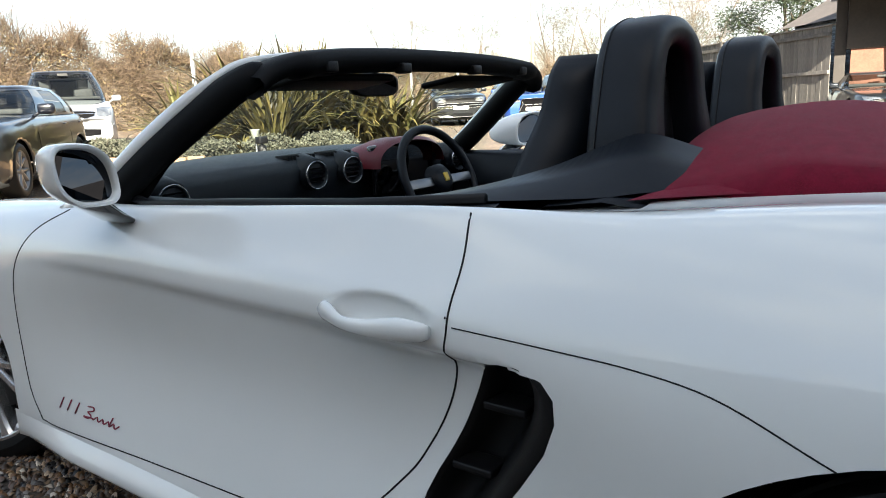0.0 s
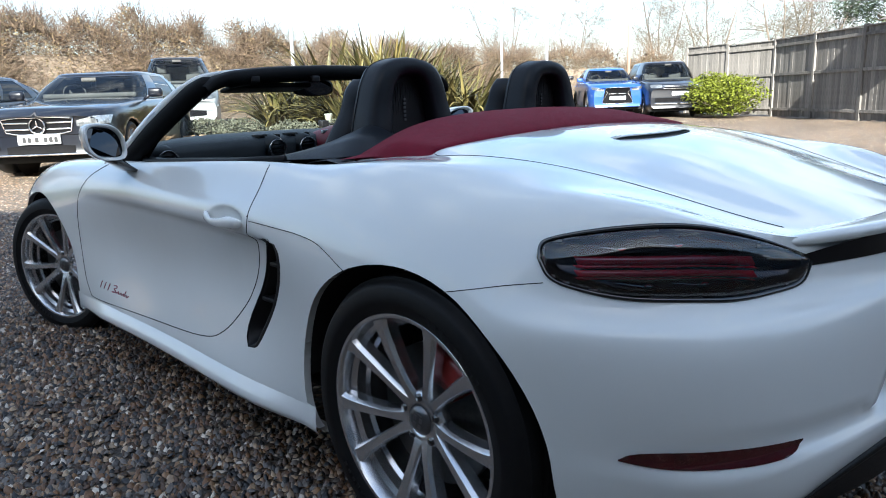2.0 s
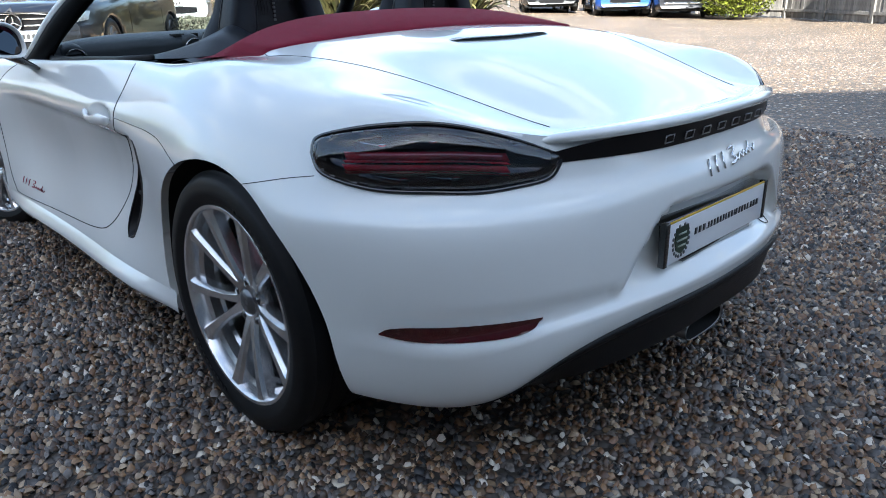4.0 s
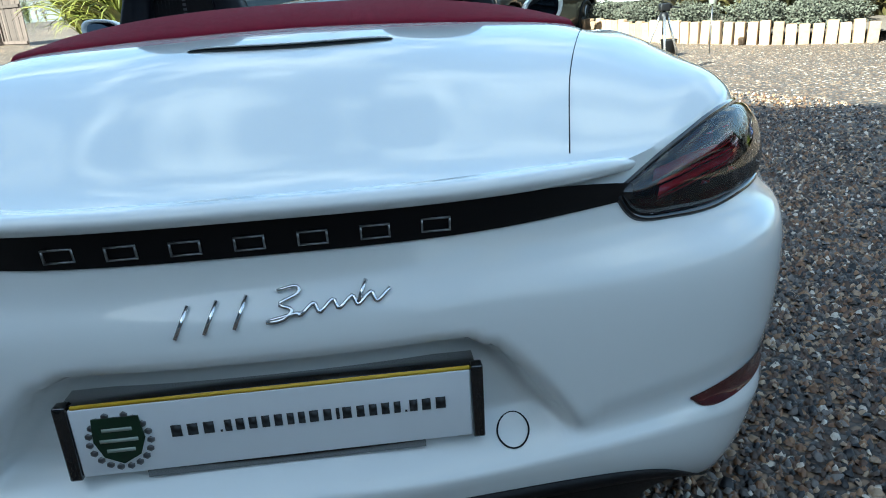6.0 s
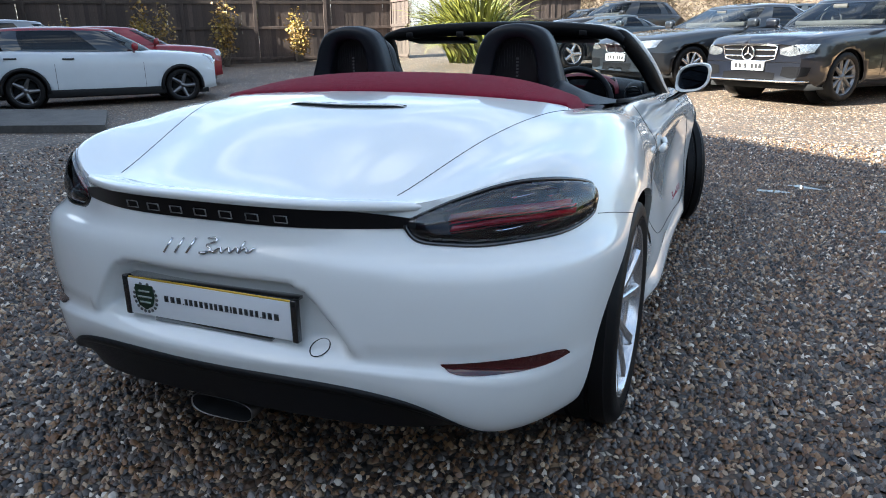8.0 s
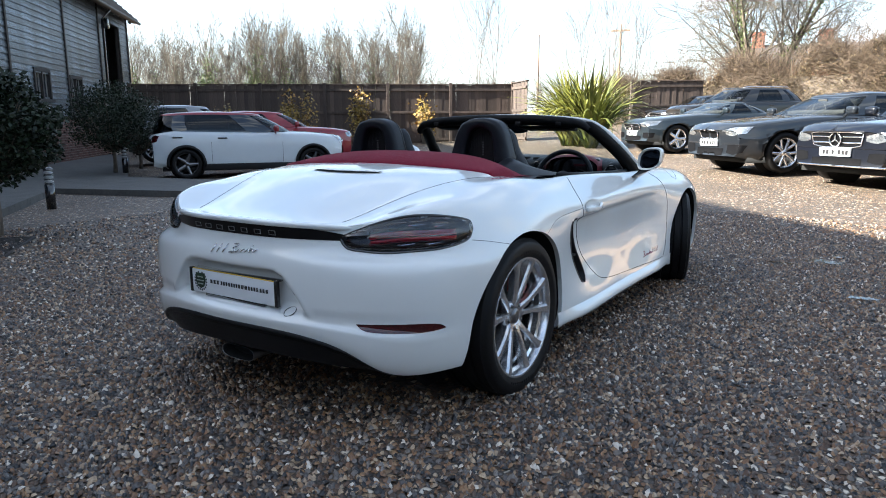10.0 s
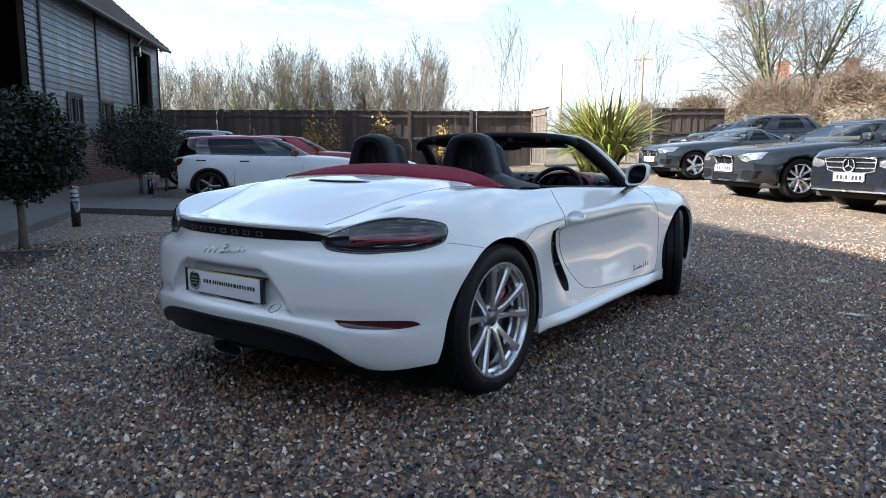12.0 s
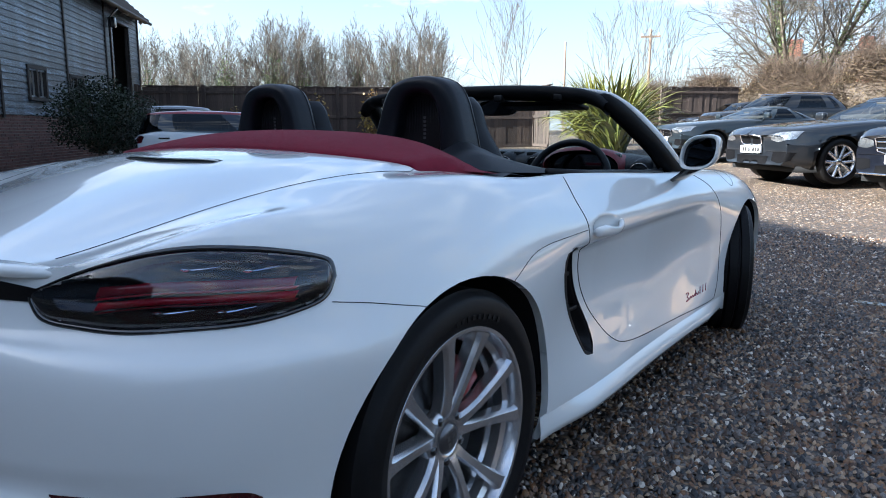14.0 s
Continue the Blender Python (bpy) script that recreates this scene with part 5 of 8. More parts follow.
def roll_hoops():
    outer = [(0.178, 0.855), (0.170, 0.92), (0.147, 1.0), (0.130, 1.05), (0.100, 1.093), (0.050, 1.113), (0.0, 1.118)]
    inner = [(0.094, 0.855), (0.086, 0.93), (0.078, 0.985), (0.067, 1.028), (0.047, 1.056), (0.022, 1.066), (0.0, 1.068)]

    def arch(pts, k=1.0, dz=0.0, n=41):
        keys = [(x, z, 0) for x, z in pts] + [(-x, z, 0) for x, z in pts[-2::-1]]
        return [(q.x * k, 0.86 + (q.y - 0.86) * k + dz) for q in resample(keys, n)]

    for s in (1, -1):
        cx = s * 0.335
        slope = lambda z: -0.10 * max(0.0, 0.98 - z)
        rows = []
        for pts, k, y in ((inner, 0.5, -0.640), (inner, 1.0, -0.638), (outer, 0.93, -0.640), (outer, 0.985, -0.648), (outer, 1.0, -0.662), (outer, 1.0, -0.715), (outer, 0.985, -0.733), (outer, 0.94, -0.741), (inner, 1.10, -0.742), (inner, 1.02, -0.736), (inner, 1.0, -0.722), (inner, 1.0, -0.690)):
            rows.append([(cx + x, y + slope(z) * (1 if y < -0.70 else 0.2), z) for x, z in arch(pts, k)])
        bm = bmesh.new()
        grid(bm, rows)
        bmesh.ops.recalc_face_normals(bm, faces=bm.faces[:])
        hoop = part("roll_hoop", bm, LEATHER, CAR, "black trimmed roll-over hoop")
        bm = bmesh.new()
        bm.faces.new([bm.verts.new((cx + x, -0.692 + slope(z), z)) for x, z in arch(inner, 1.03)])
        part("mesh_screen", bm, BLACK_PLASTIC, hoop, smooth=False)
        bm = bmesh.new()
        for i in range(15):
            x = cx - 0.07 + 0.01 * i
            box(bm, (x - 0.001, -0.6955, 0.90), (x + 0.001, -0.6935, 1.05 - 9 * (x - cx) ** 2))
        tagged(part("screen_weave", bm, BLACK_PLASTIC, hoop), kind="stuff")
        for i in range(6):
            part("screen_mark", boxes(((cx - 0.004, -0.700, 0.935 + i * 0.012), (cx + 0.004, -0.6965, 0.942 + i * 0.012))), PALE_MARK, hoop, smooth=False)
        # seam across the flank of the hoop
        bm = bmesh.new()
        tube(bm, [(cx + x * 1.002, -0.66, z) for x, z in arch(outer, 1.0)][1:-1], 0.0016, 5)
        part("seam", bm, BLACK_PLASTIC, hoop)
    # trim panel that carries both hoops, down to the cockpit sides
    bm = bmesh.new()
    rows = []
    for k in range(31):
        t = k / 15 - 1
        x = 0.66 * t
        z = 0.835 + 0.035 * (1 - abs(t) ** 3)
        rows.append([(x, -0.60, 0.55), (x, -0.62, z - 0.02), (x, -0.65, z), (x, -0.74, z + 0.010), (x, -0.82, z + 0.0)])
    grid(bm, rows)
    part("hoop_trim", bm, LEATHER, CAR)
    for s in (1, -1):
        bm = bmesh.new()
        low = [(0.690, -0.28, 0.826), (0.677, -0.46, 0.836), (0.660, -0.62, 0.843), (0.638, -0.73, 0.848), (0.606, -0.80, 0.854), (0.575, -0.90, 0.845)]
        keys = [(0.672, -0.28, 0.831), (0.655, -0.46, 0.844), (0.630, -0.60, 0.862), (0.600, -0.69, 0.880), (0.574, -0.76, 0.893), (0.555, -0.84, 0.875)]
        inn = [(0.645, -0.28, 0.826), (0.612, -0.46, 0.847), (0.562, -0.60, 0.880), (0.525, -0.675, 0.910), (0.505, -0.745, 0.930), (0.49, -0.83, 0.905)]
        tuck = [(0.63, -0.28, 0.78), (0.59, -0.46, 0.79), (0.53, -0.60, 0.82), (0.48, -0.67, 0.86), (0.45, -0.74, 0.87), (0.44, -0.85, 0.84)]
        grid(bm, [[(s * p.x, p.y, p.z) for p in resample(q, 28)] for q in (low, keys, inn, tuck)])
        part("side_trim", bm, LEATHER, CAR)


roll_hoops()


def seats():
    for s in (1, -1):
        cx = s * 0.335
        seat = None
        bm = bmesh.new()
        rows = []
        for y, z, w, d in ((-0.40, 0.36, 0.22, 0.06), (-0.46, 0.55, 0.235, 0.06), (-0.53, 0.75, 0.215, 0.055), (-0.565, 0.88, 0.165, 0.048), (-0.585, 0.96, 0.125, 0.042), (-0.595, 1.03, 0.105, 0.036), (-0.595, 1.062, 0.075, 0.026)):
            rows.append([(cx + w * math.copysign(abs(math.cos(q)) ** 0.55, math.cos(q)), y + d * math.copysign(abs(math.sin(q)) ** 0.7, math.sin(q)) + 0.04 * abs(math.cos(q)) ** 3, z) for q in [2 * math.pi * j / 24 for j in range(24)]])
        rows = [list(r) for r in zip(*[resample(list(col), 24) for col in zip(*rows)])]
        vs = grid(bm, rows, wrap=True)
        bm.faces.new(vs[-1])
        seat = part("seat", bm, LEATHER, CAR, "black leather sports seat with fixed head restraint")
        bm = bmesh.new()
        for w in (-0.10, 0.10):
            tube(bm, [(cx + w, -0.475 - 0.13 * t, 0.50 + 0.5 * t) for t in (0, 0.3, 0.6, 0.9)], 0.004, 5)
        part("seat_seam", bm, BLACK_PLASTIC, seat)
        bm = bmesh.new()
        box(bm, (cx - 0.235, -0.36, 0.24), (cx + 0.235, 0.16, 0.42), None, 0.05)
        part("seat_cushion", bm, LEATHER, seat)


seats()


def cabin():
    part("cabin_floor", boxes(((-0.70, -0.55, 0.17), (0.70, 0.95, 0.22))), GAP, CAR)
    part("centre_console", boxes(((-0.11, -0.5, 0.22), (0.11, 0.55, 0.55), None, 0.03)), LEATHER, CAR)
    for s in (1, -1):
        bm = bmesh.new()
        rows = []
        for y in (-0.58, -0.3, 0.0, 0.3, 0.62):
            x = 0.668 + 0.018 * min(1, (y + 0.58) * 2)
            rows.append([(s * (x + 0.012), y, 0.834 if y < -0.3 else 0.812), (s * x, y, 0.838 if y < -0.3 else 0.818), (s * (x - 0.03), y, 0.80), (s * (x - 0.05), y, 0.68), (s * (x - 0.07), y, 0.60), (s * (x - 0.03), y, 0.25)])
        grid(bm, rows)
        part("door_lining", bm, LEATHER, CAR, "black leather door lining")
        # weather strip along the door top
        bm = bmesh.new()
        tube(bm, [(s * x, y, z) for x, y, z in ((0.676, -0.56, 0.846), (0.692, -0.3, 0.831), (0.697, 0.0, 0.820), (0.697, 0.35, 0.803), (0.66, 0.55, 0.803))], 0.008, 8)
        part("weather_strip", bm, BLACK_PLASTIC, CAR)
    # dashboard
    bm = bmesh.new()
    rows = []
    for k in range(41):
        t = k / 20 - 1
        x = 0.67 * t
        back = 0.93 - 0.38 * abs(t) ** 2.4
        front = 0.47 - 0.06 * abs(t) ** 3
        lift = 1 - abs(t) ** 4
        rows.append([(x, back, 0.815 + 0.034 * lift), (x, (back + front) / 2 + 0.08, 0.836 + 0.032 * lift), (x, (back + front) / 2 - 0.06, 0.843 + 0.026 * lift), (x, front + 0.03, 0.834 + 0.014 * lift), (x, front, 0.81 + 0.006 * lift), (x, front + 0.03, 0.72), (x, front + 0.06, 0.62), (x, front + 0.14, 0.45)])
    grid(bm, rows)
    dash = part("dashboard", bm, DASH, CAR, "dark leather dashboard")
    for x, y, z in ((-0.075, 0.455, 0.80), (0.085, 0.455, 0.80), (-0.60, 0.40, 0.79), (0.60, 0.40, 0.79)):
        bm = bmesh.new()
        lathe(bm, [(0.046, -0.03), (0.046, 0.0), (0.042, 0.006), (0.036, 0.004), (0.034, -0.01), (0.0005, -0.012)], 28)
        bmesh.ops.transform(bm, matrix=Matrix.Translation((x, y, z)) @ pose(0, 0, 0, -12, 0, -90), verts=bm.verts[:])
        tube(bm, [(x, y + 0.005, z), (x, y + 0.06, z + 0.012), (x, y + 0.13, z + 0.01)], [0.050, 0.054, 0.035], 24)
        vent = part("air_vent", bm, DASH, dash, "round air vent with silver ring")
        bm = bmesh.new()
        lathe(bm, [(0.044, 0.002), (0.0435, 0.0065), (0.0415, 0.0065), (0.041, 0.003)], 28)
        bmesh.ops.transform(bm, matrix=Matrix.Translation((x, y, z)) @ pose(0, 0, 0, -12, 0, -90), verts=bm.verts[:])
        part("vent_ring", bm, ALLOY, vent)
        for dz in (-0.02, -0.007, 0.007, 0.02):
            w = math.sqrt(0.034 ** 2 - dz ** 2)
            part("vent_slat", boxes(((x - w, y - 0.002, z + dz - 0.002), (x + w, y + 0.012, z + dz + 0.002))), GLOSS_BLACK, vent, smooth=False)
    # slotted grilles on the dash top
    for x0 in (-0.14, 0.02):
        bm = bmesh.new()
        for k in range(9):
            box(bm, (x0 + k * 0.013, 0.50, 0.846), (x0 + k * 0.013 + 0.005, 0.56 + 0.003 * k, 0.862))
        part("dash_grille", bm, GAP, dash)
    # instrument hood in red leather
    bm = bmesh.new()
    rows = []
    for k in range(21):
        q = math.pi * k / 20
        c, s_ = math.cos(q), math.sin(q)
        rows.append([(0.335 + 0.175 * c, 0.40, 0.795 + 0.085 * s_ ** 0.7), (0.335 + 0.185 * c, 0.415, 0.795 + 0.098 * s_ ** 0.7), (0.335 + 0.19 * c, 0.52, 0.795 + 0.095 * s_ ** 0.7), (0.335 + 0.21 * c, 0.66, 0.79 + 0.055 * s_ ** 0.8), (0.335 + 0.22 * c, 0.76, 0.79 + 0.015 * s_)])
    grid(bm, rows)
    hood = part("instrument_hood", bm, RED_LEATHER, dash, "dark red leather instrument hood")
    bm = bmesh.new()
    box(bm, (0.17, 0.44, 0.70), (0.50, 0.47, 0.87), None, 0.01)
    part("instrument_panel", bm, GLOSS_BLACK, hood)
    # steering wheel
    bm = bmesh.new()
    pts = [(0.182 * math.cos(q), 0.0, 0.182 * math.sin(q)) for q in [2 * math.pi * k / 40 for k in range(41)]]
    tube(bm, pts, 0.0155, 10, cap=False)
    m = Matrix.Translation((0.330, 0.285, 0.745)) @ pose(0, 0, 0, -22)
    bmesh.ops.transform(bm, matrix=m, verts=bm.verts[:])
    wheel = part("steering_wheel", bm, LEATHER, CAR, "black leather steering wheel with metal spokes")
    bm = bmesh.new()
    lathe(bm, [(0.0005, 0.028), (0.03, 0.026), (0.052, 0.012), (0.056, -0.02)], 28, "z")
    bmesh.ops.transform(bm, matrix=m @ pose(0, 0, 0, 90), verts=bm.verts[:])
    part("wheel_boss", bm, LEATHER, wheel)
    bm = bmesh.new()
    box(bm, (-0.012, -0.031, -0.015), (0.012, -0.027, 0.015), m, 0.002)
    part("boss_crest", bm, PLATE_YELLOW, wheel)
    for lo, hi in (((-0.17, -0.008, -0.022), (-0.04, 0.008, 0.012)), ((0.04, -0.008, -0.022), (0.17, 0.008, 0.012)), ((-0.02, -0.008, -0.17), (0.02, 0.008, -0.04))):
        bm = bmesh.new()
        box(bm, lo, hi, m, 0.004)
        part("wheel_spoke", bm, DARK_ALLOY, wheel)


cabin()


def windscreen():
    base = [(0.705, 0.36, 0.792), (0.66, 0.58, 0.797), (0.50, 0.79, 0.80), (0.26, 0.91, 0.80), (0.0, 0.945, 0.80)]
    head = [(0.548, 0.055, 1.083), (0.50, 0.10, 1.103), (0.36, 0.125, 1.118), (0.18, 0.14, 1.125), (0.0, 0.145, 1.127)]
    full = lambda q: [Vector(p) for p in q] + [Vector((-p[0], p[1], p[2])) for p in q[-2::-1]]
    b, h = resample(full(base), 41), resample(full(head), 41)
    bm = bmesh.new()
    grid(bm, [[p.lerp(q, t / 8) + Vector((0, 0.03, 0.015)) * math.sin(math.pi * t / 8) for t in range(9)] for p, q in zip(b, h)])
    ob = part("windscreen", bm, CLEAR, CAR, "clear windscreen")
    ob.visible_shadow = False
    # pillars: white outside, black inside; header rail with catches and visors
    for s in (1, -1):
        keys = [Vector((s * x, y, z)) for x, y, z in ((0.715, 0.62, 0.775), (0.70, 0.50, 0.815), (0.66, 0.33, 0.925), (0.605, 0.18, 1.025), (0.575, 0.10, 1.070), (0.55, 0.075, 1.088))]
        pts = resample(keys, 22)
        for name, mat, dx, dy, ra, rb in (("pillar_trim", CABIN_BLACK, 0.004, -0.008, 0.033, 0.040),):
            bm = bmesh.new()
            rows = []
            for i, p in enumerate(pts):
                d = (pts[min(i + 1, 21)] - pts[max(i - 1, 0)]).normalized()
                n = Vector((s, 0, 0)) - d * d.x * s
                n.normalize()
                w = d.cross(n)
                if w.y < 0:
                    w = -w
                c = p + n * dx + w * dy
                k = 1 - 0.6 * (i / 21) ** 5
                rows.append([c + n * ra * k * math.cos(q) + w * rb * k * math.sin(q) for q in [2 * math.pi * j / 12 for j in range(12)]])
            grid(bm, rows, wrap=True)
            part(name, bm, mat, CAR)
    bm = bmesh.new()
    rows = []
    arc = [Vector((0.592, 0.065, 1.058)), Vector((0.562, 0.052, 1.084)), Vector((0.50, 0.04, 1.105)), Vector((0.36, 0.045, 1.120)), Vector((0.18, 0.05, 1.128)), Vector((0.0, 0.052, 1.130))]
    for p in resample(full(arc), 45):
        k = 1 if abs(p.x) < 0.5 else 0.8
        rows.append([p + Vector((0, a * k, b * k)) for a, b in ((-0.045, -0.012), (-0.03, 0.004), (0.01, 0.010), (0.07, 0.006), (0.10, -0.004), (0.10, -0.028), (0.05, -0.04), (0.0, -0.05), (-0.035, -0.04))])
    grid(bm, rows, wrap=True)
    rail = part("header_rail", bm, CABIN_BLACK, CAR, "black windscreen header rail")
    # white outer skin: up one pillar, over the header and down the other
    edge = [(0.735, 0.66, 0.775), (0.722, 0.53, 0.822), (0.684, 0.36, 0.937), (0.632, 0.225, 1.030), (0.600, 0.170, 1.070), (0.555, 0.148, 1.098), (0.46, 0.142, 1.115), (0.30, 0.145, 1.126), (0.15, 0.150, 1.132), (0.0, 0.152, 1.134)]
    path = resample(full(edge), 90)
    bm = bmesh.new()
    tube(bm, path, [0.019 - 0.011 * max(0.0, min(1.0, (p.z - 1.02) / 0.09)) for p in path], 12)
    part("screen_surround", bm, WHITE, CAR)
    for x in (0.42, -0.42, 0.16, -0.16):
        part("roof_catch", boxes(((x - 0.018, -0.002, 1.072), (x + 0.018, 0.03, 1.098), None, 0.006)), BLACK_PLASTIC, rail)
    for x in (0.30, -0.30):
        bm = bmesh.new()
        box(bm, (x - 0.16, 0.06, 1.055), (x + 0.16, 0.20, 1.073), None, 0.008)
        bmesh.ops.transform(bm, matrix=Matrix.Translation((0, 0.08, 1.06)) @ pose(0, 0, 0, -7) @ Matrix.Translation((0, -0.08, -1.06)), verts=bm.verts[:])
        part("sun_visor", bm, CABIN_BLACK, rail)
    bm = bmesh.new()
    rows = []
    for yy, k in ((0.25, 0.9), (0.252, 1.0), (0.275, 0.95), (0.29, 0.6)):
        rows.append([(0.0 + 0.100 * k * math.copysign(abs(math.cos(q)) ** 0.6, math.cos(q)), yy, 1.058 + 0.034 * k * math.copysign(abs(math.sin(q)) ** 0.6, math.sin(q))) for q in [2 * math.pi * j / 24 for j in range(24)]])
    vs = grid(bm, rows, wrap=True)
    bm.faces.new(vs[-1])
    tube(bm, [(0, 0.28, 1.07), (0, 0.25, 1.10)], 0.01, 8)
    mirror = part("rear_view_mirror", bm, BLACK_PLASTIC, CAR, "interior rear view mirror")
    bm = bmesh.new()
    bm.faces.new([bm.verts.new((p[0] * 0.95, 0.247 - 0.10 * (p[2] - 1.055), p[2])) for p in rows[0]])
    part("mirror_glass", bm, DARK_MIRROR, mirror, smooth=False)


windscreen()

# ---- the barn ----
BARN_A, BARN_D, BARN_N = Vector((-15.0, 3.4, 0)), Vector((-0.6993, 0.7148, 0)), Vector((0.7148, 0.6993, 0))
BARN = Matrix(((-BARN_D.x, BARN_N.x, 0, BARN_A.x), (-BARN_D.y, BARN_N.y, 0, BARN_A.y), (0, 0, 1, 0), (0, 0, 0, 1)))


def barn():
    """Local x runs along the wall (to -x is the far end), y out to the yard."""
    b = thing("barn", "long black weatherboarded barn on a red brick plinth", "barn", at=BARN)
    far, near, eave, ridge = -14.3, 26.0, 5.45, 9.05
    holes = [(-13.15, -11.15, -0.3, 4.75), (-1.45, 3.4, -0.3, 4.9), (-4.92, -3.84, 1.75, 2.5), (-7.8, -6.72, 1.33, 2.47)]
    # brick plinth: every brick proud of its mortar
    part("plinth_core", boxes(((far, -0.35, -0.6), (-1.45, -0.012, 1.27)), ((3.4, -0.35, -0.6), (near, -0.012, 1.27))), MORTAR, b)
    bm = bmesh.new()
    rng = random.Random(3)
    for row in range(21):
        z = -0.3 + row * 0.075
        x = far - (0.1125 if row % 2 else 0)
        while x < 9:
            x0, x1 = max(far, x + 0.005), x + 0.22
            if not any(h[0] - 0.2 < x1 and x0 < h[1] and z < 1.2 and h[2] < 0 for h in holes):
                d = rng.uniform(-0.003, 0.003)
                vs = [bm.verts.new(p) for p in ((x0, d, z), (x1, d, z), (x1, d, z + 0.063), (x0, d, z + 0.063), (x0, -0.02, z), (x1, -0.02, z), (x1, -0.02, z + 0.063), (x0, -0.02, z + 0.063))]
                for f in ((0, 1, 2, 3), (4, 5, 1, 0), (3, 2, 6, 7), (1, 5, 6, 2), (4, 0, 3, 7)):
                    bm.faces.new([vs[i] for i in f])
            x += 0.225
    tagged(part("bricks", bm, shader("plinth_brick", (0.115, 0.054, 0.042), 0.85, noise_scale=25, noise_amount=0.4, bump=0.5, bump_scale=120, island=0.35), b, "dark red brickwork", smooth=False), kind="stuff")
    # dark inner wall behind the boards, with the openings left free
    xs = sorted({far, near, *[v for h in holes for v in h[:2]]})
    zs = sorted({1.27, eave, *[v for h in holes for v in h[2:] if v > 1.27]})
    bm = bmesh.new()
    for x0, x1 in zip(xs, xs[1:]):
        for z0, z1 in zip(zs, zs[1:]):
            cx, cz = (x0 + x1) / 2, (z0 + z1) / 2
            if not any(h[0] < cx < h[1] and h[2] < cz < h[3] for h in holes):
                box(bm, (x0, -0.14, z0), (x1, -0.02, z1))
    part("wall_frame", bm, DARK_WOOD, b, smooth=False)
    # weatherboards, one object each, lapped
    shared = {}
    z = 1.28
    while z < eave - 0.05:
        edges = [far, -10.25, -6.55, -2.3, 3.4, 9.0, 15.0, near]
        for x0, x1 in zip(edges, edges[1:]):
            runs = [(x0, x1)]
            for h in holes:
                if h[2] < z + 0.08 < h[3]:
                    runs = [r for a, c in runs for r in ((a, min(c, h[0])), (max(a, h[1]), c)) if r[1] - r[0] > 0.05]
            for a, c in runs:
                key = round(c - a, 2)
                if key not in shared:
                    bm = bmesh.new()
                    vs = [bm.verts.new(p) for p in ((0, 0.035, 0), (key, 0.035, 0), (key, 0.008, 0.185), (0, 0.008, 0.185), (0, -0.02, 0), (key, -0.02, 0))]
                    for f in ((0, 1, 2, 3), (4, 5, 1, 0)):
                        bm.faces.new([vs[i] for i in f])
                    shared[key] = mesh_of("weatherboard", bm, TIMBER, False)
                ob = part("weatherboard", shared[key], None, b)
                ob.matrix_basis = pose(a, 0.0, z, rng.uniform(-0.4, 0.4), 0, 0)
        z += 0.165
    for x in (far, -10.25, -6.55, -2.3):
        part("batten", boxes(((x - 0.05, 0.0, 1.2), (x + 0.05, 0.06, eave), None, 0.006)), DARK_WOOD, b)
    # windows and the tall doorway
    for x0, x1, z0, z1 in holes[2:]:
        w = part("window", boxes(((x0 - 0.06, -0.06, z0 - 0.06), (x0 + 0.03, 0.065, z1 + 0.06)), ((x1 - 0.03, -0.06, z0 - 0.06), (x1 + 0.06, 0.065, z1 + 0.06)), ((x0, -0.06, z1 - 0.02), (x1, 0.065, z1 + 0.07)), ((x0 - 0.1, -0.06, z0 - 0.09), (x1 + 0.1, 0.11, z0 - 0.01)), (((x0 + x1) / 2 - 0.04, -0.06, z0), ((x0 + x1) / 2 + 0.04, 0.05, z1))), DARK_WOOD, b, "brown timber window", smooth=False)
        for a, c in ((x0 + 0.03, (x0 + x1) / 2 - 0.04), ((x0 + x1) / 2 + 0.04, x1 - 0.03)):
            part("pane", boxes(((a, -0.03, z0), (c, -0.02, z1))), shader("barn_pane", (0.03, 0.034, 0.04), 0.05, coat=1.0), w, smooth=False)
            part("blind", boxes(((a + 0.04, -0.018, z0 + 0.02), (a + 0.16, -0.014, z1 - 0.02))), CONCRETE, w, smooth=False)
    part("interior_back", boxes(((far, -8.0, -0.6), (near, -7.8, eave)), ((far, -8.0, -0.35), (near, -0.3, -0.30))), DARK_WOOD, b, smooth=False)
    for x in (far - 0.15, near):
        part("end_wall", boxes(((x, -8.0, -0.6), (x + 0.15, -0.02, eave))), DARK_WOOD, b, smooth=False)
    # roof with overhanging eaves, slates in courses
    run = Vector((0, -4.0, ridge - eave))
    for k in range(24):
        a, c = k / 24, (k + 1) / 24
        p0, p1 = Vector((0, 0.42, eave - 0.36)) + (run + Vector((0, -0.42, 0.36))) * a, Vector((0, 0.42, eave - 0.36)) + (run + Vector((0, -0.42, 0.36))) * c
        part("slate_course", boxes(((far - 0.4, min(p0.y, p1.y), p0.z), (near + 0.4, max(p0.y, p1.y), p0.z + 0.17))), SLATE, b, smooth=False)
    bm = bmesh.new()
    vs = [bm.verts.new(p) for p in ((far - 0.4, -4.0, ridge), (near + 0.4, -4.0, ridge), (near + 0.4, -8.4, eave - 0.3), (far - 0.4, -8.4, eave - 0.3))]
    bm.faces.new(vs)
    part("roof", bm, SLATE, b, smooth=False)
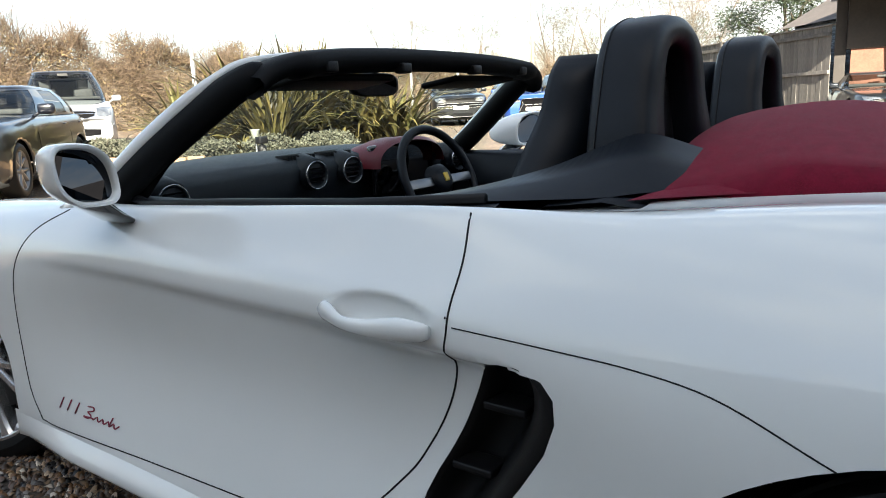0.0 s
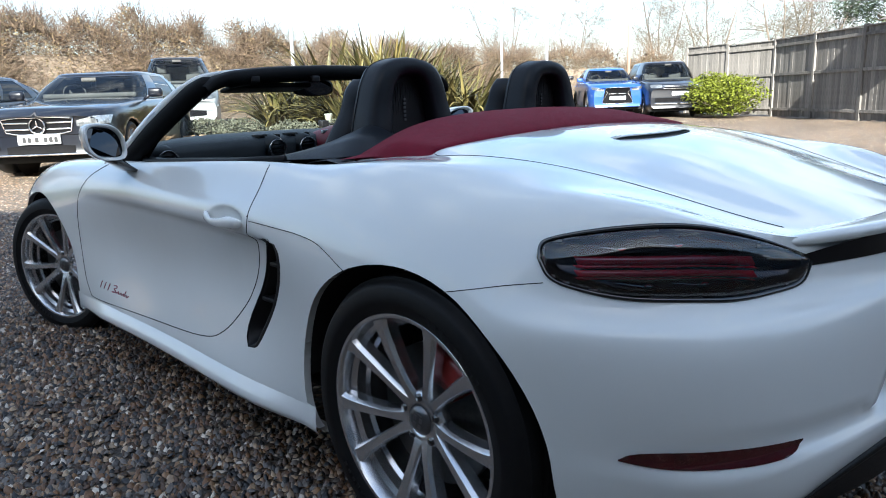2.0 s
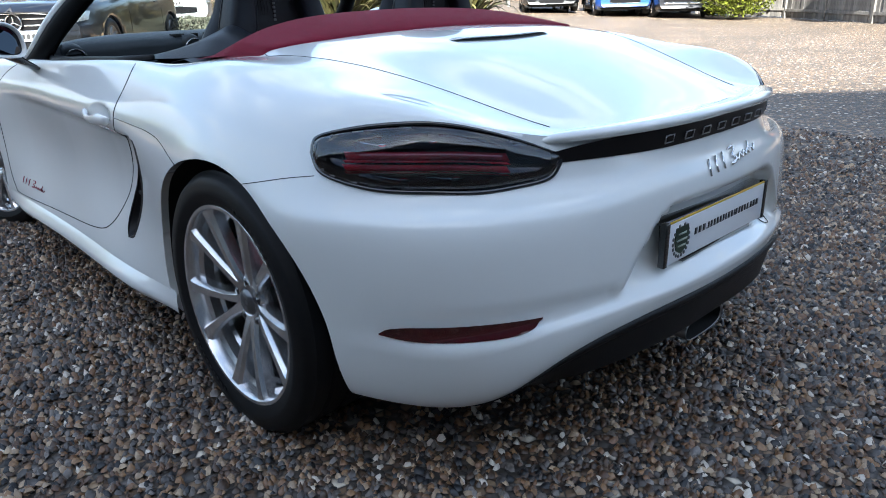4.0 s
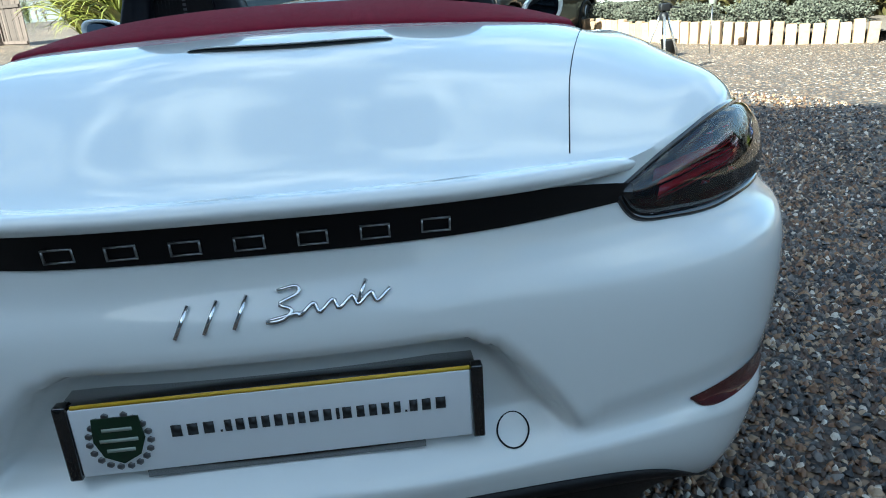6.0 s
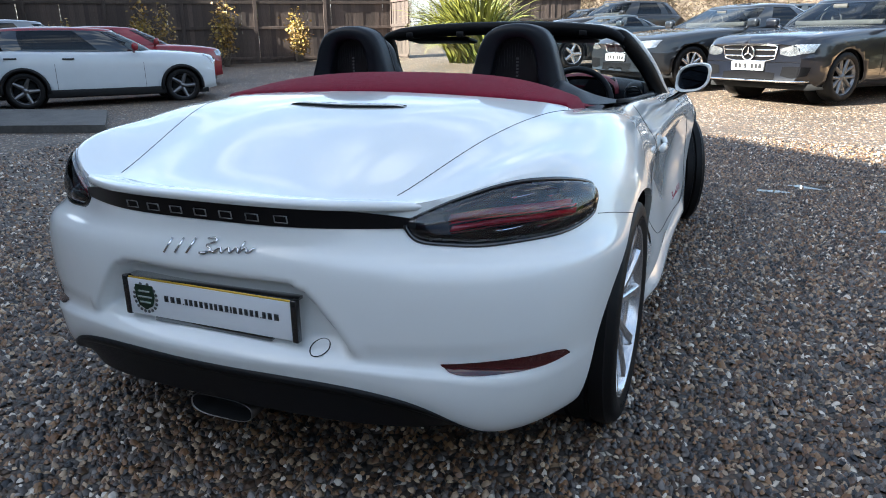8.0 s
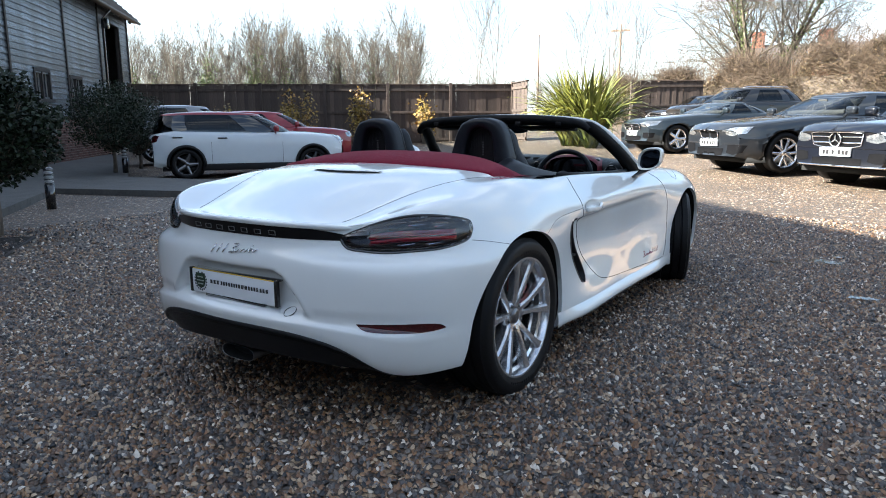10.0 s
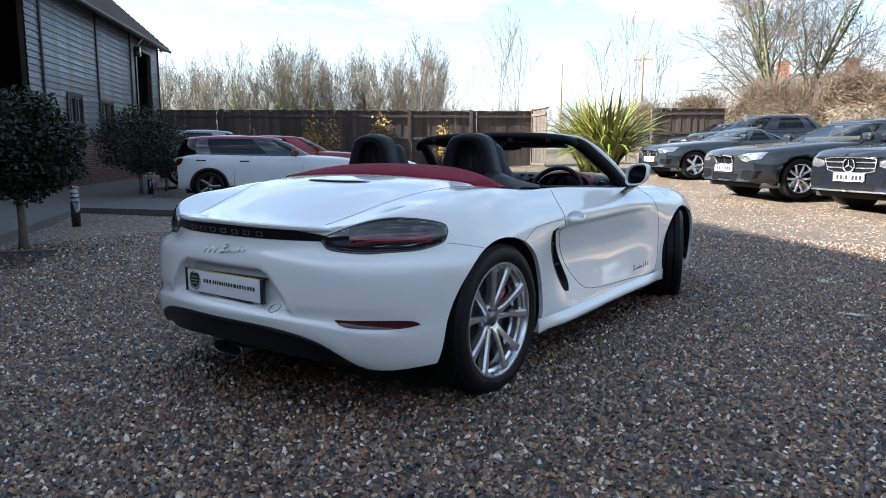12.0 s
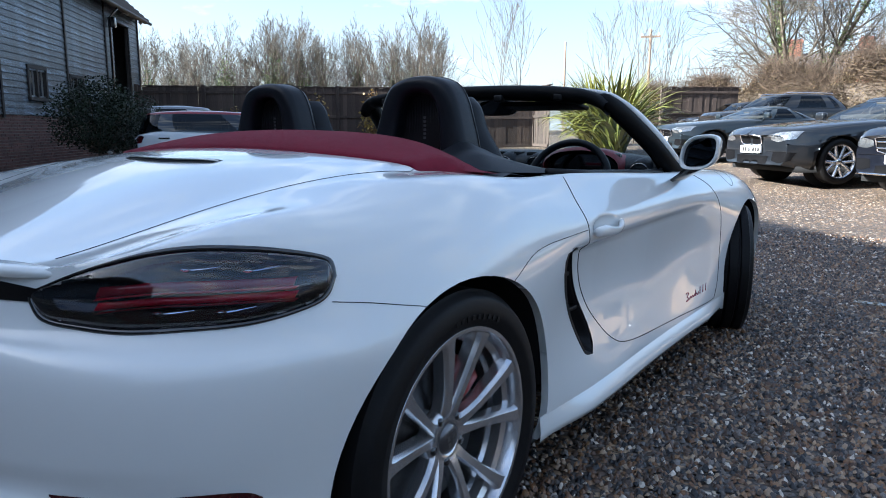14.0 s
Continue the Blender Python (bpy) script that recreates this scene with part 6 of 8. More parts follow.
    for x in (far - 0.15, near + 0.15):
        bm = bmesh.new()
        bm.faces.new([bm.verts.new(p) for p in ((x, 0, eave - 0.05), (x, -4, ridge), (x, -8, eave - 0.05))])
        part("gable", bm, DARK_WOOD, b, smooth=False)
    # boarded cross gable that faces the yard
    mid, half, top = 13.6, 5.2, 6.9
    bm = bmesh.new()
    for y in (0.08, -0.1):
        bm.faces.new([bm.verts.new(p) for p in ((mid - half, y, eave - 0.5), (mid + half, y, eave - 0.5), (mid, y, top - 0.05))])
    part("cross_gable", bm, TIMBER, b, smooth=False)
    bm = bmesh.new()
    for sx in (-1, 1):
        vs = [bm.verts.new(p) for p in ((mid + sx * (half + 0.3), 0.4, eave - 0.58), (mid, 0.4, top), (mid, -3.2, top), (mid + sx * (half + 0.3), -3.2, eave - 0.58))]
        low = [bm.verts.new(v.co - Vector((0, 0, 0.14))) for v in vs]
        bm.faces.new(vs)
        bm.faces.new(low)
        for i in range(4):
            bm.faces.new((vs[i], vs[(i + 1) % 4], low[(i + 1) % 4], low[i]))
    part("gable_roof", bm, SLATE, b, smooth=False)
    # unseen boarded wing added beyond the barn's near end to block low sky light
    part("wing_wall", boxes(((near - 0.2, -0.4, -0.6), (near, 26.0, 2.9))), TIMBER, b, "unseen black boarded wall added to block low sky light", smooth=False)
    bm = bmesh.new()
    vs = [bm.verts.new(p) for p in ((near - 0.5, 0.0, 2.75), (near - 0.5, 26.3, 2.75), (near + 3.0, 26.3, 4.6), (near + 3.0, 0.0, 4.6))]
    bm.faces.new(vs)
    part("wing_roof", bm, SLATE, b, smooth=False)
    bm = bmesh.new()
    tube(bm, [(far - 0.4, 0.47, eave - 0.36), (near + 0.4, 0.47, eave - 0.36)], 0.06, 10)
    part("gutter", bm, BLACK_PLASTIC, b)
    bm = bmesh.new()
    tube(bm, [(-10.6, 0.40, eave - 0.40), (-10.6, 0.10, eave - 0.75), (-10.6, 0.10, -0.2)], 0.04, 8)
    part("downpipe", bm, GLOSS_BLACK, b)
    for x, z in ((-7.9, 5.25), (-12.3, 5.1), (-14.1, 5.05)):
        bm = bmesh.new()
        lathe(bm, [(0.0005, 0.12), (0.05, 0.10), (0.075, 0.0), (0.06, -0.03)], 14, "z")
        bmesh.ops.transform(bm, matrix=Matrix.Translation((x, 0.22, z)) @ pose(0, 0, 0, -50), verts=bm.verts[:])
        tube(bm, [(x, 0.0, z), (x, 0.2, z + 0.05)], 0.015, 6)
        part("wall_lamp", bm, GALV, b, "small outdoor floodlight")
    bm = bmesh.new()
    box(bm, (-10.75, 0.06, 4.4), (-10.55, 0.3, 4.75), None, 0.03)
    part("lantern", bm, GLOSS_BLACK, b)


barn()


def apron():
    """Raised concrete walk along the barn, with its kerb and a spur into the yard."""
    pts = [(-1.0, -4.3), (-6.2, -0.44), (-10.0, 2.4), (-6.2, 3.27), (-8.1, 5.03), (-11.4, 4.7), (-20.5, 10.5), (-22.5, 10.8), (-15.2, 3.2), (2.0, -14.0)]
    bm = bmesh.new()
    top = [bm.verts.new((x, y, ground_z(x, y) + 0.095)) for x, y in pts]
    low = [bm.verts.new((x, y, ground_z(x, y) - 0.1)) for x, y in pts]
    bm.faces.new(top)
    for i in range(len(pts)):
        j = (i + 1) % len(pts)
        bm.faces.new((low[i], low[j], top[j], top[i]))
    bmesh.ops.recalc_face_normals(bm, faces=bm.faces[:])
    bmesh.ops.triangulate(bm, faces=[f for f in bm.faces if len(f.verts) > 4])
    tagged(part("pavement", bm, CONCRETE, smooth=False), "raised grey concrete walk with a kerb", "pavement", kind="structure")
    bm = bmesh.new()
    for (x0, y0), (x1, y1) in zip(pts[:2], pts[1:3]):
        a, c = Vector((x0, y0, ground_z(x0, y0))), Vector((x1, y1, ground_z(x1, y1)))
        n = (c - a).cross(Vector((0, 0, 1))).normalized() * 0.06
        m = int((c - a).length / 0.9)
        for k in range(m):
            p, q = a.lerp(c, (k + 0.006) / m), a.lerp(c, (k + 0.994) / m)
            vs = [bm.verts.new(w) for w in (p - n + Vector((0, 0, 0.1)), q - n + Vector((0, 0, 0.1)), q + n + Vector((0, 0, 0.1)), p + n + Vector((0, 0, 0.1)), p - n - Vector((0, 0, 0.1)), q - n - Vector((0, 0, 0.1)), q + n - Vector((0, 0, 0.1)), p + n - Vector((0, 0, 0.1)))]
            for f in ((0, 1, 2, 3), (4, 5, 1, 0), (7, 6, 2, 3), (1, 5, 6, 2), (4, 0, 3, 7)):
                bm.faces.new([vs[i] for i in f])
    tagged(part("kerb", bm, CONCRETE, smooth=False), "grey concrete kerb stones", "kerb", kind="structure")
    d = thing("drain_cover", "rusty slatted metal drain cover in the shingle", "drain cover", at=pose(-4.75, -0.86, ground_z(-4.75, -0.86) - 0.017, 0, 0, -38))
    part("frame", boxes(((-0.55, -0.28, 0), (0.55, -0.25, 0.03)), ((-0.55, 0.25, 0), (0.55, 0.28, 0.03)), ((-0.55, -0.25, 0), (-0.52, 0.25, 0.03)), ((0.52, -0.25, 0), (0.55, 0.25, 0.03)), ((-0.52, -0.25, 0), (0.52, 0.25, 0.006))), DARK_WOOD, d, smooth=False)
    for k in range(16):
        part("slat", boxes(((-0.5 + k * 0.065, -0.25, 0.004), (-0.465 + k * 0.065, 0.25, 0.027))), DARK_WOOD, d, smooth=False)


apron()


def bollard():
    b = thing("bollard_light", "black bollard light with a pale louvred head", "bollard")
    bm = bmesh.new()
    lathe(bm, [(0.0005, 0.0), (0.062, 0.0), (0.062, 0.33), (0.05, 0.335)], 20, "z")
    part("post", bm, GLOSS_BLACK, b)
    bm = bmesh.new()
    lathe(bm, [(0.040, 0.33), (0.040, 0.53)], 20, "z")
    part("diffuser", bm, WHITE_SHEET, b)
    for k in range(6):
        bm = bmesh.new()
        lathe(bm, [(0.040, 0.345 + k * 0.03), (0.060, 0.338 + k * 0.03), (0.060, 0.345 + k * 0.03), (0.040, 0.356 + k * 0.03)], 20, "z")
        part("louvre", bm, GALV if k % 2 else GLOSS_BLACK, b)
    bm = bmesh.new()
    lathe(bm, [(0.06, 0.525), (0.062, 0.55), (0.03, 0.57), (0.0005, 0.572)], 20, "z")
    part("cap", bm, GLOSS_BLACK, b)
    b["group"] = "bollard lights along the walk"
    return b


first = bollard()
first.matrix_basis = pose(-7.6, 1.18, ground_z(-7.6, 1.18))
copy_thing(first, pose(-12.5, 5.35, ground_z(-12.5, 5.35) + 0.095))


# ---- timber fences ----
def fence_run(name, label, x0, y0, x1, y1, height, wood, upright=True, step=1.85, top_z=None, group=""):
    """A run of fence panels with posts, rails and boards of their own."""
    a, c = Vector((x0, y0, 0)), Vector((x1, y1, 0))
    yaw = math.degrees(math.atan2(y1 - y0, x1 - x0))
    n = max(1, round((c - a).length / step))
    w = (c - a).length / n
    shared = {}
    rng = random.Random(int(x0 * 7 + y0))
    out = []
    for k in range(n):
        p = a.lerp(c, k / n)
        z = ground_z(p.x, p.y) if top_z is None else top_z - height
        f = thing(name, label, "fence", group or name + " panels", at=pose(p.x, p.y, z, 0, 0, yaw))
        if "post" not in shared:
            shared["post"] = mesh_of("post", boxes(((-0.06, -0.07, -0.4), (0.06, 0.07, height + 0.07), None, 0.008)), wood, False)
            shared["rail"] = mesh_of("rail", boxes(((0.06, -0.06, -0.04), (w - 0.06, -0.02, 0.05), None, 0.006)), wood, False)
            bw = 0.15
            shared["board"] = mesh_of("board", boxes(((0, -0.018, 0.02), (bw + 0.003, 0.0, height))) if upright else boxes(((0.06, -0.018, 0), (w - 0.06, 0.004, 0.148))), wood, False)
        part("post", shared["post"], None, f)
        for z in (0.25, height * 0.55, height - 0.2):
            part("rail", shared["rail"], None, f).location = (0, 0, z)
        if upright:
            m = int((w - 0.12) / 0.15) + 1
            for j in range(m):
                part("board", shared["board"], None, f).matrix_basis = pose(0.06 + j * (w - 0.12) / m, rng.uniform(-0.004, 0.012), rng.uniform(-0.02, 0.015), 0, rng.uniform(-0.5, 0.5), 0)
        else:
            for j in range(int(height / 0.15)):
                part("board", shared["board"], None, f).matrix_basis = pose(0, 0.004 * (j % 2), 0.02 + j * 0.15, rng.uniform(-1.5, 1.5), 0, 0)
        cap = boxes(((0, -0.06, height), (w, 0.06, height + 0.035), None, 0.006))
        part("capping", cap, wood, f, smooth=False)
        out.append(f)
    return out


fence_run("board_fence", "dark brown timber panel fence", -22.2, 11.8, -10.8, 20.5, 2.3, FENCE_WOOD, True, 2.3, top_z=2.45)
fence_run("gate_leaf", "open dark timber gate with upright boards", -10.8, 20.5, -9.6, 19.4, 2.3, FENCE_WOOD, True, 1.6, top_z=2.5)
fence_run("far_fence", "dark timber fence beyond the yard", -8.2, 26.6, -5.6, 28.4, 2.3, FENCE_WOOD, True, 2.2, top_z=2.75)
fence_run("grey_fence", "weathered grey close-board fence", 24.8, 10.8, 23.2, 6.9, 2.45, GREY_WOOD, True, 2.3, group="grey fence panels")
fence_run("grey_fence", "weathered grey close-board fence", 23.2, 6.9, 18.6, 1.7, 2.5, GREY_WOOD, True, 2.4, group="grey fence panels")


def outbuilding():
    o = thing("outbuilding", "brick outbuilding with black boarding beside the grey fence", "building", at=pose(18.9, 1.35, 0.0, 0, 0, -80))
    part("wall", boxes(((0, -0.3, -0.3), (6, 0, 1.9))), BRICK, o, smooth=False)
    part("boarding", boxes(((-0.1, -0.35, 1.9), (6, 0.05, 3.4))), DARK_WOOD, o, smooth=False)
    part("post", boxes(((-0.35, -0.15, -0.3), (-0.1, 0.1, 4.2), None, 0.01)), DARK_WOOD, o, smooth=False)
    part("canopy", boxes(((-0.5, -2.2, 3.1), (6.2, 0.2, 4.0), None, 0.02)), GLOSS_BLACK, o, smooth=False)
    s = thing("shed_roof", "white sheet roof behind the grey fence", "roof", at=pose(28.5, -1.0, 0, 0, 0, 48))
    part("sheet", boxes(((-4.0, -2.5, 2.95), (4.0, 2.5, 3.2), None, 0.03)), WHITE_SHEET, s, smooth=False)
    part("wall", boxes(((-3.9, -2.4, -0.3), (3.9, 2.4, 2.95))), GREY_WOOD, s, smooth=False)


outbuilding()


# ---- plants ----
def fast_mesh(name, verts, faces, mat, smooth=False):
    verts = np.asarray(verts, float).reshape(-1, 3)
    faces = np.asarray(faces, int)
    me = bpy.data.meshes.new(name)
    me.vertices.add(len(verts))
    me.vertices.foreach_set("co", verts.ravel())
    k = faces.shape[1]
    me.loops.add(faces.size)
    me.loops.foreach_set("vertex_index", faces.ravel())
    me.polygons.add(len(faces))
    me.polygons.foreach_set("loop_start", np.arange(0, faces.size, k))
    me.polygons.foreach_set("loop_total", np.full(len(faces), k))
    me.update()
    me.validate()
    me.materials.append(mat)
    if smooth:
        me.shade_smooth()
    return me


def leaves_mesh(name, centres, rng, length, width, mat, droop=0.3):
    """A folded leaf at each centre, turned at random."""
    n = len(centres)
    d = rng.normal(size=(n, 3))
    d[:, 2] = d[:, 2] * 0.6 - droop * 0.5
    d /= np.linalg.norm(d, axis=1)[:, None]
    s = np.cross(d, rng.normal(size=(n, 3)))
    s /= np.linalg.norm(s, axis=1)[:, None] + 1e-9
    L = (length * rng.uniform(0.6, 1.25, n))[:, None]
    W = (width * rng.uniform(0.6, 1.25, n))[:, None]
    nor = np.cross(d, s)
    a = centres
    v = np.stack([a, a + d * L * 0.5 + s * W + nor * W * 0.3, a + d * L, a + d * L * 0.5 - s * W + nor * W * 0.3], 1)
    f = np.arange(4 * n).reshape(n, 4)
    f = np.concatenate([f[:, [0, 1, 2]], f[:, [0, 2, 3]]])
    return fast_mesh(name, v, f, mat)


def sticks_mesh(name, a, b, ra, rb, mat):
    """Three-sided tapered sticks from points a to b."""
    a, b = np.asarray(a, float), np.asarray(b, float)
    n = len(a)
    d = b - a
    d /= np.linalg.norm(d, axis=1)[:, None] + 1e-9
    ref = np.where(np.abs(d[:, 2:3]) < 0.9, np.array([[0, 0, 1.0]]), np.array([[1.0, 0, 0]]))
    u = np.cross(d, ref)
    u /= np.linalg.norm(u, axis=1)[:, None] + 1e-9
    w = np.cross(d, u)
    rings = []
    for p, r in ((a, ra), (b, rb)):
        r = np.broadcast_to(np.asarray(r, float), (n,))[:, None]
        for k in range(3):
            q = 2 * math.pi * k / 3
            rings.append(p + r * (math.cos(q) * u + math.sin(q) * w))
    v = np.stack(rings, 1)
    base = 6 * np.arange(n)[:, None]
    f = np.concatenate([base + np.array([[i, (i + 1) % 3, 3 + (i + 1) % 3, 3 + i]]) for i in range(3)])
    return fast_mesh(name, v, f, mat, True)


def grow(rng, height, spread, levels=5, kids=3, r0=0.16, up=0.25, fork=0.25):
    """Branch segments of a bare tree: start, end, radii."""
    A, B, RA, RB = [], [], [], []

    def limb(p, d, length, r, level):
        pieces = 3 if level < 3 else 2
        for k in range(pieces):
            d = d + rng.normal(size=3) * 0.13 + np.array([0, 0, up * 0.12])
            d /= np.linalg.norm(d)
            q = p + d * length / pieces
            r2 = r * (0.86 if k < pieces - 1 else 0.74)
            A.append(p), B.append(q), RA.append(r), RB.append(r2)
            if level < levels and (k > 0 or level > 0):
                for _ in range(kids if level < 2 else 2 if level < 3 else 1):
                    e = d + rng.normal(size=3) * spread
                    e[2] += up * 0.5
                    e /= np.linalg.norm(e)
                    limb(q, e, length * rng.uniform(0.5, 0.78), r2 * rng.uniform(0.45, 0.7), level + 1)
            p, r = q, r2

    limb(np.zeros(3), np.array([0, 0, 1.0]), height * fork * 1.6, r0, 0)
    return map(np.array, (A, B, RA, RB))


def shoots(rng, r0, stems=1, lean=0.05, first=0.3, kids=(12, 7, 4), angle=(30, 55), rise=0.10):
    """Branch segments of a leafless tree of unit height: leading stems, side boughs along them, twigs on those."""
    A, B, RA, RB = [], [], [], []

    def bough(p, d, length, r, level):
        pieces = (7, 5, 3, 2)[level]
        way = []
        for k in range(pieces):
            d = d + rng.normal(size=3) * (0.05, 0.09, 0.13, 0.16)[level] + np.array([0, 0, rise * (0.4 if level == 0 else 1.0)])
            d /= np.linalg.norm(d)
            q = p + d * length / pieces
            ra, rb = r * (1 - 0.85 * k / pieces), r * (1 - 0.85 * (k + 1) / pieces)
            A.append(p), B.append(q), RA.append(ra), RB.append(rb)
            way.append((p, q, d, rb))
            p = q
        if level >= len(kids):
            return
        for j in range(kids[level]):
            f = (first if level == 0 else 0.2) + (0.98 - (first if level == 0 else 0.2)) * (j + rng.random()) / kids[level]
            p0, p1, e, rb = way[min(pieces - 1, int(f * pieces))]
            g = f * pieces - int(f * pieces)
            q = radians(rng.uniform(*angle))
            side = np.cross(e, rng.normal(size=3))
            side /= np.linalg.norm(side) + 1e-9
            bough(p0 + (p1 - p0) * g, e * math.cos(q) + side * math.sin(q), length * rng.uniform(0.36, 0.60) * (1.25 - 0.75 * f), max(rb * 0.55, r * 0.12), level + 1)

    for k in range(stems):
        a = 2 * math.pi * (k + rng.uniform(-0.3, 0.3)) / stems
        d = np.array([lean * math.cos(a), lean * math.sin(a), 1.0])
        bough(np.zeros(3), d / np.linalg.norm(d), rng.uniform(0.85, 1.0), r0 * (1 if stems == 1 else 0.75), 0)
    return map(np.array, (A, B, RA, RB))


def bare_tree(name, label, seed, height, r0, mat, ivy=0, ivy_width=0.06, category="tree", **habit):
    rng = np.random.default_rng(seed)
    A, B, RA, RB = shoots(rng, r0, **habit)
    k = height / max(0.1, B[:, 2].max())
    A, B = A * k, B * k
    t = thing(name, label, category)
    thick = RA > r0 * 0.28
    part("trunk", sticks_mesh("trunk", A[thick], B[thick], RA[thick], RB[thick], BARK), None, t)
    part("crown", sticks_mesh("crown", A[~thick], B[~thick], np.maximum(RA[~thick], 0.011), np.maximum(RB[~thick], 0.006), mat), None, t)
    if ivy:
        low = np.where(thick & (A[:, 2] < height * 0.62))[0]
        pick = rng.choice(low, ivy)
        f = rng.random((ivy, 1))
        c = A[pick] * (1 - f) + B[pick] * f + rng.normal(size=(ivy, 3)) * (ivy_width + RA[pick][:, None] * 0.8)
        part("ivy", leaves_mesh("ivy", c, rng, 0.09, 0.05, IVY), None, t)
    return t


def woodland():
    rng = random.Random(11)
    kinds = [bare_tree("bare_tree", "leafless woodland tree with pale twigs", 20 + i, 8.5, 0.11, PALE_BARK, stems=2, lean=0.10, first=0.22, kids=(12, 5, 3), angle=(22, 48), rise=0.16) for i in range(3)]
    kinds.append(bare_tree("bare_tree", "leafless woodland tree with ivy on its trunk", 31, 8.5, 0.13, PALE_BARK, ivy=3000, ivy_width=0.20, stems=1, first=0.3, kids=(15, 6, 3), angle=(25, 50), rise=0.14))
    for t in kinds:
        t["group"] = "trees of the wood behind the fence"
    spots = []
    for k in range(58):
        f = k / 57
        bearing = radians(58 - 22.5 * f + rng.uniform(-0.5, 0.5))
        far = 44 + rng.uniform(-4, 7)
        spots.append((bearing, far, (0.78 + 0.12 * f) * rng.uniform(0.84, 1.06)))
    for k in range(20):
        bearing = radians(36 - 13 * k / 19 + rng.uniform(-0.4, 0.4))
        spots.append((bearing, 58 + rng.uniform(-5, 8), rng.uniform(0.48, 0.62)))
    for k, (q, d, s) in enumerate(spots):
        src = kinds[3] if k % 4 == 2 else kinds[k % 3]
        m = pose(2.3 - d * math.sin(q), -3.8 + d * math.cos(q), 0.0, 0, 0, rng.uniform(0, 360))
        if k < 4:
            kinds[k].matrix_basis = m
            kinds[k].scale = (s, s, s)
        else:
            ob = copy_thing(src, m)
            ob.scale = (s, s, s)


woodland()


def lone_trees():
    t = bare_tree("ivy_tree", "large leafless tree with ivy-clad trunk above the hedge", 7, 11.5, 0.27, PALE_BARK, ivy=6000, ivy_width=0.10, stems=5, lean=0.50, first=0.15, kids=(13, 11, 8), angle=(25, 60), rise=0.03)
    q, d = radians(35.5 - 25.5), 40
    t.matrix_basis = pose(2.3 - d * math.sin(q), -3.8 + d * math.cos(q), 0.8, 0, 0, 40)
    saplings = bare_tree("sapling", "slender leafless sapling above the hedge", 9, 9.0, 0.05, PALE_BARK, stems=2, lean=0.10, first=0.3, kids=(9, 4), angle=(20, 40), rise=0.15)
    saplings["group"] = "slender saplings"
    spots = [(31.0, 40, 0.92), (29.2, 41, 0.98), (22.6, 30, 0.62), (21.0, 29, 0.72), (19.3, 30, 0.62)]
    for k, (b, d, s) in enumerate(spots):
        q = radians(b)
        m = pose(2.3 - d * math.sin(q), -3.8 + d * math.cos(q), 0.3, 0, 0, 70 * k)
        ob = copy_thing(saplings, m) if k else saplings
        ob.matrix_basis = m
        ob.scale = (s, s, s)
    r = bare_tree("round_tree", "far leafless tree with a rounded crown", 14, 13, 0.26, PALE_BARK, stems=3, lean=0.38, first=0.12, kids=(13, 11, 8), angle=(30, 70), rise=0.02)
    r["group"] = "round far trees"
    for k, (b, d, s) in enumerate(((-50.0, 82, 0.92), (-55.5, 86, 0.88), (-70.5, 60, 0.8), (-65.5, 58, 0.7), (-62.0, 72, 0.85), (-72.5, 70, 0.9))):
        q = radians(b)
        m = pose(-1.7 - d * math.sin(q), -2.0 + d * math.cos(q), 0.3, 0, 0, 100 * k)
        ob = copy_thing(r, m) if k else r
        ob.matrix_basis = m
        ob.scale = (s, s, s)
    # dark evergreen over the shed
    rng = np.random.default_rng(5)
    e = thing("pine_tree", "dark green pine behind the shed", "tree", at=pose(46.0, 8.2, 0))
    A, B, RA, RB = grow(rng, 10, 0.8, 4, 3, 0.3, 0.1, 0.3)
    k = 11 / B[:, 2].max()
    A, B = A * k, B * k
    thick = RA > 0.06
    part("trunk", sticks_mesh("trunk", A[thick], B[thick], RA[thick], RB[thick], BARK), None, e)
    ends = B[~thick]
    pick = ends[rng.integers(0, len(ends), 22000)] + rng.normal(size=(22000, 3)) * 0.30
    part("crown", leaves_mesh("crown", pick, rng, 0.3, 0.03, PINE), None, e)


lone_trees()


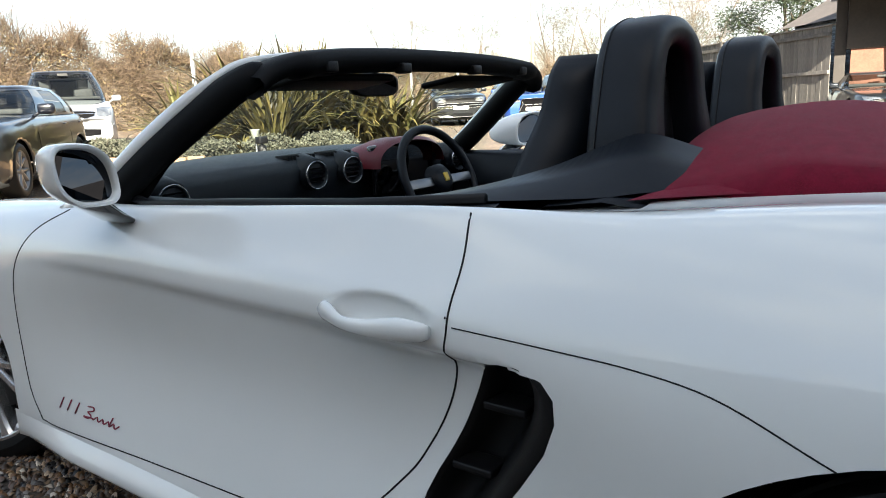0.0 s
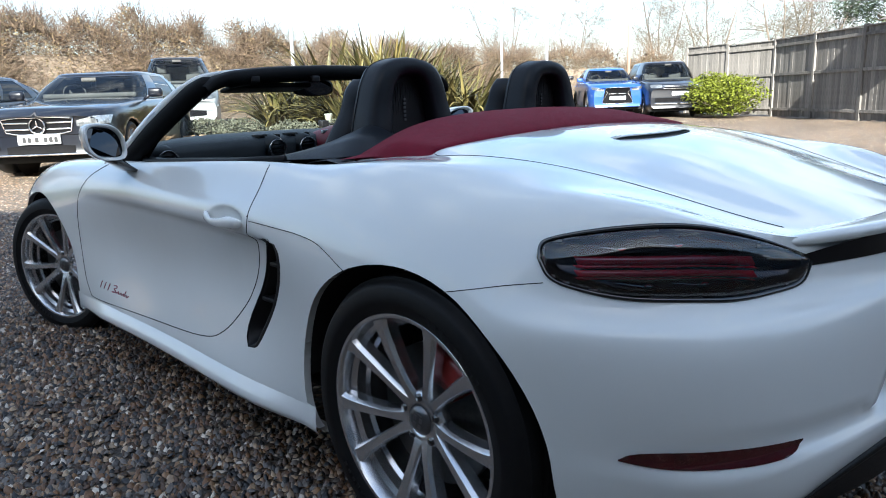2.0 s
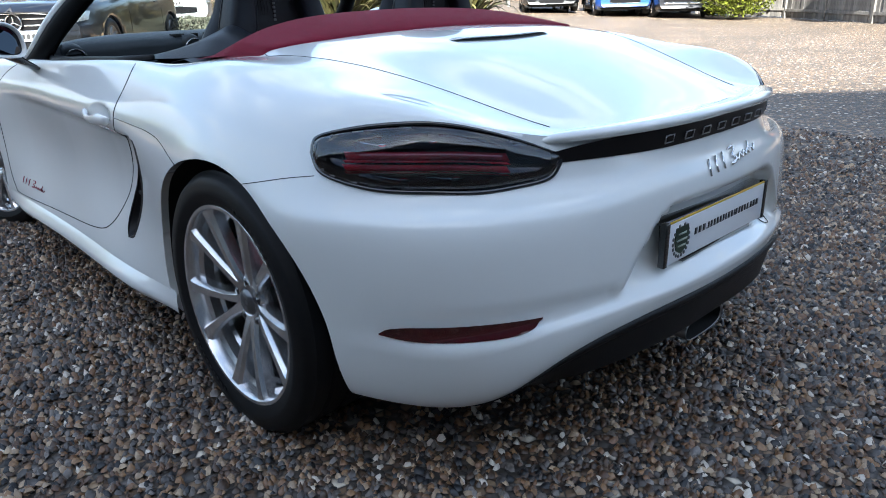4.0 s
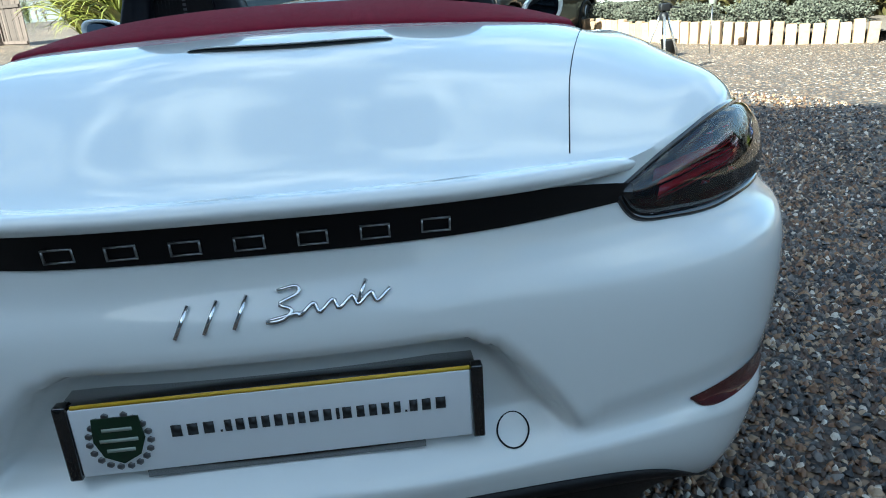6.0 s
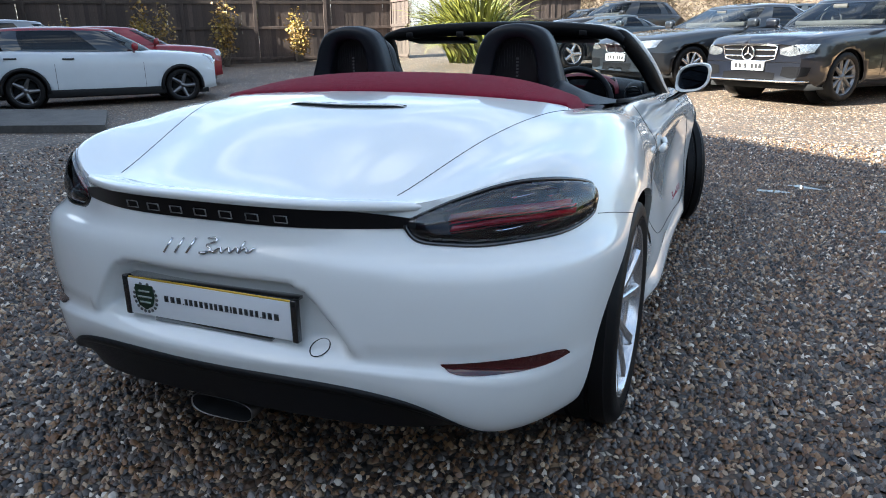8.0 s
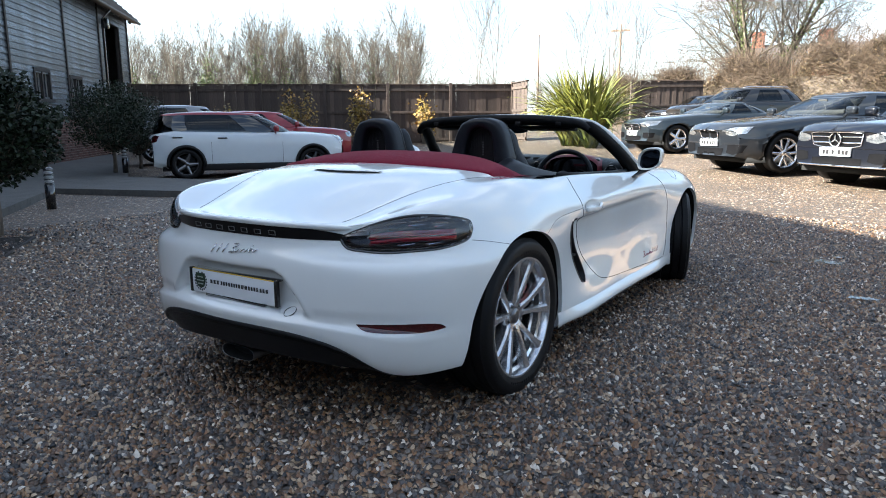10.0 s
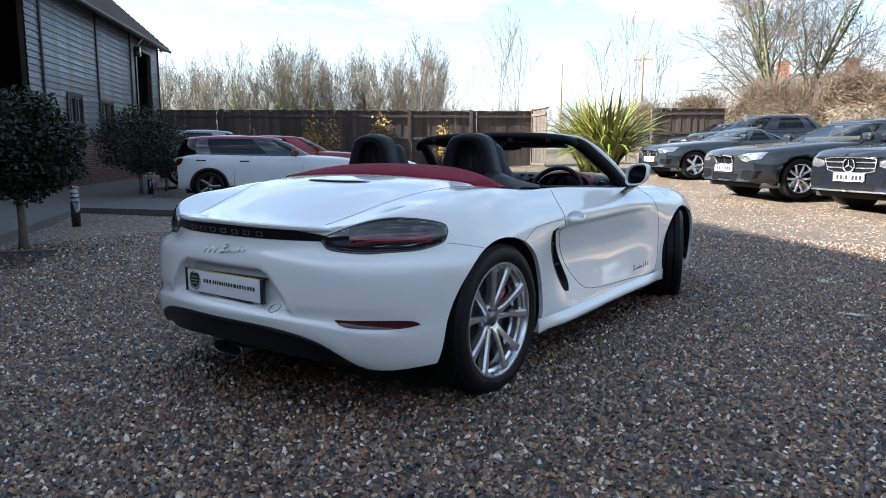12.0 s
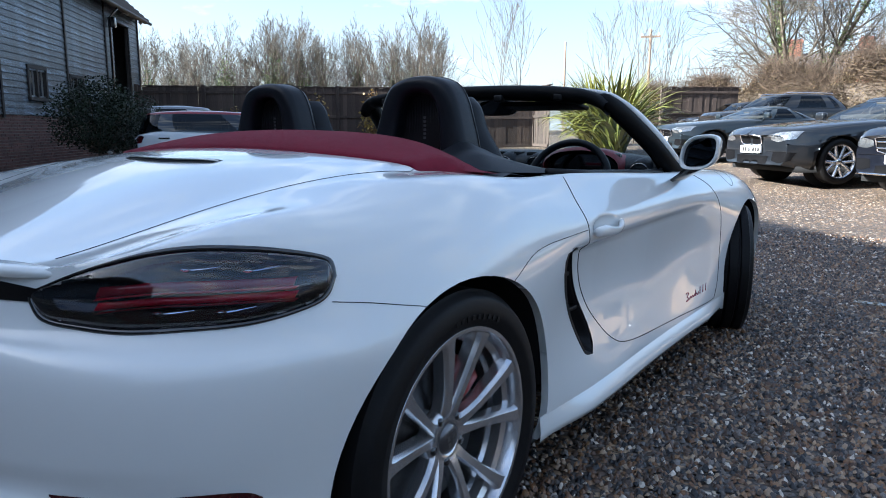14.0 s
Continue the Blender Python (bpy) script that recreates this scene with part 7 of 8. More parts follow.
def hedge(seed, x0, y0, x1, y1, height, depth, n=9000):
    """A stretch of tangled brown winter hedge."""
    rng = np.random.default_rng(seed)
    h = thing("hedge", "tangled brown winter hedge with dry leaves", "hedge", "boundary hedge", at=pose(x0, y0, ground_z(x0, y0) - 0.1, 0, 0, math.degrees(math.atan2(y1 - y0, x1 - x0))))
    L = math.hypot(x1 - x0, y1 - y0)
    top = lambda x: height * (0.86 + 0.14 * np.sin(x * 0.9 + seed) + 0.10 * np.sin(x * 2.3 + 2 * seed) + 0.05 * np.sin(x * 5.1 + seed))
    x = rng.uniform(-0.6, L + 0.6, n)
    z = top(x) * rng.random(n) ** 0.75
    y = rng.uniform(-0.5, 0.5, n) * depth * (1 - 0.35 * (z / height) ** 2) + 0.25 * np.sin(x * 1.7 + z * 2)
    a = np.stack([x, y, z], 1)
    d = rng.normal(size=(n, 3))
    d[:, 2] = np.abs(d[:, 2]) * 0.7
    d /= np.linalg.norm(d, axis=1)[:, None]
    b = a + d * rng.uniform(0.2, 0.75, n)[:, None]
    tagged(part("twig_mass", sticks_mesh("twig_mass", a, b, 0.0115, 0.0045, TWIG), None, h), kind="stuff")
    m = int(n * 1.8)
    x = rng.uniform(-0.4, L + 0.4, m)
    z = top(x) * 0.97 * rng.random(m) ** 0.7
    y = rng.uniform(-0.5, 0.5, m) * depth * (1 - 0.35 * (z / height) ** 2)
    tagged(part("dry_foliage", leaves_mesh("dry_foliage", np.stack([x, y, z], 1), rng, 0.086, 0.030, DRY_LEAF), None, h), kind="stuff")
    m = 520
    x = rng.uniform(0, L, m)
    a = np.stack([x, rng.uniform(-0.4, 0.4, m) * depth, top(x) * 0.85], 1)
    b = a + np.stack([rng.normal(size=m) * 0.55, rng.normal(size=m) * 0.4, rng.uniform(0.2, 1.5, m)], 1)
    tagged(part("shoot_mass", sticks_mesh("shoot_mass", a, b, 0.012, 0.004, TWIG), None, h), kind="stuff")
    part("core", boxes(((-0.5, -depth * 0.22, 0), (L + 0.5, depth * 0.22, height * 0.62), None, 0.3)), BARK, h)


def hedges():
    line = [(-12.0, 34.4), (-8.1, 32.7), (-3.6, 31.0), (0.9, 29.6), (5.4, 28.5), (9.9, 27.3), (14.4, 26.4), (18.9, 25.9), (24.0, 25.9), (29.0, 26.6), (34.6, 25.2), (39.0, 19.6)]
    highs = (2.7, 3.2, 3.5, 3.8, 3.9, 4.0, 3.9, 3.5, 3.2, 3.0, 3.1)
    for k, (p, q, h) in enumerate(zip(line, line[1:], highs)):
        hedge(40 + k, *p, *q, h, 2.0, 6800 if k < 7 else 5200)


hedges()


def phormium(name, label, x, y, height, n, mat, seed, clumps=4, spread=0.9):
    """Clumps of long arching strap leaves."""
    rng = np.random.default_rng(seed)
    t = thing(name, label, "plant", at=pose(x, y, ground_z(x, y) - 0.02))
    for c in range(clumps):
        cx, cy = (rng.normal(size=2) * spread * 0.55) if c else (0, 0)
        verts, faces = [], []
        for k in range(n // clumps):
            q = rng.uniform(0, 2 * math.pi)
            lean = rng.uniform(0.15, 1.15) ** 0.9
            L = height * rng.uniform(0.6, 1.12)
            w = rng.uniform(0.034, 0.072)
            out = np.array([math.cos(q), math.sin(q), 0])
            side = np.array([-math.sin(q), math.cos(q), 0])
            twist = rng.uniform(-0.5, 0.5)
            bend = rng.uniform(0.9, 3.0) * min(lean, 0.9)
            base = len(verts)
            p = np.array([cx, cy, 0]) + out * 0.12 * rng.random() + side * rng.normal() * 0.08
            ang = lean * 0.5
            for j in range(8):
                f = j / 7
                wj = w * (1 - f ** 2.2) * (0.6 + 0.4 * min(1, f * 4)) + 0.002
                s = side * math.cos(twist * f) + np.array([0, 0, 1]) * math.sin(twist * f)
                verts += [p - s * wj, p + (out * math.cos(ang) - np.array([0, 0, math.sin(ang)])) * wj * -0.35, p + s * wj]
                ang = lean * 0.5 + bend * f ** 1.6
                p = p + (out * math.sin(ang) + np.array([0, 0, math.cos(ang)])) * L / 7
            for j in range(7):
                a = base + 3 * j
                faces += [(a, a + 1, a + 4, a + 3), (a + 1, a + 2, a + 5, a + 4)]
        part("leaf_clump", fast_mesh("leaf_clump", verts, faces, mat, True), None, t)
    return t


def shrub(name, label, x, y, r, h, n, leaf, mat, seed, z0=0.0, stems=True, base_z=None, category="shrub", power=0.5):
    """A rounded shrub with an uneven outline of single leaves on twigs."""
    rng = np.random.default_rng(seed)
    t = thing(name, label, category, at=pose(x, y, ground_z(x, y) if base_z is None else base_z))
    d = rng.normal(size=(n, 3))
    d /= np.linalg.norm(d, axis=1)[:, None]
    lump = 1 + 0.13 * np.sin(d[:, 0] * 5 + seed) * np.cos(d[:, 1] * 4) + 0.08 * np.sin(d[:, 2] * 9 + seed)
    c = d * (rng.random(n) ** power * lump)[:, None] * np.array([r, r, h / 2]) + np.array([0, 0, z0 + h / 2])
    part("foliage", leaves_mesh("foliage", c, rng, leaf, leaf * 0.3, mat), None, t)
    if stems:
        m = 60
        e = rng.normal(size=(m, 3))
        e /= np.linalg.norm(e, axis=1)[:, None]
        b = e * np.array([r, r, h / 2]) * 0.85 + np.array([0, 0, z0 + h / 2])
        a = np.tile(np.array([[0, 0, z0 + 0.02]]), (m, 1))
        tagged(part("stem_mass", sticks_mesh("stem_mass", a, b, 0.012, 0.004, BARK), None, t), kind="stuff")
    return t


def ragged_shrub(x, y, r, h, seed):
    """A loose shrub of upright shoots, bare below and leafy above."""
    rng = np.random.default_rng(seed)
    t = thing("yellow_shrub", "ragged yellow-leaved shrub in front of the fence", "shrub", "yellow shrubs by the fence", at=pose(x, y, ground_z(x, y)))
    m = 26
    ang, out = rng.uniform(0, 6.28, m), r * rng.random(m) ** 0.5
    tip = np.stack([out * np.cos(ang), out * np.sin(ang), h * rng.uniform(0.55, 1.0, m) * (1 - 0.25 * out / r)], 1)
    foot = tip * np.array([0.25, 0.25, 0.0]) - np.array([0, 0, 0.05])
    tagged(part("stem_mass", sticks_mesh("stem_mass", foot, tip, 0.014, 0.004, BARK), None, t), kind="stuff")
    n = 620
    k, f = rng.integers(0, m, n), 0.36 + 0.66 * rng.random(n) ** 0.8
    c = foot[k] + (tip[k] - foot[k]) * f[:, None] + rng.normal(size=(n, 3)) * 0.10
    part("foliage", leaves_mesh("foliage", c, rng, 0.115, 0.045, AUTUMN), None, t)


def planting():
    phormium("flax_plant", "tall bronze and green striped flax in the bed", 8.5, 9.7, 2.5, 900, PHORMIUM_TAN, 3, 6, 1.3)
    phormium("flax_plant", "bronze and green striped flax beside the bed", 10.3, 10.6, 2.3, 480, PHORMIUM_TAN, 8, 3, 1.0)
    phormium("flax_plant", "bronze flax with spent leaves beside the van", 7.3, 11.4, 1.7, 320, PHORMIUM_TAN, 9, 4, 1.0)
    phormium("flax_plant", "arching bronze flax at the front of the bed", 9.4, 8.9, 1.8, 520, PHORMIUM_TAN, 12, 4, 0.9)
    phormium("flax_plant", "arching bronze flax at the front of the bed", 7.2, 9.9, 1.8, 520, PHORMIUM_TAN, 13, 4, 0.9)
    phormium("flax_plant", "large yellow-green flax plant near the parked row", -6.25, 16.45, 2.45, 850, PHORMIUM, 5, 5, 1.3)
    for k, (x, y, r, h) in enumerate(((5.7, 9.3, 0.5, 0.5), (6.5, 8.7, 0.5, 0.52), (7.2, 8.1, 0.45, 0.5), (5.2, 10.3, 0.5, 0.5), (7.9, 8.5, 0.45, 0.5), (4.9, 11.3, 0.5, 0.5))):
        shrub("lavender", "grey-green lavender mound in the bed", x, y, r, h, 4200, 0.055, LAVENDER, 60 + k, z0=0.15)["group"] = "lavender mounds in the bed"
    for k, (b, d, r, h) in enumerate(((45.4, 25.8, 0.62, 2.55), (40.6, 26.2, 0.42, 2.45), (35.4, 26.6, 0.40, 1.95), (50.6, 26.0, 0.45, 2.0), (46.4, 26.4, 0.40, 1.9))):
        q = radians(b)
        ragged_shrub(2.3 - d * math.sin(q), -3.8 + d * math.cos(q), r, h, 80 + k)
    shrub("laurel_bush", "bright yellow-green laurel bush by the grey fence", 21.7, 7.9, 1.25, 1.40, 6500, 0.10, LAUREL, 90, z0=0.1)
    shrub("laurel_bush", "bright yellow-green laurel bush by the grey fence", 22.5, 8.8, 0.9, 1.45, 4500, 0.10, LAUREL, 91, z0=0.1)
    # clipped bay trees along the barn walk
    for k, (x, y, r, h, z0, n, lift) in enumerate(((-5.5, -0.43, 0.72, 1.12, 0.50, 5200, 0.0), (-12.9, 5.35, 0.92, 1.55, 0.45, 4200, 0.095), (-14.3, 6.9, 0.8, 1.6, 0.3, 2500, 0.095))):
        g = ground_z(x, y) + lift
        t = shrub("bay_tree", "clipped dark green bay tree on a bare stem", x, y, r, h, int(n * 2.2), 0.062, LEAF, 100 + k, z0=z0, base_z=g, category="tree", power=0.33)
        t["group"] = "clipped bay trees"
        bm = bmesh.new()
        tube(bm, [(0, 0, -0.03), (0.01, 0.01, z0 * 0.5), (-0.01, 0.0, z0 + 0.3)], [0.05, 0.042, 0.035], 9)
        part("trunk", bm, BARK, t)


planting()


def bed_edging():
    rng = random.Random(2)
    pts = [(4.3, 11.2), (4.75, 10.0), (5.35, 8.9), (6.3, 7.7), (7.6, 7.0)]
    e = thing("log_edging", "row of upright log edging round the bed", "edging")
    line = resample([(x, y, 0) for x, y in pts], 34)
    me = []
    for k in range(4):
        bm = bmesh.new()
        box(bm, (-0.075, -0.05, -0.1), (0.075, 0.05, 0.30 + 0.02 * k), None, 0.02)
        me.append(mesh_of("log", bm, LOG, False))
    for a, c in zip(line, line[1:]):
        ob = part("log", rng.choice(me), None, e)
        ob.matrix_basis = pose(a.x, a.y, ground_z(a.x, a.y), rng.uniform(-3, 3), rng.uniform(-3, 3), math.degrees(math.atan2(c.y - a.y, c.x - a.x)))
    bm = bmesh.new()
    vs = [bm.verts.new((p.x + 0.05, p.y + 0.05, ground_z(p.x, p.y) + 0.16)) for p in line] + [bm.verts.new(p) for p in ((10.5, 9.5, 0.3), (10.5, 13, 0.5), (5.0, 13.5, 0.5))]
    bm.faces.new(vs)
    bmesh.ops.triangulate(bm, faces=bm.faces[:])
    tagged(part("bed_soil", bm, BARK, smooth=False), "dark soil of the raised bed", "soil", kind="structure")
    # camera tripod left standing on the shingle, a pale garden lamp and a black bucket
    x, y, z = 3.42, 5.05, ground_z(3.42, 5.05)
    t = thing("tripod", "silver tripod with a small black head", "tripod", at=pose(x, y, z))
    for q in (15, 135, 255):
        c, s = math.cos(radians(q)), math.sin(radians(q))
        bm = bmesh.new()
        tube(bm, [(0.045 * c, 0.045 * s, 0.64), (0.22 * c, 0.22 * s, 0.18)], 0.014, 8)
        tube(bm, [(0.21 * c, 0.21 * s, 0.20), (0.29 * c, 0.29 * s, 0.0)], 0.010, 8)
        leg = part("leg", bm, ALLOY, t)
        bm = bmesh.new()
        tube(bm, [(0.207 * c, 0.207 * s, 0.21), (0.225 * c, 0.225 * s, 0.16)], 0.019, 8)
        part("clamp", bm, BLACK_PLASTIC, leg)
        bm = bmesh.new()
        tube(bm, [(0.278 * c, 0.278 * s, 0.03), (0.294 * c, 0.294 * s, -0.005)], 0.016, 8)
        part("rubber_foot", bm, BLACK_PLASTIC, leg)
    bm = bmesh.new()
    tube(bm, [(0, 0, 0.44), (0, 0, 0.70)], 0.014, 8)
    lathe(bm, [(0.048, 0.60), (0.052, 0.64), (0.042, 0.67), (0.018, 0.685)], 14, "z")
    part("column", bm, BLACK_PLASTIC, t)
    bm = bmesh.new()
    box(bm, (-0.055, -0.045, 0.69), (0.055, 0.045, 0.77), None, 0.014)
    tube(bm, [(0.05, 0, 0.73), (0.17, -0.03, 0.715)], 0.008, 8)
    part("head", bm, BLACK_PLASTIC, t)
    x, y, up = 5.0, 7.14, 0.55
    c = thing("garden_lamp", "cream cup-shaped lamp on a thin stake", "garden lamp", at=pose(x, y, ground_z(x, y) + up))
    bm = bmesh.new()
    lathe(bm, [(0.0005, 0.12), (0.05, 0.12), (0.066, 0.24), (0.072, 0.245), (0.06, 0.25), (0.0005, 0.235)], 20, "z")
    part("cup", bm, CREST_PALE, c)
    bm = bmesh.new()
    tube(bm, [(0, 0, 0.13), (0, 0, -up - 0.03)], 0.01, 8)
    part("stake", bm, STEEL, c)
    b = thing("bucket", "small black plastic bucket beside the log edging", "bucket", at=pose(4.35, 7.05, ground_z(4.35, 7.05)))
    bm = bmesh.new()
    lathe(bm, [(0.0005, 0.01), (0.085, 0.0), (0.11, 0.22), (0.118, 0.225), (0.118, 0.24), (0.105, 0.235), (0.085, 0.03), (0.0005, 0.03)], 20, "z")
    part("tub", bm, BLACK_PLASTIC, b)


bed_edging()


def poles():
    for k, (b, d, h) in enumerate(((-33.5, 24, 7.2), (-50.0, 33, 6.8), (-53.6, 31, 7.6), (-12.6, 22, 6.0), (-67.5, 40, 8.0))):
        q = radians(b)
        p = thing("lamp_pole", "tall slim galvanised pole behind the hedge", "pole", "galvanised poles", at=pose(-1.75 - d * math.sin(q), -2.0 + d * math.cos(q), 0))
        bm = bmesh.new()
        tube(bm, [(0, 0, -0.2), (0.02, 0, h * 0.5), (0, 0, h)], [0.07, 0.06, 0.05], 10)
        part("shaft", bm, GALV, p)
    for k, (x0, y0, b, d, h) in enumerate(((-1.75, -2.0, -59.8, 42, 10.0), (2.3, -3.8, 20.0, 48, 7.2), (2.3, -3.8, 26.2, 60, 8.0))):
        q = radians(b)
        p = thing("utility_pole", "brown wooden utility pole", "pole", "utility poles", at=pose(x0 - d * math.sin(q), y0 + d * math.cos(q), 0, 0, 0, 20))
        bm = bmesh.new()
        tube(bm, [(0, 0, -0.2), (0, 0, h)], [0.10, 0.075], 10)
        part("shaft", bm, POLE_WOOD, p)
        if k == 1:
            part("crossarm", boxes(((-0.6, -0.06, h - 0.5), (0.6, 0.06, h - 0.38))), POLE_WOOD, p, smooth=False)
            for x in (-0.5, 0.0, 0.5):
                bm = bmesh.new()
                lathe(bm, [(0.0005, h - 0.2), (0.05, h - 0.24), (0.06, h - 0.38)], 10, "z")
                bmesh.ops.transform(bm, matrix=Matrix.Translation((x, 0, 0)), verts=bm.verts[:])
                part("insulator", bm, GALV, p)
    # cottage roof beyond the hedge
    q, d = radians(35.5 - 29.5), 62
    h = thing("cottage", "far cottage with slate roof and brick chimneys", "house", at=pose(2.3 - d * math.sin(q), -3.8 + d * math.cos(q), 0.8, 0, 0, 12))
    part("wall", boxes(((-6, -3, 0), (6, 3, 4.4))), BRICK, h, smooth=False)
    bm = bmesh.new()
    for y in (-3.4, 3.4):
        vs = [bm.verts.new(p) for p in ((-6.3, y, 4.2), (6.3, y, 4.2), (6.3, 0, 6.0), (-6.3, 0, 6.0))]
        bm.faces.new(vs)
    part("roof", bm, SLATE, h, smooth=False)
    for x in (-4.5, 0.2):
        part("chimney", boxes(((x - 0.45, -0.45, 5.4), (x + 0.45, 0.45, 7.0)), ((x - 0.52, -0.52, 6.75), (x + 0.52, 0.52, 6.9))), BRICK, h, smooth=False)


poles()

# ---- parked cars ----
def paint(name, color, metal=0.3):
    return shader(name, color, 0.32, metal=metal * 0.3, coat=1.0, noise_scale=7, noise_amount=0.06, rough_var=0.04, spec=0.25)


PAINTS = {"navy": paint("navy_paint", (0.0038, 0.0048, 0.0085)), "grey": paint("graphite_paint", (0.016, 0.019, 0.024), 1.5), "steel": paint("steel_grey_paint", (0.022, 0.030, 0.037), 1.5),
          "black": paint("black_paint", (0.006, 0.0065, 0.008)), "blue": paint("bright_blue_paint", (0.012, 0.05, 0.22), 0.4), "silver": paint("silver_paint", (0.24, 0.25, 0.265), 0.5),
          "white": paint("off_white_paint", (0.55, 0.58, 0.60), 0.0), "red": paint("red_paint", (0.22, 0.012, 0.02), 0.2)}
SCREEN_GLASS = glass("screen_glass", (0.80, 0.88, 0.88), 0.72)
SIDE_GLASS = glass("side_glass", (0.45, 0.52, 0.58), 0.16)
TRIM = shader("cabin_trim", (0.03, 0.029, 0.028), 0.7, noise_scale=20, noise_amount=0.4)
LAMP = shader("headlamp", (0.50, 0.53, 0.56), 0.15, metal=0.8, coat=1.0, noise_scale=34, noise_amount=0.93)
GRILLE = shader("grille", (0.005, 0.005, 0.006), 0.7, noise_scale=60, noise_amount=0.6, spec=0.06)


def car_section(w, zt, z0, crown):
    return [(0.90 * w, z0), (0.985 * w, z0 + 0.10), (w, z0 + 0.32), (0.992 * w, zt - 0.22), (0.965 * w, zt - 0.08), (0.90 * w, zt - 0.015), (0.70 * w, zt + crown * 0.5), (0.35 * w, zt + crown * 0.9), (0, zt + crown)]


def parked_car(label, at, L, W, H, wb, top, cab, colour, group="", roof=None, wheel=0.33, spokes=10, rim_mat=None, grille=(), lamps=(), bars=(), plate=None, lower=(), cladding=False, pillars=4, mirror=None, crown=0.03, ring_badge=None, z0=0.20, scale=1.0, round_nose=0.16, tail=None, roof_rails=False, name="parked_car", plate_back=PLATE_WHITE):
    """Local +y is ahead. top: the height of bonnet, belt and boot along the length, nose first; cab: (screen foot, roof front, roof rear, rear foot) along y."""
    car = thing(name, label, "car", group or "parked cars", at=at)
    car.scale = (scale,) * 3
    body = PAINTS[colour]
    n = 44
    secs = []
    for k in range(n + 1):
        y = L / 2 - L * k / n
        zt = curve_at([(a, 0, 0) for a in top], (len(top) - 1) * k / n).x
        e = max(0.0, (abs(y) - (L / 2 - 0.75)) / 0.75)
        zt -= 0.085 * max(0.0, (abs(y) - (L / 2 - 0.16)) / 0.16) ** 2
        w = W / 2 * (1 - round_nose * e ** 2.2)
        row = car_section(w, zt, z0 + 0.07 * e ** 2, crown)
        bow = 0.20 * (e ** 1.5)
        keys = [(x, y - math.copysign(bow * (x / (W / 2)) ** 2, y), z) for x, z in row]
        secs.append(resample(keys, 34))
    bm = bmesh.new()
    grid(bm, secs)
    for s in (secs[0], secs[-1]):
        mid = [(p.x * 0.5, p.y + math.copysign(0.03, p.y), p.z) for p in s]
        grid(bm, [s, mid, [(0, q[1] + math.copysign(0.012, q[1]), q[2]) for q in mid]])
    bmesh.ops.recalc_face_normals(bm, faces=bm.faces[:])
    for yc in (wb / 2, -wb / 2):
        round_arch(bm, (yc, wheel), wheel * 1.12, reach=W * 0.3)
    bm.normal_update()
    tree = BVHTree.FromBMesh(bm)
    mirror_half(bm)
    part("body", bm, body, car)

    def sheet(upper, under, d, lift, mat, name, parent, both=True, nu=14, nv=4):
        """A sheet laid on the body, both edges as (across, up), seen along d (front or side)."""
        made = None
        for s in ((1, -1) if both else (1,)):
            bm = bmesh.new()
            rows = []
            for k in range(nu + 1):
                a = curve_at([(*q, 0) for q in upper], k / nu * (len(upper) - 1))
                b = curve_at([(*q, 0) for q in under], k / nu * (len(under) - 1))
                row = []
                for j in range(nv + 1):
                    q = b.lerp(a, j / nv)
                    p = Vector((abs(q.x), 6, q.y)) if d == "front" else Vector((abs(q.x), -6, q.y)) if d == "rear" else Vector((3, q.x, q.y))
                    dv = {"front": Vector((0, -1, 0)), "rear": Vector((0, 1, 0)), "side": Vector((-1, 0, 0))}[d]
                    hit, nor, _, _ = tree.ray_cast(p, dv)
                    if hit is None:
                        hit, nor, _, _ = tree.find_nearest(p + dv * 4)
                    if nor.dot(dv) > 0:
                        nor = -nor
                    hit = hit + nor * lift
                    sx = s * (1 if q.x >= 0 or d == "side" else -1)
                    row.append((hit.x * sx, hit.y, hit.z))
                rows.append(row)
            grid(bm, rows)
            bmesh.ops.recalc_face_normals(bm, faces=bm.faces[:])
            made = part(name, bm, mat, parent)
        return made

    # glasshouse
    yf, rf, rr, yr = cab
    nb = 48

    def outline(front, rear, hx, z_of, p):
        out = []
        for k in range(nb):
            q = 2 * math.pi * (k + 0.5) / nb
            c, s = math.cos(q), math.sin(q)
            x = hx * math.copysign(abs(c) ** p, c)
            y = (front + rear) / 2 + (front - rear) / 2 * math.copysign(abs(s) ** p, s)
            out.append(Vector((x, y, z_of(y))))
        return out

    belt = lambda y: curve_at([(a, 0, 0) for a in top], (len(top) - 1) * min(1, max(0, (L / 2 - y) / L))).x - 0.01
    low = outline(yf, yr, W / 2 * 0.915, belt, 0.42)
    high = outline(rf, rr, W / 2 * 0.70, lambda y: H - 0.075 - 0.03 * abs((2 * y - rf - rr) / (rf - rr)) ** 2, 0.42)

    def lay(t, k, off=0.0):
        p = low[k % nb].lerp(high[k % nb], t)
        c = Vector((0, (yf + yr) / 2, p.z))
        d = (p - c)
        return p + Vector((d.x, d.y * 0.5, 0)).normalized() * (0.045 * math.sin(math.pi * t) + off)

    q = nb // 4
    side = pillars > 2
    spans = [("windscreen", q - 9, q + 9), ("rear_window", 3 * q - 8, 3 * q + 8)]
    for r0, r1 in ((3 * q + 10 - nb, q - 11), (q + 11, 3 * q - 10)):
        cut = (r0 + r1) // 2 + (1 if r0 < 0 else 0)
        spans += [("side_window", r0, cut), ("side_window", cut + 1, r1)]
    levels = (0.0, 0.07, 0.22, 0.38, 0.54, 0.70, 0.84, 0.94, 1.0)
    bm = bmesh.new()
    ring = [[bm.verts.new(lay(t, k)) for k in range(nb)] for t in levels]
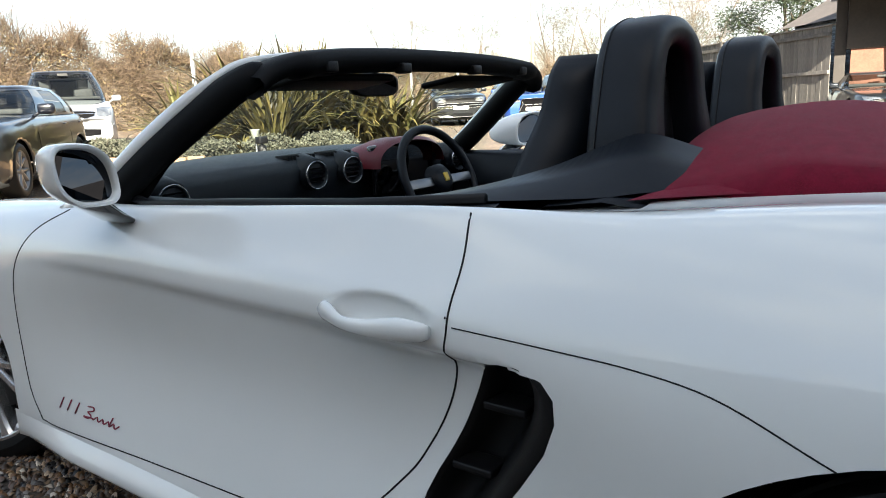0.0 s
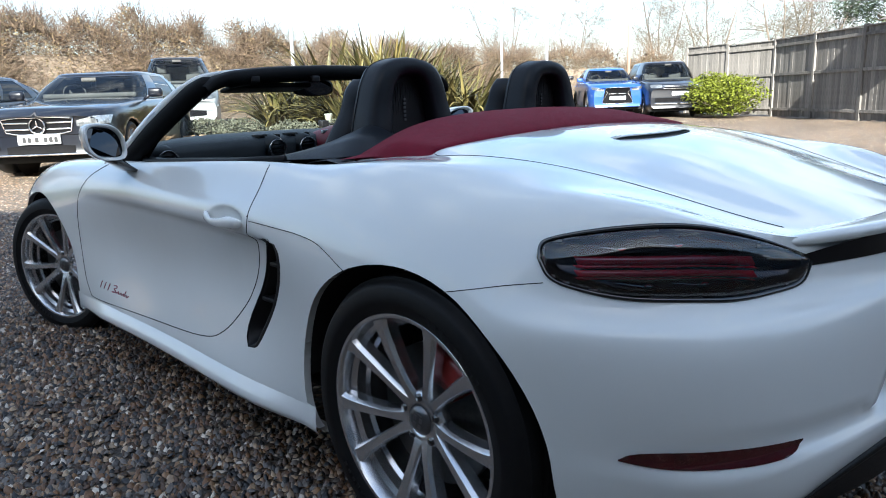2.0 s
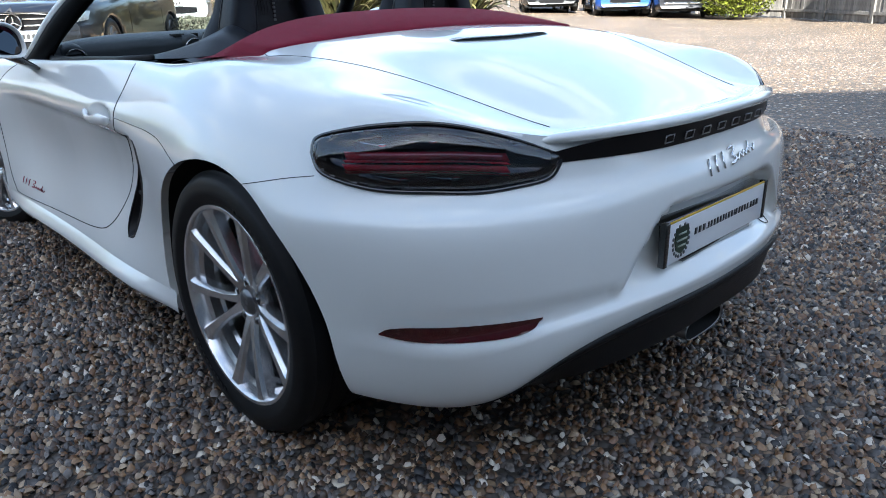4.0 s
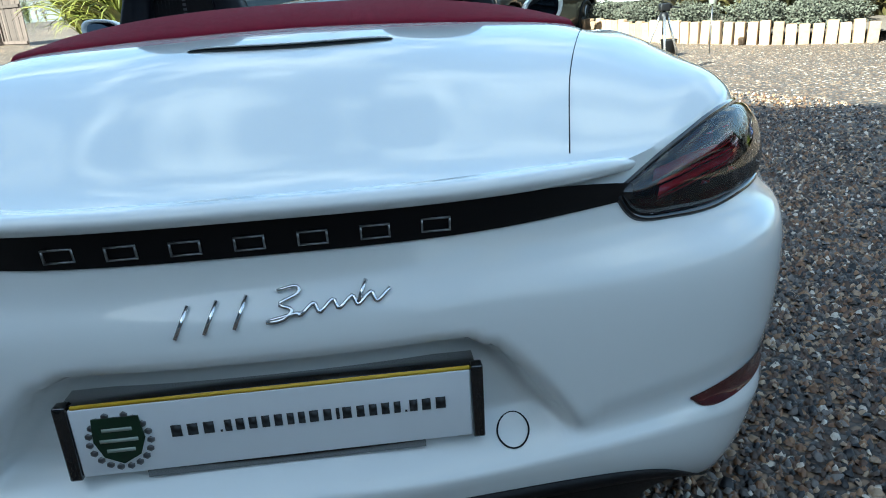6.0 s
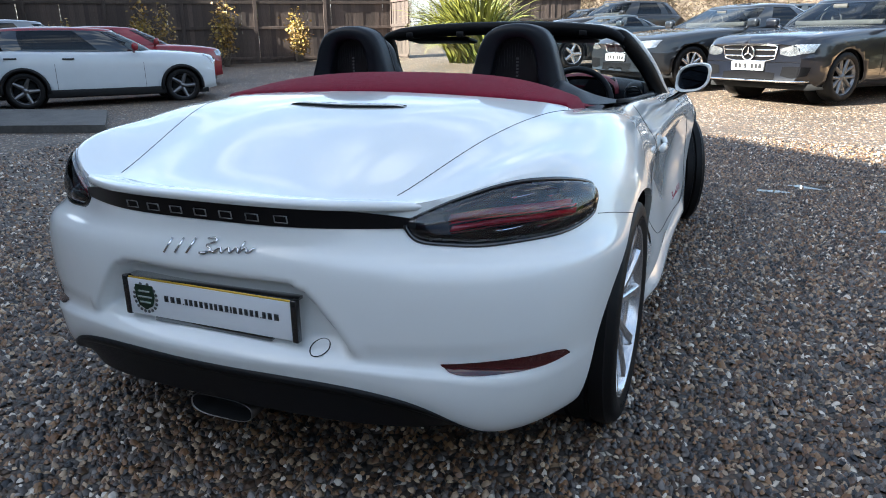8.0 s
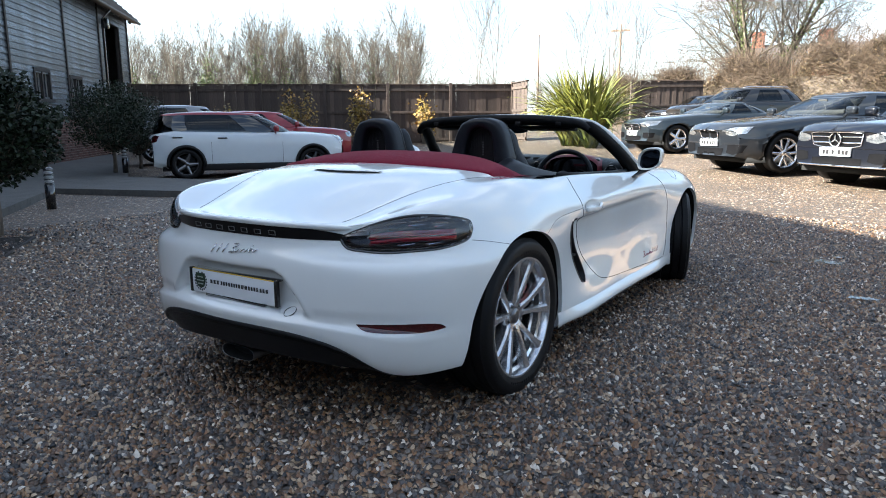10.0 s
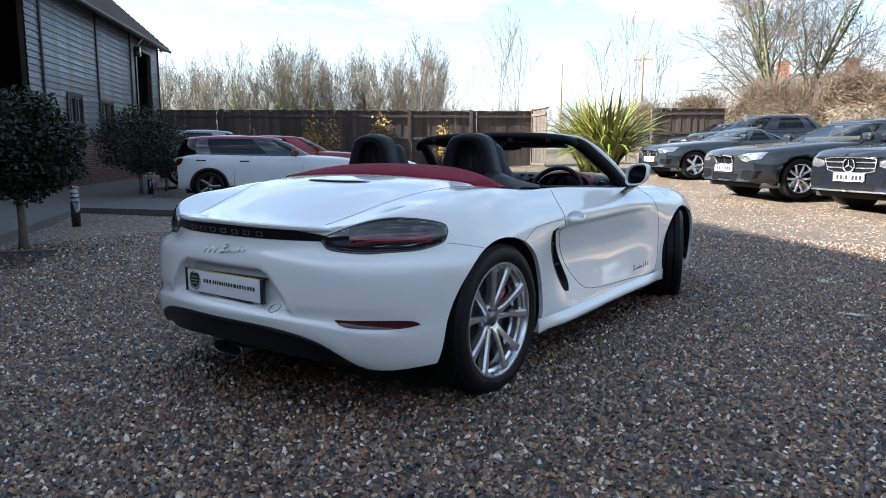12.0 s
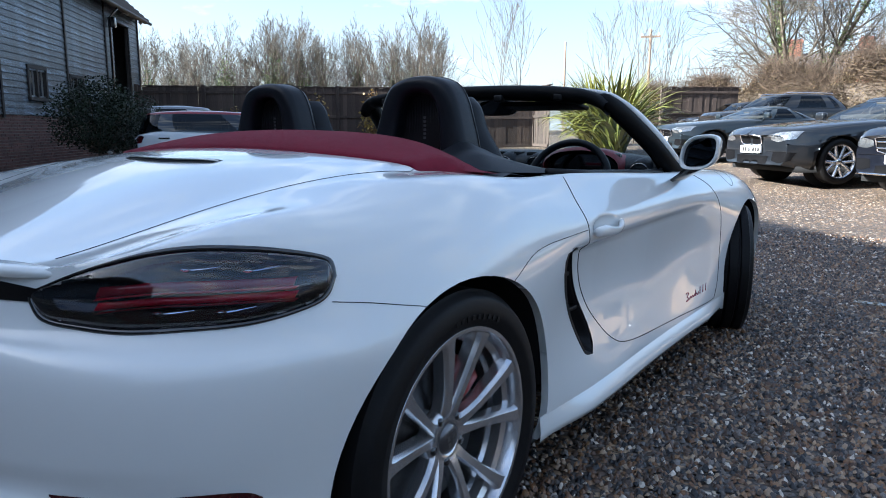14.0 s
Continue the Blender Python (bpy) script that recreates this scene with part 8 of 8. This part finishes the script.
    glazed = {k % nb for _, a, b in spans for k in range(a, b)}
    for j in range(len(levels) - 1):
        for k in range(nb):
            if not (0 < j < len(levels) - 2 and k in glazed):
                bm.faces.new((ring[j][k], ring[j][(k + 1) % nb], ring[j + 1][(k + 1) % nb], ring[j + 1][k]))
    part("window_frame", bm, GLOSS_BLACK if roof else body, car)
    for nm, a, b in spans:
        bm = bmesh.new()
        grid(bm, [[lay(t, k % nb, -0.006) for k in range(a, b + 1)] for t in levels[1:-1]])
        bmesh.ops.recalc_face_normals(bm, faces=bm.faces[:])
        ob = part(nm, bm, SCREEN_GLASS if nm == "windscreen" else SIDE_GLASS, car)
        ob.visible_shadow = False
    # what shows of the cabin: shelf, dash, seat backs with head restraints, steering wheel
    bm = bmesh.new()
    bm.faces.new([bm.verts.new((p.x * 0.92, max(yr + 0.3, min(yf - 0.45, p.y)), p.z + crown + 0.012)) for p in low])
    part("cabin_shelf", bm, TRIM, car, smooth=False)
    bz = belt((yf + yr) / 2) + crown
    part("dashboard", boxes(((-W * 0.38, yf - 0.86, bz - 0.02), (W * 0.38, yf - 0.52, bz + 0.055), None, 0.02)), TRIM, car)
    rows_y = (yf - 1.32, yf - 2.15) if yf - 2.15 > rr - 0.25 else (yf - 1.32,)
    for ys in rows_y:
        for xs in (-W * 0.21, W * 0.21):
            bm = bmesh.new()
            box(bm, (xs - 0.22, ys - 0.07, bz), (xs + 0.22, ys + 0.07, bz + (H - bz) * 0.36), None, 0.05)
            box(bm, (xs - 0.12, ys - 0.08, bz + (H - bz) * 0.36), (xs + 0.12, ys + 0.02, bz + (H - bz) * 0.66), None, 0.04)
            part("seat", bm, TRIM, car)
    bm = bmesh.new()
    tube(bm, [(W * 0.21 + 0.17 * math.cos(t), yf - 0.95, bz + 0.06 + 0.15 * math.sin(t)) for t in [2 * math.pi * k / 20 for k in range(21)]], 0.014, 6, cap=False)
    part("steering_wheel", bm, TRIM, car)
    part("mirror", boxes(((-0.11, rf + 0.12, H - 0.20), (0.11, rf + 0.15, H - 0.14), None, 0.01)), TRIM, car)
    bm = bmesh.new()
    mid = Vector((0, (rf + rr) / 2, 0))
    rows = []
    for f, up in ((1.015, -0.012), (1.0, 0.012), (0.93, 0.035), (0.8, 0.05), (0.5, 0.066), (0.05, 0.075)):
        rows.append([Vector((p.x * f, mid.y + (p.y - mid.y) * f, p.z + up)) for p in high])
    vs = grid(bm, rows, wrap=True)
    bm.faces.new(vs[-1])
    roof_ob = part("roof", bm, PAINTS[roof] if roof else body, car)
    if roof_rails:
        for s in (1, -1):
            bm = bmesh.new()
            tube(bm, [(s * W * 0.31, y, H - 0.015 + z) for y, z in ((rf - 0.15, -0.03), (rf - 0.25, 0.015), (mid.y, 0.03), (rr + 0.25, 0.015), (rr + 0.15, -0.03))], 0.015, 6)
            part("roof_rail", bm, CHROME, roof_ob)
    # front
    for upper, under in grille:
        g = sheet(upper, under, "front", 0.006, GRILLE, "grille", car)
        for s in (1, -1):
            edge = []
            for x, z in [(q.x, q.y) for q in resample([(*q, 0) for q in upper], 9)] + [(q.x, q.y) for q in resample([(*q, 0) for q in under], 9)][::-1]:
                hit = tree.ray_cast(Vector((max(x, 0.004), 6, z)), Vector((0, -1, 0)))[0]
                if hit:
                    edge.append((s * x, hit.y + 0.01, z))
            if len(edge) > 4:
                bm = bmesh.new()
                tube(bm, edge, 0.010, 6)
                part("grille_trim", bm, CHROME, car)
    for z, x0, x1, r in bars:
        for s in (1, -1):
            bm = bmesh.new()
            pts = []
            for k in range(9):
                x = x0 + (x1 - x0) * k / 8
                hit = tree.ray_cast(Vector((x, 6, z)), Vector((0, -1, 0)))[0]
                if hit:
                    pts.append((s * x, hit.y + 0.012, z))
            if len(pts) > 2:
                tube(bm, pts, r, 6)
                part("grille_bar", bm, CHROME, car)
            else:
                bm.free()
    for upper, under in lamps:
        sheet(upper, under, "front", 0.008, LAMP, "headlight", car)
    for upper, under in lower:
        sheet(upper, under, "front", 0.005, GRILLE, "lower_intake", car)
    if tail:
        for upper, under in tail:
            sheet(upper, under, "rear", 0.006, FOG_LENS, "tail_light", car)
    if ring_badge:
        z, r = ring_badge
        hit = tree.ray_cast(Vector((0.01, 6, z)), Vector((0, -1, 0)))[0]
        bm = bmesh.new()
        tube(bm, [(r * math.cos(a), hit.y + 0.03, z + r * math.sin(a)) for a in [2 * math.pi * k / 24 for k in range(25)]], r * 0.13, 6, cap=False)
        for a in (90, 210, 330):
            tube(bm, [(0, hit.y + 0.03, z), (r * math.cos(radians(a)), hit.y + 0.03, z + r * math.sin(radians(a)))], [r * 0.16, r * 0.05], 6)
        part("badge", bm, CHROME, car)
    if plate:
        hit = tree.ray_cast(Vector((0.05, 6, plate)), Vector((0, -1, 0)))[0]
        y = hit.y + 0.035
        p = part("number_plate", boxes(((-0.26, y - 0.03, plate - 0.056), (0.26, y, plate + 0.056), None, 0.004)), plate_back, car, smooth=False)
        x = -0.21
        for k, w in enumerate((0.055, 0.055, 0.02, 0.055, 0.0, 0.055, 0.055, 0.055)):
            if w:
                part("plate_bar", boxes(((-x - w, y - 0.001, plate - 0.034), (-x - w * 0.12, y + 0.002, plate + 0.034))), INK, p, smooth=False)
            x += w + (0.008 if w else 0.045)
    # mirrors, handles, door lines
    ym = mirror if mirror is not None else yf - 0.42
    for s in (1, -1):
        bm = bmesh.new()
        lo, hi = sorted((s * (W / 2 - 0.01), s * (W / 2 + 0.20)))
        box(bm, (lo, ym - 0.05, belt(ym) + 0.02), (hi, ym + 0.06, belt(ym) + 0.16), None, 0.045)
        tube(bm, [(s * (W / 2 - 0.08), ym, belt(ym) - 0.01), (s * (W / 2 + 0.02), ym, belt(ym) + 0.06)], 0.025, 6)
        part("door_mirror", bm, PAINTS["red"] if roof == "red" else body, car)
        for yh in ((yf + yr) / 2 - 0.05, (yf + yr) / 2 - 0.95)[: 2 if pillars > 2 else 1]:
            hit = tree.ray_cast(Vector((3, yh, belt(yh) - 0.13)), Vector((-1, 0, 0)))[0]
            if hit:
                part("door_handle", boxes(((min(s * hit.x, s * (hit.x + 0.025)), yh - 0.1, hit.z - 0.014), (max(s * hit.x, s * (hit.x + 0.025)), yh + 0.1, hit.z + 0.014), None, 0.006)), GLOSS_BLACK if roof == "red" else body, car)
        for yd in ((yf - 0.28, (yf + yr) / 2 - 0.28, yr + 0.62) if pillars > 2 else (yf - 0.28, (yf + yr) / 2 - 0.55)):
            bm = bmesh.new()
            pts = []
            for z in (0.32, 0.45, 0.6, 0.75, belt(yd) - 0.03):
                hit = tree.ray_cast(Vector((3, yd, z)), Vector((-1, 0, 0)))[0]
                if hit:
                    pts.append((s * (hit.x + 0.001), yd, z))
            if len(pts) > 2:
                tube(bm, pts, 0.004, 4)
                part("door_line", bm, GAP, car)
            else:
                bm.free()
        if cladding:
            for yc in (wb / 2, -wb / 2):
                bm = bmesh.new()
                tube(bm, [(s * (W / 2 - 0.004), yc + wheel * 1.16 * math.cos(a), wheel + wheel * 1.16 * math.sin(a)) for a in [math.pi * (k / 16 * 1.1 - 0.05) for k in range(17)]], 0.035, 6)
                part("arch_cladding", bm, BLACK_PLASTIC, car)
            part("sill_cladding", boxes(((min(s * W * 0.44, s * W * 0.503), -wb / 2 + wheel, z0 - 0.02), (max(s * W * 0.44, s * W * 0.503), wb / 2 - wheel, z0 + 0.12), None, 0.02)), BLACK_PLASTIC, car)
    # wheels, housings, floor
    key = (wheel, spokes, rim_mat.name if rim_mat else "")
    if key not in PARKED_WHEELS:
        rim = wheel * 0.74
        bm = bmesh.new()
        lathe(bm, [(rim - 0.02, -0.10), (rim + 0.02, -0.115), (wheel - 0.02, -0.11), (wheel, -0.085), (wheel, 0.085), (wheel - 0.02, 0.11), (rim + 0.02, 0.115), (rim - 0.005, 0.10)], 40)
        tyre = mesh_of("tyre", bm, RUBBER)
        bm = bmesh.new()
        lathe(bm, [(rim - 0.03, -0.08), (rim - 0.03, 0.06), (rim - 0.005, 0.10), (rim + 0.005, 0.105)], 40)
        spoke = []
        for k in range(2):
            a = 0.0
            c, nn = Vector((0, math.cos(a), math.sin(a))), Vector((0, -math.sin(a), math.cos(a)))
            tw = 0.09 if k % 2 else -0.09
            rows = []
            for t in (0, 0.5, 1):
                r = 0.03 + (rim - 0.04) * t
                wd = (0.030 - 0.010 * t) * (10 / spokes) ** 0.6
                rows.append([c * r + nn * (wd * j + tw * (1 - t) * 0.2) + Vector((0.075 + 0.018 * t + (-0.03 if abs(j) == 1 else 0), 0, 0)) for j in (-1, -0.6, 0.6, 1)])
            if k < 2:
                one = bmesh.new()
                grid(one, rows)
                spoke.append(mesh_of("spoke", one, rim_mat or ALLOY))
        lathe(bm, [(0.0005, 0.088), (0.04, 0.085), (0.055, 0.06)], 20)
        rims = mesh_of("rim", bm, rim_mat or ALLOY)
        bm = bmesh.new()
        lathe(bm, [(0.0005, 0.0), (rim * 0.78, 0.0), (rim * 0.78, -0.02)], 28)
        PARKED_WHEELS[key] = (tyre, rims, mesh_of("brake_disc", bm, GAP), spoke)
    tyre, rims, disc, spoke = PARKED_WHEELS[key]
    for s in (1, -1):
        for yc in (wb / 2, -wb / 2):
            wh = part("wheel", rims, None, car)
            wh.matrix_basis = Matrix.Translation((s * (W / 2 - 0.13), yc, wheel)) @ pose(0, 0, 0, 0, 0, 0 if s > 0 else 180)
            part("tyre", tyre, None, wh)
            part("brake_disc", disc, None, wh)
            for k in range(spokes):
                part("spoke", spoke[k % 2], None, wh).matrix_basis = pose(0, 0, 0, 360 * k / spokes)
            bm = bmesh.new()
            r = wheel * 1.2
            grid(bm, [[(s * x, yc + r * math.cos(a), wheel + r * math.sin(a)) for x in (W / 2 - 0.06, W / 2 - 0.35)] for a in [math.pi * (k / 14 * 1.2 - 0.1) for k in range(15)]])
            bm.faces.new([bm.verts.new((s * (W / 2 - 0.35), yc + r * math.cos(a), wheel + r * math.sin(a))) for a in [2 * math.pi * k / 20 for k in range(20)]])
            part("wheel_housing", bm, GAP, car)
    part("underbody", boxes(((-W * 0.44, -L / 2 + 0.3, z0 - 0.03), (W * 0.44, L / 2 - 0.3, z0 + 0.06))), GAP, car)
    return car


PARKED_WHEELS = {}


def by_wheel(x, y, yaw, W, wb):
    """Pose of a car whose left front wheel stands at (x, y)."""
    m = pose(0, 0, 0, 0, 0, yaw)
    c = Vector((x, y, 0)) - m @ Vector((-(W / 2 - 0.1), wb / 2, 0))
    return pose(c.x, c.y, ground_z(c.x, c.y) + 0.0, 0, 0, yaw)


def by_nose(x, y, yaw, L):
    m = pose(0, 0, 0, 0, 0, yaw)
    c = Vector((x, y, 0)) - m @ Vector((0, L / 2, 0))
    return pose(c.x, c.y, ground_z(c.x, c.y), 0, 0, yaw)


def yard_cars():
    yaw = 135
    estate_top = (0.83, 0.885, 0.93, 0.97, 0.99, 1.0, 1.01, 1.02, 1.02, 0.92)
    saloon_top = (0.77, 0.84, 0.895, 0.935, 0.95, 0.96, 0.98, 1.0, 0.98, 0.86)
    suv_top = (0.96, 1.03, 1.08, 1.12, 1.13, 1.14, 1.15, 1.16, 1.14, 1.0)
    saloon_lamp = [([(0.47, 0.705), (0.62, 0.745), (0.835, 0.765)], [(0.47, 0.635), (0.62, 0.610), (0.82, 0.655)])]
    wide_grille = [([(0.0, 0.755), (0.25, 0.755), (0.44, 0.735)], [(0.0, 0.545), (0.25, 0.545), (0.40, 0.575)])]
    low_intake = [([(0.52, 0.47), (0.66, 0.48), (0.82, 0.47)], [(0.50, 0.36), (0.66, 0.33), (0.80, 0.36)]), ([(0.0, 0.40), (0.25, 0.40), (0.42, 0.39)], [(0.0, 0.28), (0.25, 0.28), (0.42, 0.30)])]
    parked_car("dark navy estate car with chrome twin-bar grille", by_wheel(2.42, 8.8, yaw + 6, 1.81 * 1.09, 2.84 * 1.09), 4.70, 1.81, 1.45, 2.84, estate_top, (0.95, 0.25, -1.75, -2.22), "navy", wheel=0.33, spokes=10, rim_mat=DARK_ALLOY,
               grille=wide_grille, lamps=saloon_lamp, bars=((0.69, 0.10, 0.42, 0.014), (0.61, 0.10, 0.41, 0.014), (0.285, 0.0, 0.80, 0.014)), plate=0.475, lower=low_intake, ring_badge=(0.65, 0.095), scale=1.09)
    kidney = [([(0.03, 0.70), (0.15, 0.71), (0.27, 0.69)], [(0.03, 0.57), (0.15, 0.56), (0.25, 0.58)])]
    parked_car("graphite grey sports coupe with twin black grilles", by_wheel(0.2, 10.25, yaw, 1.87 * 1.08, 2.81 * 1.08), 4.67, 1.87, 1.38, 2.81, saloon_top, (0.72, -0.1, -1.2, -1.95), "grey", wheel=0.335, spokes=10,
               grille=kidney, lamps=saloon_lamp, plate=0.49, lower=[([(0.50, 0.46), (0.66, 0.47), (0.84, 0.46)], [(0.48, 0.33), (0.66, 0.30), (0.80, 0.34)]), ([(0.0, 0.40), (0.2, 0.40), (0.40, 0.40)], [(0.0, 0.27), (0.2, 0.27), (0.38, 0.28)])], pillars=2, scale=1.08)
    parked_car("steel grey coupe with star badge in the grille", by_wheel(-2.75, 14.0, yaw, 1.81, 2.43), 4.14, 1.81, 1.26, 2.43, (0.75, 0.82, 0.87, 0.91, 0.93, 0.94, 0.95, 0.96, 0.94, 0.82), (0.42, -0.25, -0.9, -1.5), "steel", wheel=0.33, spokes=5,
               grille=[([(0.0, 0.70), (0.25, 0.70), (0.42, 0.68)], [(0.0, 0.53), (0.25, 0.53), (0.40, 0.55)])], lamps=saloon_lamp, bars=((0.615, 0.09, 0.40, 0.010),), plate=0.46, lower=low_intake, ring_badge=(0.615, 0.085), pillars=2)
    # second row along the hedge
    parked_car("small black hatchback in the far row", by_nose(-7.8, 27.0, yaw, 4.1), 4.1, 1.78, 1.45, 2.55, saloon_top, (0.75, 0.1, -1.3, -1.9), "black", group="far row of parked cars", lamps=saloon_lamp, grille=wide_grille, plate=0.48)
    parked_car("dark saloon with bright grille in the far row", by_nose(-6.5, 24.2, yaw, 4.6), 4.6, 1.81, 1.45, 2.80, saloon_top, (0.85, 0.2, -1.2, -1.9), "black", group="far row of parked cars", lamps=saloon_lamp, grille=wide_grille, bars=((0.69, 0.05, 0.42, 0.012), (0.62, 0.05, 0.41, 0.012)), plate=0.48)
    parked_car("dark grey sport utility car with chrome window line", by_nose(-4.9, 21.4, yaw, 4.9), 4.9, 1.98, 1.64, 2.9, suv_top, (1.05, 0.35, -1.75, -2.3), "black", group="far row of parked cars", wheel=0.37, lamps=saloon_lamp, grille=wide_grille, plate=0.6, roof_rails=True)
    parked_car("grey saloon in the far row", by_nose(0.4, 19.0, yaw, 4.5), 4.5, 1.80, 1.42, 2.75, saloon_top, (0.85, 0.2, -1.2, -1.9), "steel", group="far row of parked cars", lamps=saloon_lamp, grille=wide_grille, plate=0.48)
    parked_car("black saloon in the far row", by_nose(3.2, 16.6, yaw, 4.6), 4.6, 1.82, 1.52, 2.8, estate_top, (0.85, 0.2, -1.5, -2.1), "black", group="far row of parked cars", lamps=saloon_lamp, grille=wide_grille, plate=0.48)
    # silver panel van
    van_top = (0.80, 1.02, 1.16, 1.20, 1.20, 1.20, 1.20, 1.20, 1.20, 1.10)
    parked_car("silver camper van with black pop-up roof edge", by_nose(6.1, 14.9, yaw + 20, 5.0), 5.0, 1.95, 1.97, 3.1, van_top, (1.95, 1.05, -2.3, -2.45), "silver", wheel=0.34, rim_mat=DARK_ALLOY, name="camper_van", roof="black",
               grille=[([(0.0, 0.93), (0.3, 0.92), (0.55, 0.90)], [(0.0, 0.74), (0.3, 0.75), (0.50, 0.80)])], lamps=[([(0.58, 0.98), (0.72, 1.0), (0.88, 1.0)], [(0.56, 0.80), (0.72, 0.78), (0.86, 0.82)])], bars=((0.86, 0.12, 0.52, 0.012),), plate=0.60, lower=[([(0.0, 0.52), (0.3, 0.52), (0.6, 0.50)], [(0.0, 0.36), (0.3, 0.36), (0.6, 0.38)])], crown=0.04, round_nose=0.12, roof_rails=True)
    # by the barn
    mini_top = (0.84, 0.91, 0.95, 0.97, 0.98, 0.99, 1.0, 1.01, 1.01, 0.92)
    mini_yaw = math.degrees(math.atan2(-1.62, 2.05))
    m = pose(0, 0, 0, 0, 0, mini_yaw)
    c = Vector((-10.68, 5.64, 0)) - m @ Vector((0.79, -1.335, 0))
    parked_car("white estate hatchback with red roof and black cladding", pose(c.x, c.y, -0.10, 0, 0, mini_yaw), 4.25, 1.80, 1.44, 2.67, mini_top, (0.95, 0.25, -1.85, -2.02), "white", roof="red", wheel=0.32, spokes=5, rim_mat=DARK_ALLOY, cladding=True,
               lamps=[([(0.50, 0.86), (0.62, 0.90), (0.76, 0.87)], [(0.50, 0.72), (0.62, 0.68), (0.76, 0.72)])], grille=[([(0.0, 0.74), (0.2, 0.74), (0.42, 0.72)], [(0.0, 0.50), (0.2, 0.50), (0.40, 0.54)])], tail=[([(0.62, 0.90), (0.70, 0.92), (0.78, 0.90)], [(0.62, 0.78), (0.70, 0.76), (0.78, 0.79)])], plate=0.45)
    r = m @ Vector((-3.2, 0.9, 0)) + c
    parked_car("dark red hatchback parked beyond the white one", pose(r.x, r.y, -0.02, 0, 0, mini_yaw), 4.1, 1.76, 1.42, 2.55, mini_top, (0.85, 0.15, -1.6, -1.9), "red", wheel=0.32, lamps=[([(0.48, 0.80), (0.62, 0.84), (0.78, 0.82)], [(0.48, 0.70), (0.62, 0.67), (0.78, 0.72)])], grille=wide_grille, plate=0.45)
    w = m @ Vector((-5.7, -1.1, 0)) + c
    parked_car("silver hatchback behind the red one", pose(w.x, w.y, 0.0, 0, 0, mini_yaw), 4.2, 1.76, 1.60, 2.6, mini_top, (0.95, 0.2, -1.6, -1.95), "silver", wheel=0.32, lamps=[([(0.48, 0.80), (0.62, 0.84), (0.78, 0.82)], [(0.48, 0.70), (0.62, 0.67), (0.78, 0.72)])], grille=wide_grille, plate=0.45)
    # row on the sunny side
    parked_car("black sport utility car with wide dark grille", by_nose(19.8, 13.9, yaw - 3, 4.9), 4.9, 1.98, 1.70, 2.9, suv_top, (1.05, 0.35, -1.7, -2.3), "black", group="cars on the sunny side", wheel=0.38, scale=1.06, lamps=[([(0.52, 0.90), (0.70, 0.93), (0.88, 0.92)], [(0.52, 0.80), (0.70, 0.78), (0.86, 0.82)])], grille=[([(0.0, 0.74), (0.4, 0.74), (0.84, 0.72)], [(0.0, 0.58), (0.4, 0.58), (0.80, 0.60)])], plate=0.58, lower=low_intake, bars=((0.66, 0.1, 0.8, 0.012),))
    parked_car("bright blue sport utility car with spindle grille", by_nose(20.4, 11.2, yaw - 3, 4.63), 4.63, 1.85, 1.65, 2.66, suv_top, (0.95, 0.25, -1.6, -2.15), "blue", group="cars on the sunny side", wheel=0.37, scale=1.06, cladding=True, lamps=[([(0.46, 0.86), (0.64, 0.91), (0.84, 0.94)], [(0.46, 0.80), (0.64, 0.80), (0.82, 0.85)])], grille=[([(0.0, 0.90), (0.2, 0.90), (0.40, 0.88), (0.34, 0.74)], [(0.0, 0.38), (0.25, 0.38), (0.50, 0.42), (0.34, 0.72)])], plate=0.56, bars=((0.70, 0.02, 0.30, 0.012),))
    parked_car("dark blue off-road car with silver skid plate", by_nose(21.3, 9.3, yaw - 3, 4.97), 4.97, 2.07, 1.89, 2.92, (0.98, 1.12, 1.17, 1.20, 1.21, 1.22, 1.22, 1.22, 1.22, 1.12), (1.25, 0.6, -2.0, -2.4), "navy", group="cars on the sunny side", wheel=0.40, scale=1.05, crown=0.02, round_nose=0.10, lamps=[([(0.58, 1.02), (0.75, 1.03), (0.92, 1.02)], [(0.58, 0.92), (0.75, 0.92), (0.92, 0.93)])], grille=[([(0.0, 1.0), (0.3, 1.0), (0.56, 1.0)], [(0.0, 0.90), (0.3, 0.90), (0.56, 0.91)])], plate=0.74, lower=[([(0.0, 0.60), (0.4, 0.60), (0.8, 0.60)], [(0.0, 0.48), (0.4, 0.48), (0.8, 0.48)])], bars=((0.42, 0.0, 0.80, 0.03), (0.965, 0.0, 0.55, 0.012)))
    parked_car("dark grey muscle coupe by the outbuilding", by_nose(16.2, -0.15, 108, 4.78), 4.78, 1.92, 1.38, 2.72, saloon_top, (0.6, -0.15, -1.1, -1.9), "grey", wheel=0.35, lamps=saloon_lamp, grille=wide_grille, pillars=2)


yard_cars()
